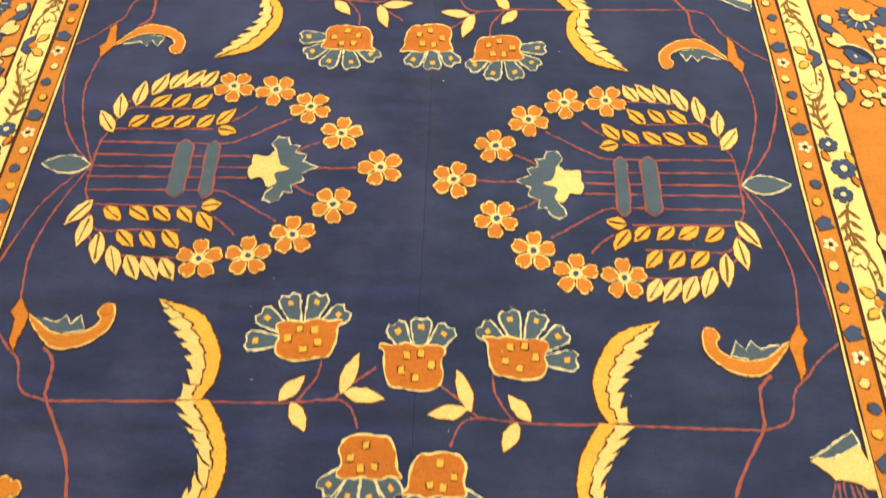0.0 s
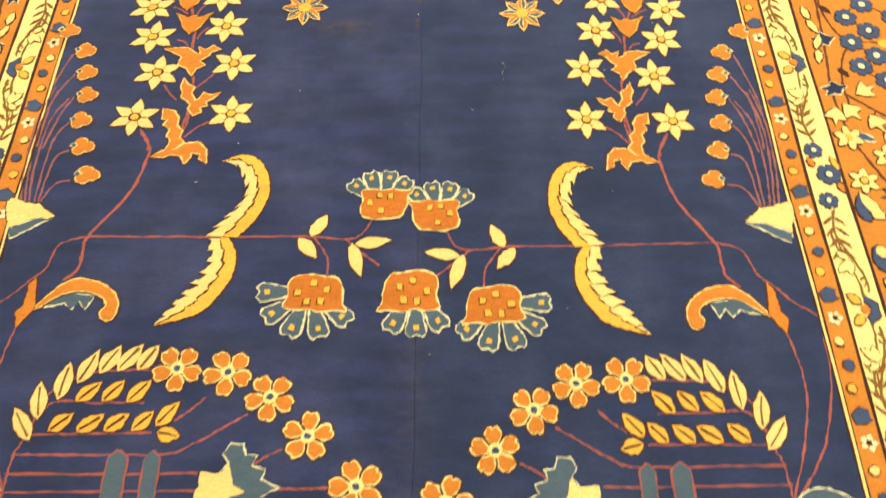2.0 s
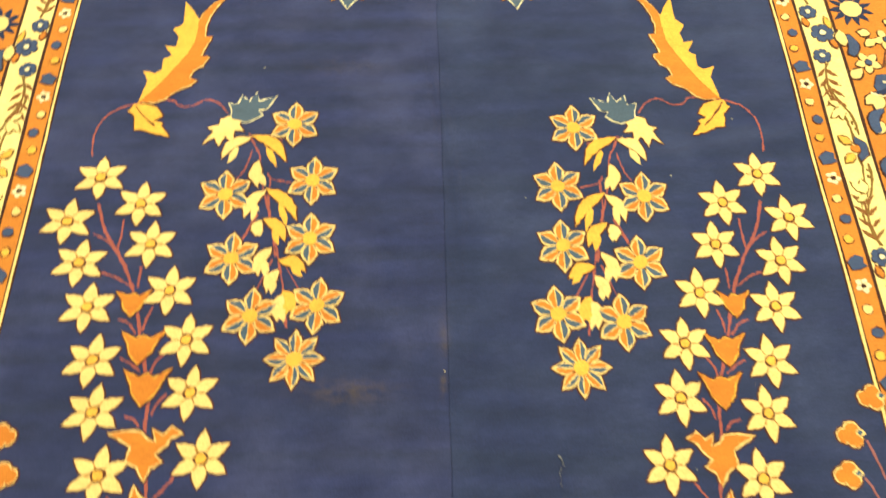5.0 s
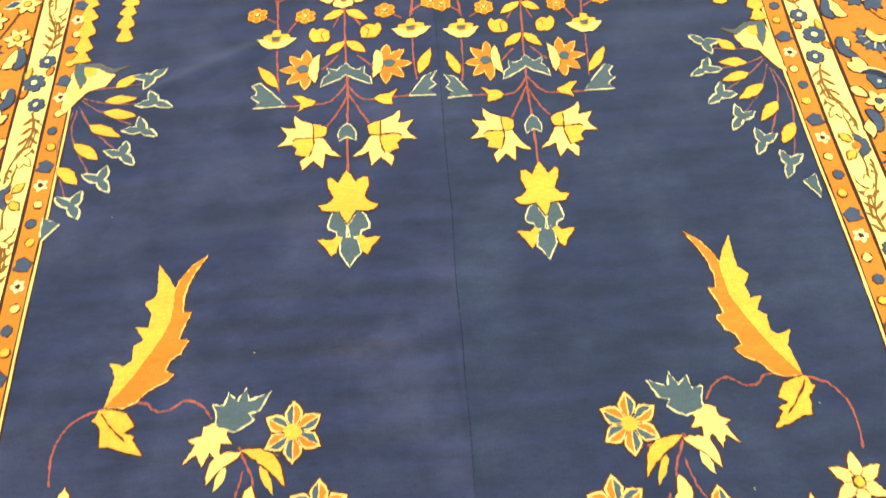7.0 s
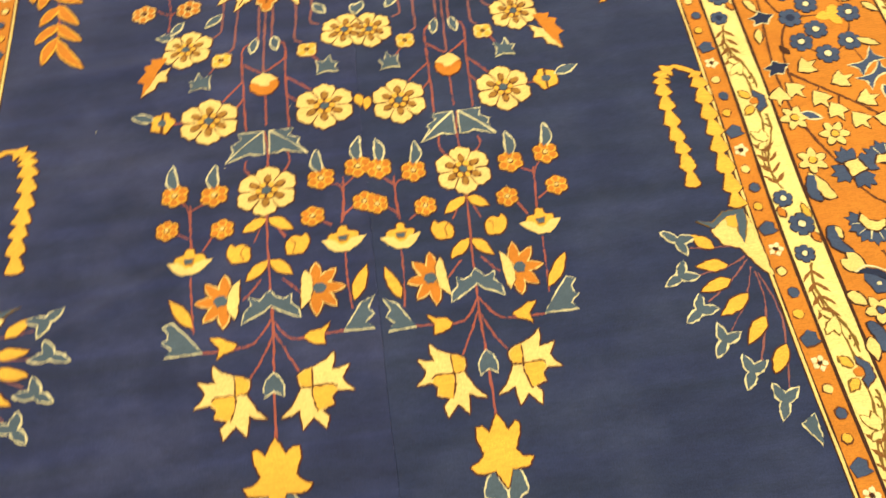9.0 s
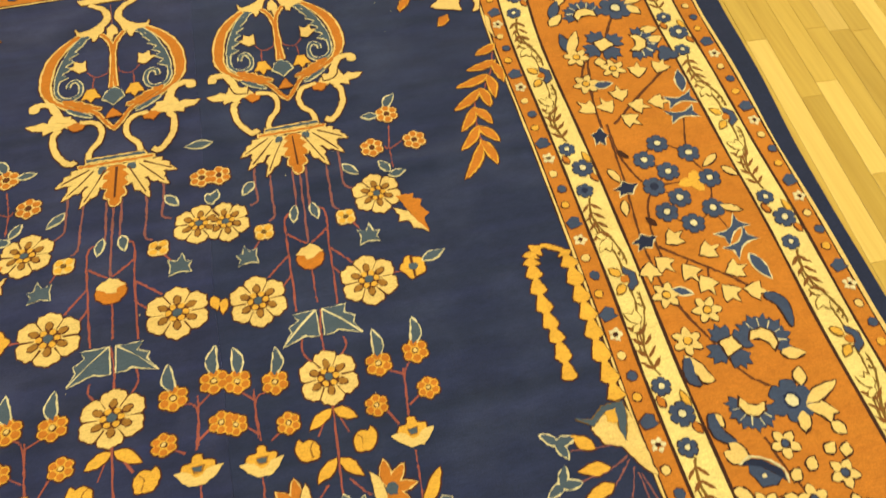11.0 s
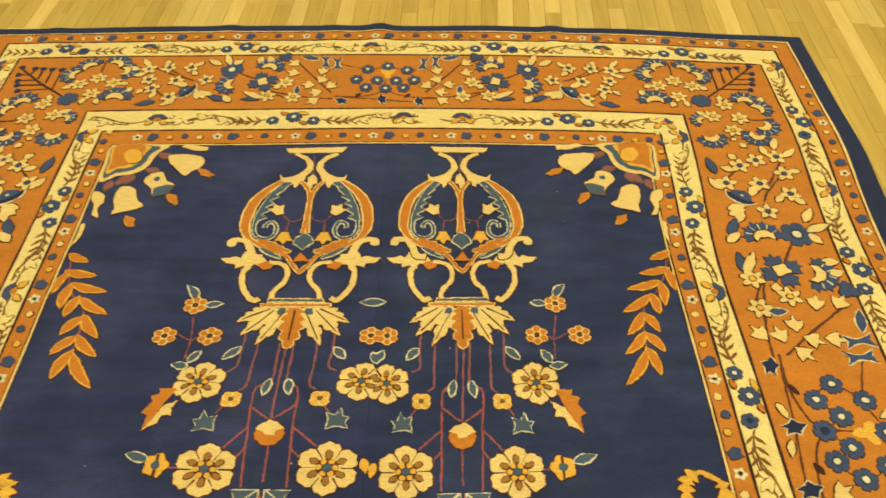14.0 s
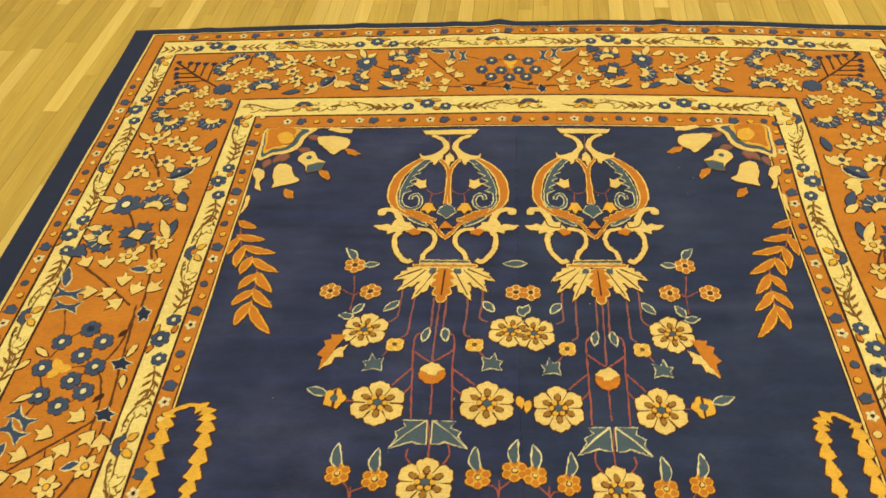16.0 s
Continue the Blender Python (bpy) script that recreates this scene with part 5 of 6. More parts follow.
    pile("calyx", [[(0.227, 3.53), (0.236, 3.515), (0.245, 3.498), (0.225, 3.5), (0.206, 3.498), (0.216, 3.515)]], ORANGE, 5)
    b = pile("foot", [[(0.158, 3.376), (0.287, 3.377), (0.287, 3.362), (0.155, 3.361)]], STRAW, 3)
    pile("foot_fill", [[(0.161, 3.372), (0.284, 3.373), (0.285, 3.366), (0.158, 3.365)]], SLATE, 4, b)
    b = pile("foot", [[(0.14, 3.361), (0.304, 3.36), (0.301, 3.347), (0.138, 3.348)]], STRAW, 3)
    pile("foot_fill", [[(0.143, 3.357), (0.301, 3.357), (0.3, 3.351), (0.141, 3.351)]], ORANGE, 4, b)
    # crown of hanging leaves
    for bx, by, tx, ty in ((0.17, 3.347, 0.094, 3.299), (0.18, 3.345, 0.109, 3.258), (0.2, 3.345, 0.148, 3.228), (0.241, 3.345, 0.291, 3.231), (0.261, 3.345, 0.331, 3.261), (0.271, 3.347, 0.348, 3.303)):
        line = [(bx + (tx - bx) * k / 48, by + (ty - by) * k / 48) for k in range(49)]
        ob = pile("crown_leaf", [ribbon(line, lambda u: 0.040 * (0.35 + 0.65 * math.sin(math.pi * min(1, 0.2 + 0.8 * u))) * (1 - u ** 5) * (0.62 + 0.55 * tooth(4 * u)))], STRAW, 2.4)
        pile("vein", [ribbon([(bx + (tx - bx) * a, by + (ty - by) * a) for a in (0.1, 0.5, 0.85)], 0.0028)], BROWN, 3.4, ob)
    for bx, by, tx, ty in ((0.196, 3.343, 0.18, 3.325), (0.243, 3.343, 0.26, 3.325)):
        leaf(bx, by, tx, ty, 0.026, SLATE, STRAW)
    blade([(0.221, 3.345), (0.222, 3.29), (0.22, 3.222)], 0.044, ORANGE, STRAW, "crown_leaf", 5)
    pile("vein", [ribbon([(0.22, 3.338), (0.221, 3.247)], 0.004)], BROWN, 4)


def rust_sprig():
    """A hanging sprig of paired rust leaves."""
    for bx, by, tx, ty in ((0.769, 3.531, 0.714, 3.505), (0.755, 3.473, 0.679, 3.455), (0.746, 3.468, 0.756, 3.398), (0.724, 3.429, 0.64, 3.403), (0.722, 3.426, 0.721, 3.35),
                           (0.69, 3.382, 0.616, 3.33), (0.691, 3.387, 0.702, 3.323), (0.663, 3.328, 0.616, 3.26), (0.662, 3.324, 0.692, 3.269), (0.657, 3.266, 0.603, 3.204), (0.657, 3.263, 0.693, 3.211),
                           (0.651, 3.213, 0.589, 3.117), (0.651, 3.221, 0.671, 3.144)):
        leaf(bx, by, tx, ty, 0.019, ORANGE, GOLD, None, 0.06)
    stem([(0.762, 3.523), (0.732, 3.434), (0.699, 3.378)], 0.004)
    stem([(0.669, 3.346), (0.655, 3.267), (0.653, 3.217)], 0.004)


def gold_chain():
    """A drooping gold frond, notched along both edges."""
    a = bend([(0.729, 2.889), (0.703, 2.899), (0.675, 2.882), (0.667, 2.851), (0.663, 2.789), (0.664, 2.717), (0.667, 2.659), (0.664, 2.586)], 26)
    pile("frond", [ribbon(a, lambda u: 0.010 + 0.030 * tooth(u * 12) ** 1.1 * smooth(0.16, 0.22, u) * (1 - 0.25 * u))], GOLD, 2, step=0.005)
    b = bend([(0.715, 2.894), (0.741, 2.877), (0.747, 2.838), (0.745, 2.776), (0.745, 2.716), (0.741, 2.653), (0.74, 2.58), (0.739, 2.527)], 26)
    pile("frond", [ribbon(b, lambda u: 0.010 + 0.029 * tooth(u * 10) ** 1.1 * smooth(0.12, 0.2, u))], GOLD, 2.2, step=0.005)


def edge_horn():
    """A straw horn at the field's edge that spills gold leaves and slate shoots."""
    pile("horn", [[(0.67, 2.482), (0.685, 2.5), (0.713, 2.521), (0.743, 2.518), (0.75, 2.497), (0.756, 2.438), (0.759, 2.371), (0.745, 2.383), (0.725, 2.419), (0.713, 2.439), (0.685, 2.449)]], STRAW, 2)
    pile("horn_heart", [[(0.709, 2.517), (0.734, 2.517), (0.738, 2.495), (0.715, 2.481), (0.704, 2.49)]], GOLD, 3)
    o = [(0.647, 2.508), (0.676, 2.499), (0.703, 2.52), (0.745, 2.522), (0.743, 2.492), (0.726, 2.447), (0.721, 2.471), (0.728, 2.512), (0.7, 2.506), (0.677, 2.487)]
    b = pile("horn_leaf", [grown(o, 0.002)], OLIVE, 2.6)
    pile("leaf_fill", [o], SLATE, 3.2, b)
    for bx, by, tx, ty in ((0.664, 2.444, 0.628, 2.478), (0.68, 2.406, 0.621, 2.41), (0.678, 2.375, 0.617, 2.357), (0.7, 2.34, 0.64, 2.303), (0.718, 2.291, 0.672, 2.244), (0.737, 2.232, 0.7, 2.181)):
        leaf(bx, by, tx, ty, 0.024)
    for pts in ([(0.71, 2.443), (0.671, 2.446), (0.619, 2.451)], [(0.718, 2.419), (0.677, 2.401), (0.617, 2.392)], [(0.72, 2.413), (0.679, 2.373), (0.623, 2.335)], [(0.723, 2.396), (0.692, 2.328), (0.649, 2.274)], [(0.726, 2.385), (0.726, 2.314), (0.685, 2.209)], [(0.732, 2.381), (0.746, 2.28), (0.715, 2.143)]):
        stem(pts, 0.003, PLUM)
    for x, y, ux, uy in ((0.599, 2.471, -0.3, 0.2), (0.585, 2.393, -0.5, -0.3), (0.602, 2.318, -0.6, -0.5), (0.63, 2.253, -0.5, -0.8), (0.662, 2.189, -0.4, -0.9), (0.702, 2.129, -0.3, -1)):
        a = math.atan2(uy, ux)
        parts = [leafline(x - 0.004 * math.cos(b), y - 0.004 * math.sin(b), x + l * math.cos(b), y + l * math.sin(b), 0.016) for b, l in ((a + 2.5, 0.036), (a - 2.5, 0.036), (a - 0.1, 0.034))]
        b = pile("slate_shoot", [grown(o, 0.0028) for o in parts], IVORY, 2)
        pile("leaf_fill", parts, SLATE, 3.2, b)
    o = [(0.718, 2.086), (0.743, 2.102), (0.742, 2.06), (0.742, 2.047)]
    b = pile("slate_shoot", [grown(o, 0.003)], IVORY, 2)
    pile("leaf_fill", [o], SLATE, 3, b)


def corner_bells():
    """Drooping bells in the far corner of the field, with a scrolled bracket."""
    for o, tipo in (([(0.523, 3.914), (0.554, 3.928), (0.619, 3.928), (0.618, 3.899), (0.586, 3.861), (0.56, 3.836), (0.544, 3.855), (0.525, 3.867), (0.516, 3.893)], [(0.477, 3.838), (0.504, 3.861), (0.528, 3.867), (0.514, 3.842), (0.489, 3.833)]),
                    ([(0.625, 3.849), (0.656, 3.843), (0.669, 3.812), (0.642, 3.782), (0.629, 3.746), (0.617, 3.77), (0.594, 3.781), (0.581, 3.799), (0.608, 3.818)], [(0.555, 3.726), (0.566, 3.752), (0.594, 3.761), (0.584, 3.738), (0.557, 3.714)]),
                    ([(0.681, 3.773), (0.704, 3.79), (0.73, 3.782), (0.729, 3.735), (0.717, 3.7), (0.718, 3.678), (0.693, 3.689), (0.671, 3.694), (0.643, 3.711), (0.666, 3.734)], [(0.646, 3.633), (0.653, 3.661), (0.678, 3.67), (0.675, 3.65), (0.66, 3.633)]),
                    ([(0.765, 3.758), (0.795, 3.77), (0.791, 3.735), (0.777, 3.718), (0.768, 3.678), (0.747, 3.667), (0.761, 3.7), (0.755, 3.729)], None)):
        pile("corner_bell", [rounded(o)], STRAW, 3)
        if tipo:
            b = pile("bell_tip", [grown(tipo, 0.002)], GOLD, 2)
            pile("tip_fill", [tipo], ORANGE, 3, b)
    pile("bell_heart", [disc(0.635, 3.821, 0.009, 8)], SLATE, 4)
    o = [(0.58, 3.793), (0.604, 3.793), (0.632, 3.781), (0.629, 3.746), (0.61, 3.752), (0.591, 3.758)]
    b = pile("slate_leaf", [grown(o, 0.0025)], OLIVE, 3.6)
    pile("leaf_fill", [o], SLATE, 4.4, b)
    for level, (o, m) in enumerate((([(0.644, 3.975), (0.796, 3.976), (0.806, 3.9), (0.796, 3.812), (0.753, 3.837), (0.717, 3.843), (0.678, 3.874), (0.666, 3.925), (0.649, 3.951)], STRAW), ([(0.664, 3.967), (0.791, 3.97), (0.796, 3.893), (0.789, 3.827), (0.759, 3.849), (0.72, 3.859), (0.69, 3.889), (0.679, 3.932)], SLATE),
                 ([(0.69, 3.97), (0.792, 3.973), (0.792, 3.893), (0.786, 3.843), (0.762, 3.864), (0.728, 3.872), (0.703, 3.899), (0.697, 3.936)], GOLD), ([(0.704, 3.968), (0.787, 3.97), (0.785, 3.9), (0.782, 3.862), (0.76, 3.877), (0.733, 3.884), (0.713, 3.91)], ORANGE),
                 ([(0.715, 3.945), (0.745, 3.952), (0.757, 3.926), (0.735, 3.893), (0.71, 3.893), (0.7, 3.915)], GOLD))):
        pile("bracket", [rounded(o)], m, 2 + 0.8 * level)
    for x, y, ux, uy in ((0.637, 3.925, 1, 0.4), (0.659, 3.861, 1, 0.2), (0.714, 3.824, 0.2, -1), (0.733, 3.818, 0.6, -1), (0.764, 3.794, 0.2, -1)):
        leaf(x - ux * 0.02, y - uy * 0.02, x + ux * 0.02, y + uy * 0.02, 0.022, PLUM, OLIVE)
    for o in ([(0.516, 3.964), (0.585, 3.978), (0.596, 3.965), (0.556, 3.949), (0.518, 3.948)], [(0.773, 3.645), (0.783, 3.639), (0.778, 3.596), (0.778, 3.554), (0.766, 3.596)]):
        pile("edge_scroll", [o], STRAW, 2)


for XF, bx, by in ((asis, 0.160, 0.338), (lefthand, 0.160, 0.338), (lower, 0.186, 0.348), (lower_left, 0.172, 0.348)):
    bouquet_half()
    vines(bx, by)
    double_bell(0.540 if by < 0.34 else 0.556)
for XF in (asis, lefthand):
    bouquet_middle()
    star_plant()
    hearts()
    hanging_spray()
    plume()
    rust_sprig()
    gold_chain()
    edge_horn()
    corner_bells()
for XF in (asis, lefthand_tree):
    tree()
    middle_pairs()
    urn()
for XF in (asis, lower):
    x, y = 0.001, 0.368
    bell(0.002, y, 0.02, -1, 0.098, 0.095, 3, 5, -30, 32)
for XF in (lower, lower_left):
    hearts()
XF = asis
leaf(0.031, 3.364, -0.028, 3.362, 0.026, SLATE, IVORY)

# ---- lint on the pile ----
specks = random.Random(3)
bits = []
for _ in range(45):
    px, py, pa, pl = specks.uniform(-0.7, 0.7), specks.uniform(-0.6, 3.8), specks.uniform(0, 3.14), specks.uniform(0.0008, 0.0025)
    bits.append(ribbon([(px, py), (px + pl * math.cos(pa), py + pl * math.sin(pa))], 0.0007))
pile("lint", bits, IVORY, 4, kind="stuff")
pile("loose_thread", [ribbon(bend([(0.201, 0.945), (0.208, 0.931), (0.201, 0.918), (0.201, 0.892)], 5), 0.0007)], THREAD, 4)


# ---- border motifs ----
HALOED[0] = False
def rimmed(name, outlines, mat, rim, level=2, grow=0.0030, step=0.005):
    ob = pile(name, [grown(o, grow) for o in outlines], rim, level, step=step)
    pile("fill", outlines, mat, level + 1, ob, step=step)
    return ob


def blue_flower(x, y, r, eye=True):
    """A blue flower of six blunt petals, outlined, with a large ivory eye."""
    r *= 0.93
    o = polar(x, y, lambda a: r * (0.74 + 0.28 * min(1, abs(math.cos(3 * a)) * 1.5) ** 0.7), 48, 0.26 + dice.uniform(-0.1, 0.1))
    ob = rimmed("blue_flower", [o], BLUE, DARK, 1.6, 0.0016, 0.004)
    if eye:
        pile("eye_rim", [disc(x, y, r * 0.42, 8)], EDGE, 3.2, ob, step=0.005)
        pile("eye", [disc(x, y, r * 0.31, 7)], IVORY, 3.8, ob, step=0.005)
    return ob


def pale_leaf(x, y, r, a):
    """A small straw leaf of three points with a brown rim."""
    pts = ((1.0, 0), (0.42, 0.5), (0.85, 1.15), (0.55, 1.9), (0.75, math.pi), (0.55, -1.9), (0.85, -1.15), (0.42, -0.5))
    return rimmed("straw_leaf", [[(x + r * p * math.cos(a + b), y + r * p * math.sin(a + b)) for p, b in pts]], STRAW, DARK)


def pale_flower(x, y, r, n=6):
    a0 = dice.uniform(0, 1)
    petals = [leafline(x + 0.16 * r * math.cos(b), y + 0.16 * r * math.sin(b), x + r * math.cos(b), y + r * math.sin(b), r * (0.50 if n == 6 else 0.58), 0, 6, 0.6)
              for b in [a0 + 2 * math.pi * i / n for i in range(n)]]
    ob = rimmed("straw_flower", petals, STRAW, DARK, 2, 0.0024)
    pile("eye_rim", [disc(x, y, r * 0.34, 7)], DARK, 3.6, ob, step=0.005)
    pile("eye", [disc(x, y, r * 0.25, 7)], GOLD if n == 6 else BLUE, 4.4, ob, step=0.005)
    return ob


def carnation(x, y, r, a, mat=None):
    """A blue fan of ragged petals with pale rays and a straw crescent at its heart."""
    tips = [a + radians(d) for d in (-84, -50, -17, 17, 50, 84)]
    petals = [turned(x, y, b, r, ((0.12, -0.10), (0.62, -0.26), (0.86, -0.30), (0.84, -0.12), (1.06, -0.02), (0.84, 0.10), (0.88, 0.30), (0.60, 0.24), (0.12, 0.10))) for b in tips]
    ob = rimmed("carnation", petals, mat or BLUE, DARK, 1.6, 0.0014)
    pile("ray", [ribbon([(x + r * q * math.cos(b), y + r * q * math.sin(b)) for q in (0.4, 0.8)], 0.0020) for b in [(p + q) / 2 for p, q in zip(tips, tips[1:])]], IVORY, 3.4, ob)
    pile("heart_rim", [turned(x, y, a, r, ((-0.34, -0.52), (0.10, -0.56), (0.44, -0.22), (0.44, 0.22), (0.10, 0.56), (-0.34, 0.52), (-0.1, 0.2), (-0.1, -0.2)))], DARK, 3.6, ob, step=0.005)
    pile("heart", [turned(x, y, a, r, ((-0.26, -0.44), (0.08, -0.48), (0.37, -0.18), (0.37, 0.18), (0.08, 0.48), (-0.26, 0.44), (-0.04, 0.16), (-0.04, -0.16)))], STRAW, 4.4, ob, step=0.005)
    return ob


def turned(x, y, a, r, pts):
    c, d = math.cos(a) * r, math.sin(a) * r
    return [(x + p * c - q * d, y + p * d + q * c) for p, q in pts]


def bow(x, y, a):
    """A blue bow with swallow-tailed ends and an ivory rim."""
    return rimmed("blue_bow", [turned(x, y, a, 0.036, ((-1.05, 0.62), (-0.4, 0.24), (0, 0.16), (0.4, 0.24), (1.05, 0.6), (0.72, 0.06), (1.0, -0.56), (0.4, -0.22), (0, -0.14), (-0.4, -0.22), (-1.05, -0.5), (-0.74, 0.04)))], BLUE, IVORY)


def arrowhead(x, y, a, r=0.027):
    """A dark barbed leaf with an ivory rim."""
    return rimmed("dark_leaf", [turned(x, y, a, r, ((1.15, 0.05), (0.55, 0.32), (0.15, 0.78), (-0.2, 0.42), (-0.95, 0.30), (-0.5, 0.0), (-0.85, -0.5), (-0.1, -0.42), (0.3, -0.66), (0.6, -0.26)))], EDGE, IVORY, grow=0.0026)


def blue_cross(x, y, r, a):
    """Four ragged blue petals round a square straw heart."""
    petals = [turned(x, y, a + 1.5708 * i, r, ((0.15, -0.14), (0.55, -0.40), (0.80, -0.46), (0.78, -0.16), (1.05, -0.10), (0.86, 0.06), (1.0, 0.26), (0.70, 0.30), (0.62, 0.48), (0.15, 0.16))) for i in range(4)]
    ob = rimmed("blue_star", petals, BLUE, DARK, 1.8, 0.0016, 0.004)
    pile("heart_rim", [turned(x, y, a, r, ((0.44, -0.3), (0.38, 0.36), (-0.32, 0.42), (-0.42, -0.34)))], DARK, 3.4, ob)
    pile("heart", [turned(x, y, a, r, ((0.36, -0.23), (0.31, 0.29), (-0.25, 0.34), (-0.34, -0.27)))], STRAW, 4.2, ob)
    return ob


def lotus(x, y, r, a):
    """A blue lotus in a dark cup with a pale lip."""
    ob = rimmed("lotus", [turned(x, y, a, r, ((0.95, 0.1), (0.5, 0.75), (0.0, 0.95), (-0.1, -0.95), (0.45, -0.7)))], BLUE, DARK, 2, 0.002)
    pile("lotus_cup", [rounded(turned(x, y, a, r, ((0.1, 1.25), (-0.35, 0.8), (-0.5, 0.0), (-0.3, -0.8), (0.2, -1.25), (-0.02, -0.6), (-0.12, 0.0), (0.0, 0.6))), 3)], EDGE, 3.4, ob)
    pile("lotus_lip", [ribbon(bend(turned(x, y, a, r, ((0.2, 1.3), (-0.42, 0.9), (-0.62, 0.0), (-0.38, -0.9), (0.25, -1.3))), 5), 0.0038)], IVORY, 4, ob)
    pile("eye", [disc(x + 0.3 * r * math.cos(a), y + 0.3 * r * math.sin(a), r * 0.12, 6)], IVORY, 4, ob)
    return ob


def border_cluster():
    for x, y in ((1.053, 3.115), (1.114, 3.072), (1.005, 3.074), (1.047, 3.03), (1.132, 2.99), (0.999, 2.995), (1.045, 2.953), (1.107, 2.909), (1.002, 2.922), (1.048, 2.88)):
        blue_flower(x, y, 0.027)
    x, y = 1.091, 2.989
    pale = pile("gold_spray", [polar(x, y, lambda a: 0.035 * (0.35 + 0.65 * tri(a * 3 / 6.283)), 36)], GOLD, 2)
    for x, y in ((0.935, 3.004), (0.925, 2.857), (0.929, 3.164)):
        arrowhead(x, y, 0.2 if y < 3.1 else 1.2)
    for x, y in ((0.964, 3.101), (0.959, 2.905)):
        leaf(x - 0.01, y + 0.014, x + 0.01, y - 0.014, 0.016, DARK)
    stem([(0.953, 3.169), (0.942, 3.052), (0.934, 2.977), (0.92, 2.858)], 0.0045, BROWN)
    stem([(0.997, 3.000), (1.068, 2.993), (1.121, 2.989)], 0.003, BROWN)
    stem([(0.958, 3.20), (0.955, 3.10), (0.972, 3.03), (0.999, 2.995)], 0.004, BROWN)
    stem([(0.948, 2.80), (0.950, 2.88), (0.970, 2.955), (0.999, 2.995)], 0.004, BROWN)
    stem([(1.150, 3.19), (1.114, 3.072), (1.132, 2.99), (1.107, 2.909), (1.124, 2.83)], 0.003, BROWN)
    stem([(1.114, 3.072), (1.053, 3.115), (1.005, 3.074), (1.047, 3.03), (0.999, 2.995), (1.045, 2.953), (1.002, 2.922), (1.048, 2.88), (1.107, 2.909)], 0.0026, BROWN)


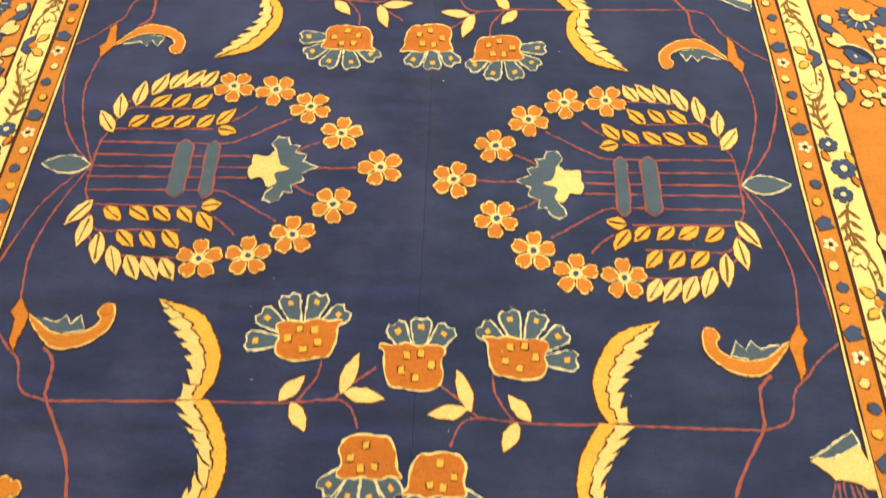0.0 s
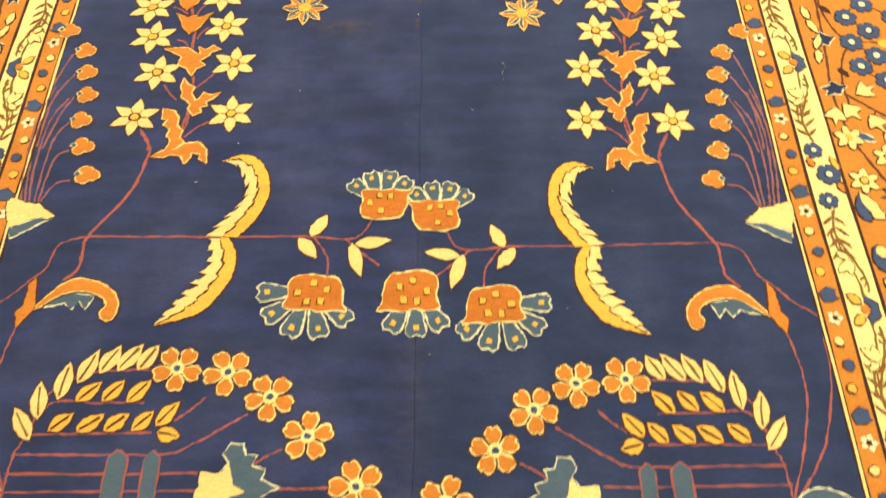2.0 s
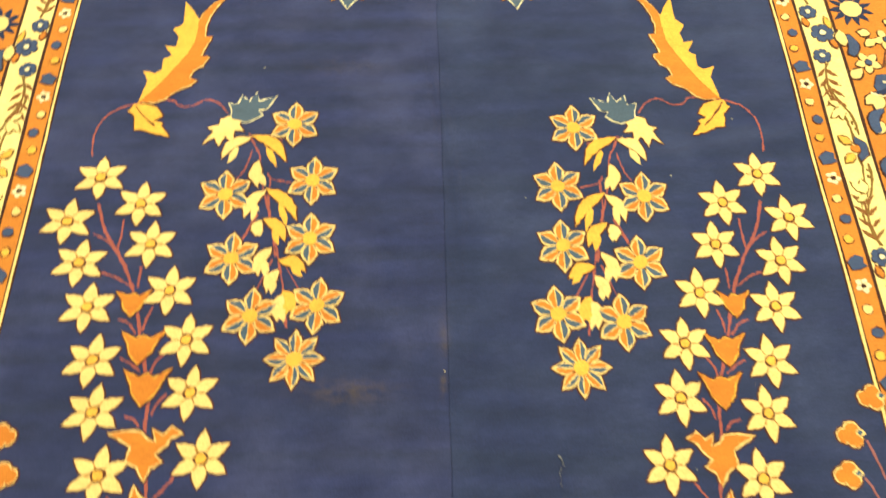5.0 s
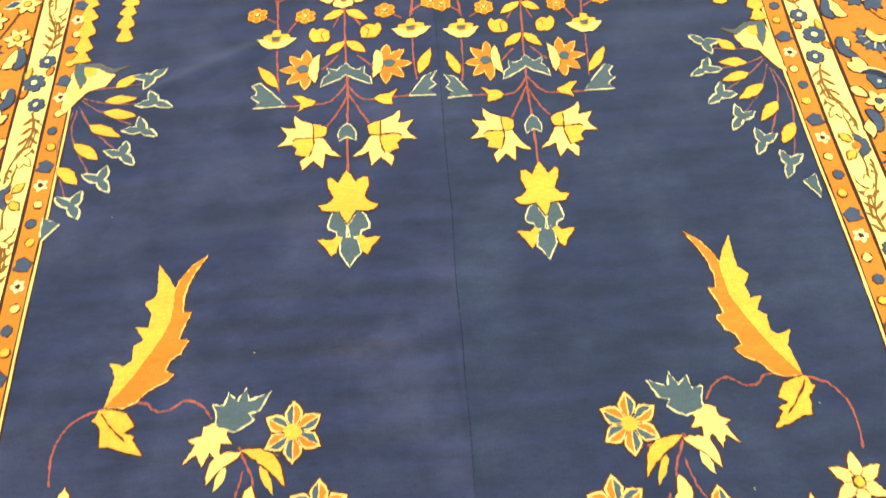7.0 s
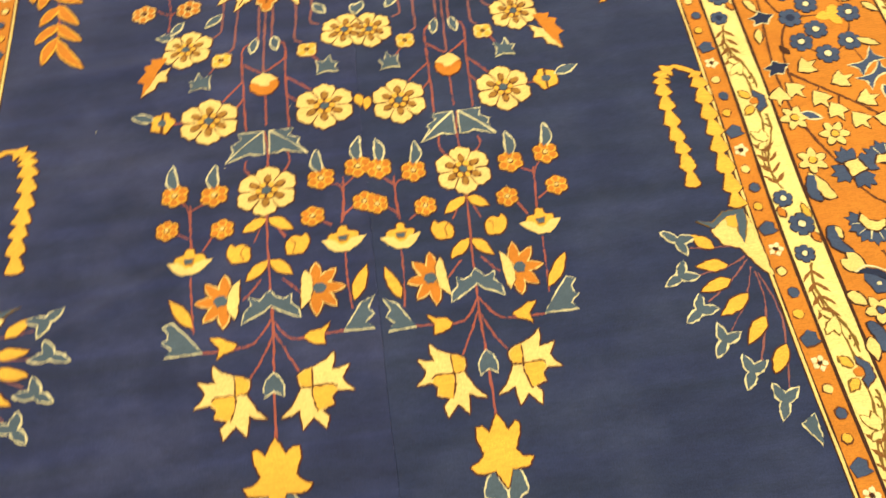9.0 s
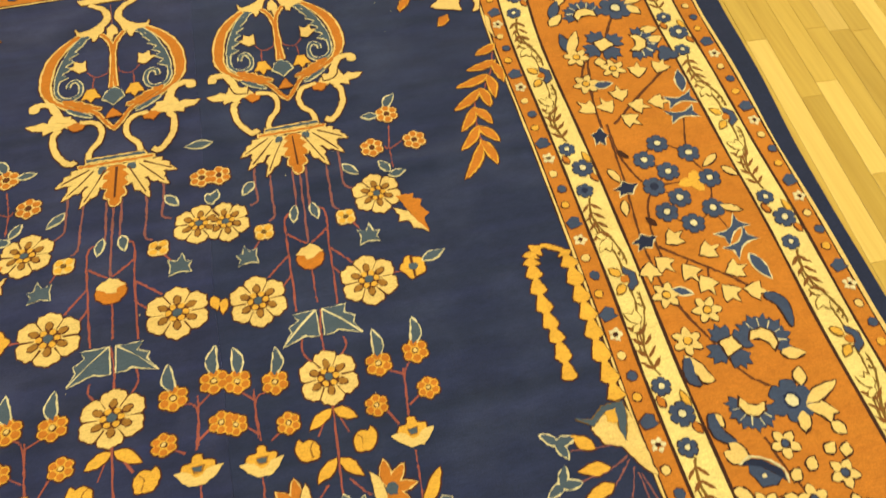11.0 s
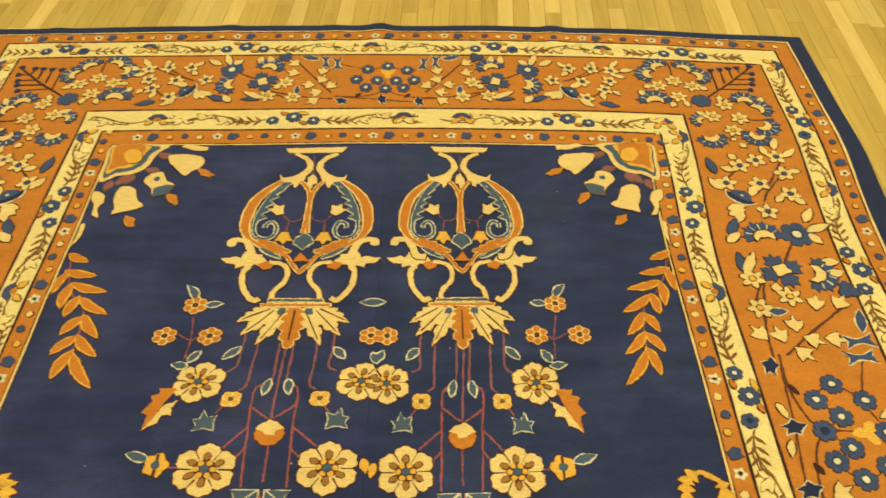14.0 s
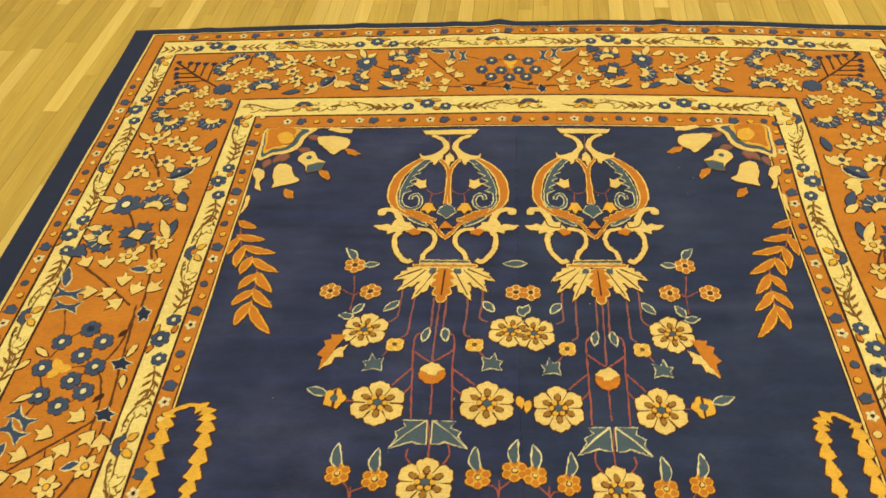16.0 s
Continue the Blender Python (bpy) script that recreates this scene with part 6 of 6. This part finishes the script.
def border_half():
    """Half a repeat of the main border, from the blue cluster to the dark sunflower."""
    for x, y, a in ((1.124, 2.844, 0.6), (1.13, 2.807, 0.6)):
        bow(x, y, a)
    leaf(1.134, 2.778, 1.155, 2.71, 0.024, BLUE, IVORY)
    for bx, by, tx, ty in ((1.175, 3.053, 1.131, 3.025), (1.172, 3.014, 1.199, 2.983), (1.123, 2.912, 1.167, 2.889), (0.914, 3.067, 0.931, 3.024), (0.919, 2.974, 0.911, 2.932)):
        leaf(bx, by, tx, ty, 0.016, STRAW, DARK)
    stem([(0.92, 2.851), (0.924, 2.762), (0.942, 2.686), (0.971, 2.613)], 0.0045, BROWN)
    stem([(0.946, 2.844), (1.001, 2.795), (1.059, 2.746), (1.118, 2.689)], 0.0045, BROWN)
    stem([(1.001, 2.795), (0.985, 2.772)], 0.003, BROWN)
    stem([(1.035, 2.769), (1.023, 2.729)], 0.003, BROWN)
    for x, y, a in ((0.99, 2.852, 0.5), (1.051, 2.805, 0.3), (0.993, 2.764, -1.2), (0.946, 2.796, -1.0), (0.911, 2.785, -1.8), (1.089, 2.748, 0.2), (1.017, 2.728, -1.3), (1.057, 2.698, -1.1), (1.109, 2.691, -0.4)):
        pale_leaf(x, y, 0.030, a)
    for x, y in ((0.924, 2.722), (0.993, 2.67), (0.927, 2.612)):
        pale_flower(x, y, 0.032, 6)
    leaf(0.941, 2.731, 0.979, 2.714, 0.016, BLUE, IVORY)
    blade([(1.124, 2.677), (1.15, 2.65), (1.147, 2.595)], 0.024, BLUE, DARK)
    carnation(1.078, 2.582, 0.056, 0.9)
    carnation(0.994, 2.455, 0.05, -2.0)
    blue_cross(1.006, 2.582, 0.052, 0.3)
    blue_flower(1.073, 2.448, 0.045)
    for bx, by, tx, ty in ((1.096, 2.437, 1.176, 2.467), (1.094, 2.432, 1.149, 2.406), (1.105, 2.474, 1.118, 2.511), (1.084, 2.423, 1.069, 2.384), (1.127, 2.435, 1.125, 2.391), (1.125, 2.391, 1.142, 2.365), (1.098, 2.546, 1.146, 2.534),
                           (0.922, 2.539, 0.946, 2.521), (0.909, 2.583, 0.94, 2.519), (0.911, 2.457, 0.925, 2.429), (0.922, 2.4, 0.943, 2.358), (0.904, 2.383, 0.94, 2.353), (0.892, 2.315, 0.919, 2.288), (0.898, 2.225, 0.895, 2.18)):
        leaf(bx, by, tx, ty, 0.024, STRAW, DARK)
    for pts in ([(0.912, 2.577), (0.905, 2.537), (0.917, 2.517)], [(0.911, 2.457), (0.91, 2.419), (0.935, 2.396)], [(0.907, 2.252), (0.918, 2.225), (0.912, 2.194)]):
        blade(pts, 0.022, BLUE, DARK)
    stem([(0.971, 2.613), (1.01, 2.522), (1.055, 2.481)], 0.004, BROWN)
    stem([(0.99, 2.393), (1.016, 2.283), (1.076, 2.209)], 0.004, BROWN)
    stem([(0.967, 2.285), (0.989, 2.231), (1.028, 2.192)], 0.004, BROWN)
    for x, y in ((1.021, 2.372), (0.937, 2.273), (1.023, 2.266), (1.1, 2.297), (0.993, 2.211), (1.034, 2.189), (1.096, 2.231)):
        pale_flower(x, y, 0.029, 5)
    for x, y, a in ((1.051, 2.327, 0.8), (1.098, 2.346, 0.6), (1.125, 2.337, 1.0), (1.014, 2.314, 0.8), (0.985, 2.276, 2.5), (0.955, 2.218, 2.4), (0.948, 2.189, 3.4), (1.012, 2.164, 4.0)):
        leaf(x - 0.014 * math.cos(a), y - 0.014 * math.sin(a), x + 0.014 * math.cos(a), y + 0.014 * math.sin(a), 0.02, STRAW, DARK)
    lotus(0.962, 2.335, 0.034, -2.2)


def border_sunflower():
    x, y = 0.939, 2.119
    ob = pile("dark_sunflower", [polar(x, y, lambda a: 0.05 * (0.5 + 0.5 * tri(a * 11 / 6.283)), 66)], EDGE, 2)
    pile("heart", [disc(x, y, 0.024, 10)], STRAW, 3, ob)


def flared(x, y):
    return x + 0.045 * smooth(3.45, 4.1, y) - 0.012 * math.exp(-((y - 2.45) / 0.4) ** 2), y


YC = 3.022


def border_rise():
    """The border from the blue cluster up to the corner."""
    for x, y, a in ((1.161, 3.235, 0.1), (1.148, 3.188, 0.1)):
        bow(x, y, a)
    leaf(1.178, 3.262, 1.194, 3.332, 0.024, BLUE, IVORY)
    stem([(1.159, 3.341), (1.071, 3.274), (0.977, 3.197)], 0.0055, BROWN)
    stem([(0.944, 3.19), (0.95, 3.273), (0.981, 3.404), (1.01, 3.464), (1.045, 3.46)], 0.0055, BROWN)
    stem([(1.048, 3.468), (1.087, 3.539), (1.118, 3.579)], 0.0055, BROWN)
    stem([(0.942, 3.347), (0.979, 3.419), (1.02, 3.455)], 0.0045, BROWN)
    for x, y, a in ((1.154, 3.354, 0.9), (1.095, 3.353, 1.3), (1.022, 3.286, 1.5), (1.052, 3.24, -0.4), (1.104, 3.242, -0.2), (0.978, 3.255, 1.8), (1.018, 3.202, -0.8), (0.931, 3.26, 2.2)):
        pale_leaf(x, y, 0.031, a)
    for x, y in ((0.953, 3.338), (1.037, 3.374), (0.96, 3.434)):
        pale_flower(x, y, 0.033, 6)
    leaf(0.97, 3.326, 1.017, 3.327, 0.02, BLUE, IVORY)
    x, y = 1.042, 3.461
    blue_cross(x, y, 0.058, 0.35)
    carnation(1.128, 3.448, 0.06, -0.3)
    carnation(1.032, 3.583, 0.058, 1.7)
    blue_flower(1.122, 3.591, 0.046)
    rimmed("blue_leaf", [polar(1.19, 3.394, lambda a: 0.03 * (0.55 + 0.45 * tri(a * 3 / 6.283)), 30, 0.6)], BLUE, DARK)
    for bx, by, tx, ty in ((1.151, 3.602, 1.224, 3.63), (1.154, 3.593, 1.18, 3.555), (1.156, 3.637, 1.193, 3.693), (1.152, 3.49, 1.201, 3.49), (1.162, 3.448, 1.2, 3.457), (0.945, 3.447, 0.99, 3.529), (1, 3.409, 1.027, 3.399),
                           (0.96, 3.69, 1.017, 3.703), (0.96, 3.667, 1.011, 3.689), (0.978, 3.638, 1.002, 3.694), (0.93, 3.564, 0.972, 3.599), (1.041, 3.742, 1.064, 3.788), (0.967, 3.769, 0.94, 3.82)):
        leaf(bx, by, tx, ty, 0.026, STRAW, DARK)
    for bx, by, tx, ty in ((0.949, 3.451, 0.945, 3.528), (0.94, 3.589, 0.979, 3.656), (0.964, 3.838, 0.955, 3.91)):
        leaf(bx, by, tx, ty, 0.026, BLUE, DARK)
    # lotus
    lotus(1.008, 3.735, 0.036, 0.9)
    # lily sprays
    stem([(1.167, 3.889), (1.114, 3.803), (1.071, 3.72)], 0.005, BROWN)
    stem([(0.974, 3.797), (1.046, 3.87), (1.11, 3.905)], 0.005, BROWN)
    stem([(1.076, 3.739), (1.149, 3.829), (1.174, 3.868)], 0.004, BROWN)
    for x, y in ((0.984, 3.796), (1.042, 3.871), (1.096, 3.896), (1.16, 3.911), (1.161, 3.836), (1.078, 3.793), (1.153, 3.75), (1.07, 3.679)):
        pale_flower(x, y, 0.031, 5)
    for bx, by, tx, ty in ((1.162, 3.943, 1.181, 4), (1.18, 3.909, 1.226, 3.947), (1.134, 3.918, 1.126, 3.961), (1.181, 3.847, 1.213, 3.847), (1.041, 3.902, 1.019, 3.925), (1.021, 3.852, 0.984, 3.866), (1.159, 3.73, 1.185, 3.709), (1.13, 3.743, 1.103, 3.717)):
        leaf(bx, by, tx, ty, 0.022, STRAW, DARK)


def rise_west(x, y):
    return -(x + 0.04 - 0.045 * smooth(3.45, 4.1, y)), y + 0.012


def rise_far(sign):
    def f(x, y):
        X = -0.025 + sign * (y - YC) * 0.86
        o = x - 0.045 * smooth(3.45, 4.1, y) - 0.888
        return X, 4.153 + o * 0.945 - (0.042 if X > 0 else 0.012) * X * X
    return f


def east(flip, shift):
    return lambda x, y: flared(x, (YC - (y - YC) if flip else y) + shift)


def west(flip, shift):
    return lambda x, y: (-(x + 0.04), (YC - (y - YC) if flip else y) + shift + 0.012)


def far(sign):
    def f(x, y):
        X = -0.025 + sign * (YC - y) * 0.8
        return X, 4.153 + (x - 0.888) * 0.945 - (0.042 if X > 0 else 0.012) * X * X
    return f


for XF in (east(False, 0), east(False, -2.0), west(False, 0), west(False, -2.0), far(1)):
    border_cluster()
for XF in (asis, rise_west, rise_far(1), rise_far(-1)):
    border_rise()
for XF in (east(False, 0), east(True, -2.0), east(False, -2.0), east(True, -4.0), west(False, 0), west(True, -2.0), west(False, -2.0), west(True, -4.0)):
    border_half()
for XF in (east(False, 0), east(True, -2.0), west(False, 0), west(True, -2.0)):
    border_sunflower()


def near(f):
    """The same pattern turned over onto the near end."""
    def g(x, y):
        X, Y = f(x, y)
        return X, NEAR + 4.645 - Y
    return g


XF = near(far(1))
border_cluster()
for XF in (near(rise_far(1)), near(rise_far(-1))):
    border_rise()


def corner_spray():
    """A dark feathered branch in the border's corner between blue carnations and straw flowers."""
    pile("branch", [ribbon([(1.027, 4.205), (1.117, 4.282), (1.208, 4.372)], 0.007)], DARK, 2)
    for bx, by, tx, ty in ((1.07, 4.245, 1.072, 4.355), (1.101, 4.282, 1.104, 4.36), (1.134, 4.31, 1.134, 4.365), (1.164, 4.34, 1.162, 4.369), (1.077, 4.25, 1.175, 4.245), (1.105, 4.274, 1.188, 4.277), (1.135, 4.304, 1.195, 4.302), (1.169, 4.335, 1.204, 4.335), (1.186, 4.349, 1.206, 4.377)):
        ob = pile("branch", [ribbon([(bx, by), (tx, ty)], 0.005)], DARK, 2)
        tulip(tx, ty, tx - bx, ty - by, 0.014, EDGE)
    blue_flower(1.003, 4.187, 0.034, False)
    for x, y, a, r in ((0.897, 4.377, 2.2, 0.05), (0.985, 4.366, 0.9, 0.05), (0.86, 4.335, 3.0, 0.048), (1.02, 4.321, 0.2, 0.048), (0.856, 4.189, 1.6, 0.058),
                       (1.14, 4.185, 1.4, 0.05), (1.172, 4.144, 0.6, 0.048), (1.168, 4.056, -0.7, 0.05), (1.131, 4.008, -2.0, 0.05), (0.992, 4, -1.4, 0.05), (0.978, 4.086, 2.6, 0.035)):
        carnation(x, y, r, a)
    for x, y in ((0.937, 4.296), (0.882, 4.269), (0.991, 4.266), (0.936, 4.21), (1.071, 4.166), (1.019, 4.106), (1.102, 4.096), (1.066, 4.036)):
        pale_flower(x, y, 0.030, 6)
    for bx, by, tx, ty in ((0.856, 4.269, 0.833, 4.261), (1.014, 4.261, 1.038, 4.245), (0.916, 4.182, 0.904, 4.154), (0.951, 4.187, 0.959, 4.156), (1.061, 4.187, 1.066, 4.218), (1, 4.114, 0.971, 4.131), (1.054, 4, 1.059, 3.986), (0.817, 4.245, 0.824, 4.216), (1.188, 4.172, 1.199, 4.208), (1.069, 3.973, 1.087, 3.954)):
        leaf(bx, by, tx, ty, 0.02, STRAW, DARK)
    stem([(0.938, 4.4), (0.939, 4.349), (0.937, 4.31)], 0.005, BROWN)
    stem([(1.126, 4.091), (1.16, 4.087), (1.207, 4.094)], 0.005, BROWN)


for XF in (asis, lambda x, y: (-(x + 0.005), y + 0.024 - 0.02 * smooth(0.9, 1.2, x))):
    corner_spray()


# ---- cream bands and guard stripes ----
def cream_cell(half):
    """One repeat of a cream band, in metres along it and across it: three blue flowers, brown sprigs, a scrolling vine and a blue tulip."""
    for u, v, r in ((-0.064, -0.008, 0.020), (0, 0.008, 0.026), (0.062, -0.010, 0.020)):
        blue_flower(u, v, r)
    leaf(-0.02, 0.022, -0.044, 0.030, 0.012, ORANGE, BROWN)
    leaf(0.02, -0.018, 0.044, -0.026, 0.012, ORANGE, BROWN)
    leaf(0.012, 0.03, 0.045, 0.022, 0.012, GOLD, OLIVE)
    for s in (-1, 1):
        pile("sprig", [ribbon([(s * 0.088, -0.006), (s * 0.14, -0.014), (s * 0.19, -0.010)], 0.003)]
             + [leafline(s * (0.10 + 0.026 * i), -0.010, s * (0.122 + 0.026 * i), -0.010 + k * 0.022, 0.0075) for i in range(4) for k in (-1, 1)], UMBER_DARK, 2, step=0.006)
        if half > 0.2:
            scroll(s * 0.085, s * (half - 0.035))


def scroll(u0, u1):
    """A scrolling double vine with lobed leaves, from u0 to u1 along a cream band."""
    n = max(12, int(abs(u1 - u0) / 0.009))
    d = 1 if u1 > u0 else -1
    vine = [(u0 + (u1 - u0) * k / n, 0.017 * math.cos(1.9 + 26 * abs(u1 - u0) * k / n) + 0.003) for k in range(n + 1)]
    pile("vine", [ribbon(vine, 0.0046), ribbon([(a + d * 0.012, b * 0.8 - 0.010) for a, b in vine[4:]], 0.004)], OLIVE, 2, step=0.012)
    u, k = abs(u0) + 0.115, 0
    while u < abs(u1) - 0.01:
        v = 0.017 if k % 2 else -0.015
        c = d * u
        lobes = [leafline(c, v * 0.3, c + d * 0.034, v + 0.010, 0.017), leafline(c + d * 0.004, v * 0.3, c + d * 0.030, v - 0.012, 0.014), leafline(c, v * 0.2, c - d * 0.016, v * 1.5, 0.012)]
        ob = pile("vine_leaf", [grown(o, 0.0022) for o in lobes], OLIVE, 2.3, step=0.008)
        pile("leaf_fill", lobes, STRAW if k % 2 else CREAM, 3.2, ob, step=0.008)
        curl = [(c + d * (0.045 + 0.014 * (1 - q) * math.cos(5 * q + k)), -v * 0.8 + 0.011 * (1 - q) * math.sin(5 * q + k)) for q in [m / 9 for m in range(10)]]
        pile("curl", [ribbon(curl, 0.004)], OLIVE, 2.6, step=0.012)
        u, k = u + 0.068, k + 1


def cream_tulip():
    ob = rimmed("blue_tulip", [[(-0.03, 0.006), (-0.014, 0.026), (0.012, 0.026), (0.03, 0.006), (0.016, 0.004), (0.008, 0.012), (-0.008, 0.012), (-0.016, 0.004)]], BLUE, BROWN)
    pile("tulip_heart", [disc(0, 0.002, 0.009, 8)], ORANGE, 4, ob)
    for s in (-1, 1):
        leaf(s * 0.012, -0.004, s * 0.032, -0.024, 0.016, GOLD, OLIVE)


def along_right(xc, y0):
    return lambda u, v: flared(xc + v, y0 + u)


def along_left(xc, y0):
    return lambda u, v: (-xc - v, y0 + u + 0.012)


def along_far(yc, x0):
    return lambda u, v: (x0 + u, yc + v - (0.042 if x0 + u > 0 else 0.012) * (x0 + u) ** 2)


P = 0.614
for xr, xl, y0, lo in ((0.851, 0.893, 3.085, -3), (1.2425, 1.275, 2.849, -2)):
    for i in range(lo - 3, 3):
        yy = y0 + P * i
        if -1.2 < yy < (3.9 if xr < 1 else 4.2):
            for XF in (along_right(xr, yy), along_left(xl, yy)):
                cream_cell(P / 2)
        if -1.2 < yy + P / 2 < (4.05 if xr < 1 else 4.4):
            for XF in (along_right(xr, yy + P / 2), along_left(xl, yy + P / 2)):
                cream_tulip()
for yc, cells, tulips in ((4.102, ((-0.28, 0.42), (0.567, 0.34)), (-0.70, 0.06, 0.24, 0.86)), (4.50, ((-1.10, 0.20), (-0.49, 0.40), (0.36, 0.40), (1.0, 0.22)), (-0.82, -0.06, 0.73))):
    for x0, half in cells:
        XF = along_far(yc, x0)
        cream_cell(half)
    for x0 in tulips:
        XF = along_far(yc, x0)
        cream_tulip()
XF = along_far(4.102, -0.70)
scroll(-0.03, -0.20)
XF = along_far(4.102, 0.15)
scroll(0.02, 0.12)
XF = along_far(4.50, -0.82)
scroll(0.02, 0.10)


def guard_cell():
    """One repeat of a guard stripe: an ivory flower, a blue leaf and dots."""
    o = [leafline(0.004 * math.cos(a), 0.004 * math.sin(a), 0.016 * math.cos(a), 0.016 * math.sin(a), 0.011) for a in [0.4 + 1.2566 * i for i in range(5)]]
    ob = pile("guard_flower", o, IVORY, 2.2, step=0.006)
    pile("eye", [disc(0, 0, 0.005, 6)], DARK, 3, ob)
    rimmed("guard_leaf", [[(0.032, -0.012), (0.05, -0.018), (0.064, 0.0), (0.058, 0.014), (0.046, 0.012), (0.04, 0.018), (0.034, 0.004)]], BLUE, BROWN, grow=0.0016, step=0.009)
    for u, m in ((0.098, GOLD), (0.142, BLUE), (0.188, STRAW)):
        rimmed("guard_dot", [disc(u, 0.002 if m is BLUE else -0.004, 0.0105 if m is BLUE else 0.009, 7)], m, BROWN, grow=0.0022, step=0.02)


G = 0.2355
for xr, xl, lo in ((0.792, 0.834, 0), (1.3085, 1.335, 5)):
    for i in range(lo - 5, 18):
        yy = 0.305 + G * (i - 1)
        if -1.0 < yy < 3.95 or (xr > 1 and yy < 4.3):
            for XF in (along_right(xr, yy), along_left(xl, yy)):
                guard_cell()
for yc, xs in ((4.018, (-0.74, -0.50, -0.265, -0.03, 0.205, 0.44, 0.66)), (4.572, (-1.25, -1.01, -0.77, -0.53, -0.29, -0.05, 0.19, 0.43, 0.67, 0.91, 1.14))):
    for x0 in xs:
        XF = along_far(yc, x0)
        guard_cell()
XF = asis

# ---- oak boards round the rug ----
BW = 0.058
LENGTHS = (0.30, 0.42, 0.56, 0.70, 0.86, 1.05)
board_meshes = {}


def board_mesh(length, pale):
    key = (length, pale)
    if key not in board_meshes:
        w, h, c = BW / 2 - 0.0004, length / 2 - 0.0004, 0.0007
        v = [(-w, -h, -0.008), (w, -h, -0.008), (w, h, -0.008), (-w, h, -0.008), (-w, -h, -c), (w, -h, -c), (w, h, -c), (-w, h, -c),
             (-w + c, -h + c, 0), (w - c, -h + c, 0), (w - c, h - c, 0), (-w + c, h - c, 0)]
        f = [(8, 9, 10, 11)] + [(a + i, a + (i + 1) % 4, a + 4 + (i + 1) % 4, a + 4 + i) for a in (0, 4) for i in range(4)]
        me = bpy.data.meshes.new("board")
        me.from_pydata(v, [], f)
        me.materials.append(OAK_PALE if pale else OAK)
        board_meshes[key] = me
    return board_meshes[key]


TURN = -3.2
turn = pose(0, 4.6, 0, 0, 0, TURN)
lay = random.Random(11)
rest_v, rest_f = [], []
count = 0
for i in range(-72, 73):
    y = -8.6 + lay.uniform(0, 0.9)
    while y < 3.8:
        length = lay.choice(LENGTHS)
        pale = lay.random() < 0.2
        p = turn @ Vector((i * BW, y + length / 2, FLOOR))
        y += length
        if abs(p.x) > 3.9 or not -3.9 < p.y < 7.9 or (abs(p.x) < 1.3 and -1.6 < p.y - length / 2 and p.y + length / 2 < 4.4):
            continue
        seen = (1.2 < p.x < 2.25 and 2.4 < p.y < 5.6) or (-2.2 < p.x < -1.2 and 2.9 < p.y < 5.6) or (abs(p.x) < 2.3 and 4.2 < p.y < 6.2)
        if seen and count < 300:
            ob = new("board", board_mesh(length, pale))
            ob.parent = floor
            ob.matrix_basis = Matrix.Translation(p) @ pose(0, 0, lay.uniform(-0.0004, 0), 0, 0, TURN)
            count += 1
        else:
            s = len(rest_v)
            me = board_mesh(length, pale)
            m = Matrix.Translation(p) @ pose(0, 0, 0, 0, 0, TURN)
            rest_v += [tuple(m @ v.co) for v in me.vertices]
            rest_f += [tuple(s + k for k in f.vertices) for f in me.polygons]
me = bpy.data.meshes.new("floor_boards")
me.from_pydata(rest_v, [], rest_f)
me.materials.append(OAK)
rest = new("floor_boards", me)
rest.parent = floor
tagged(rest, kind="stuff")
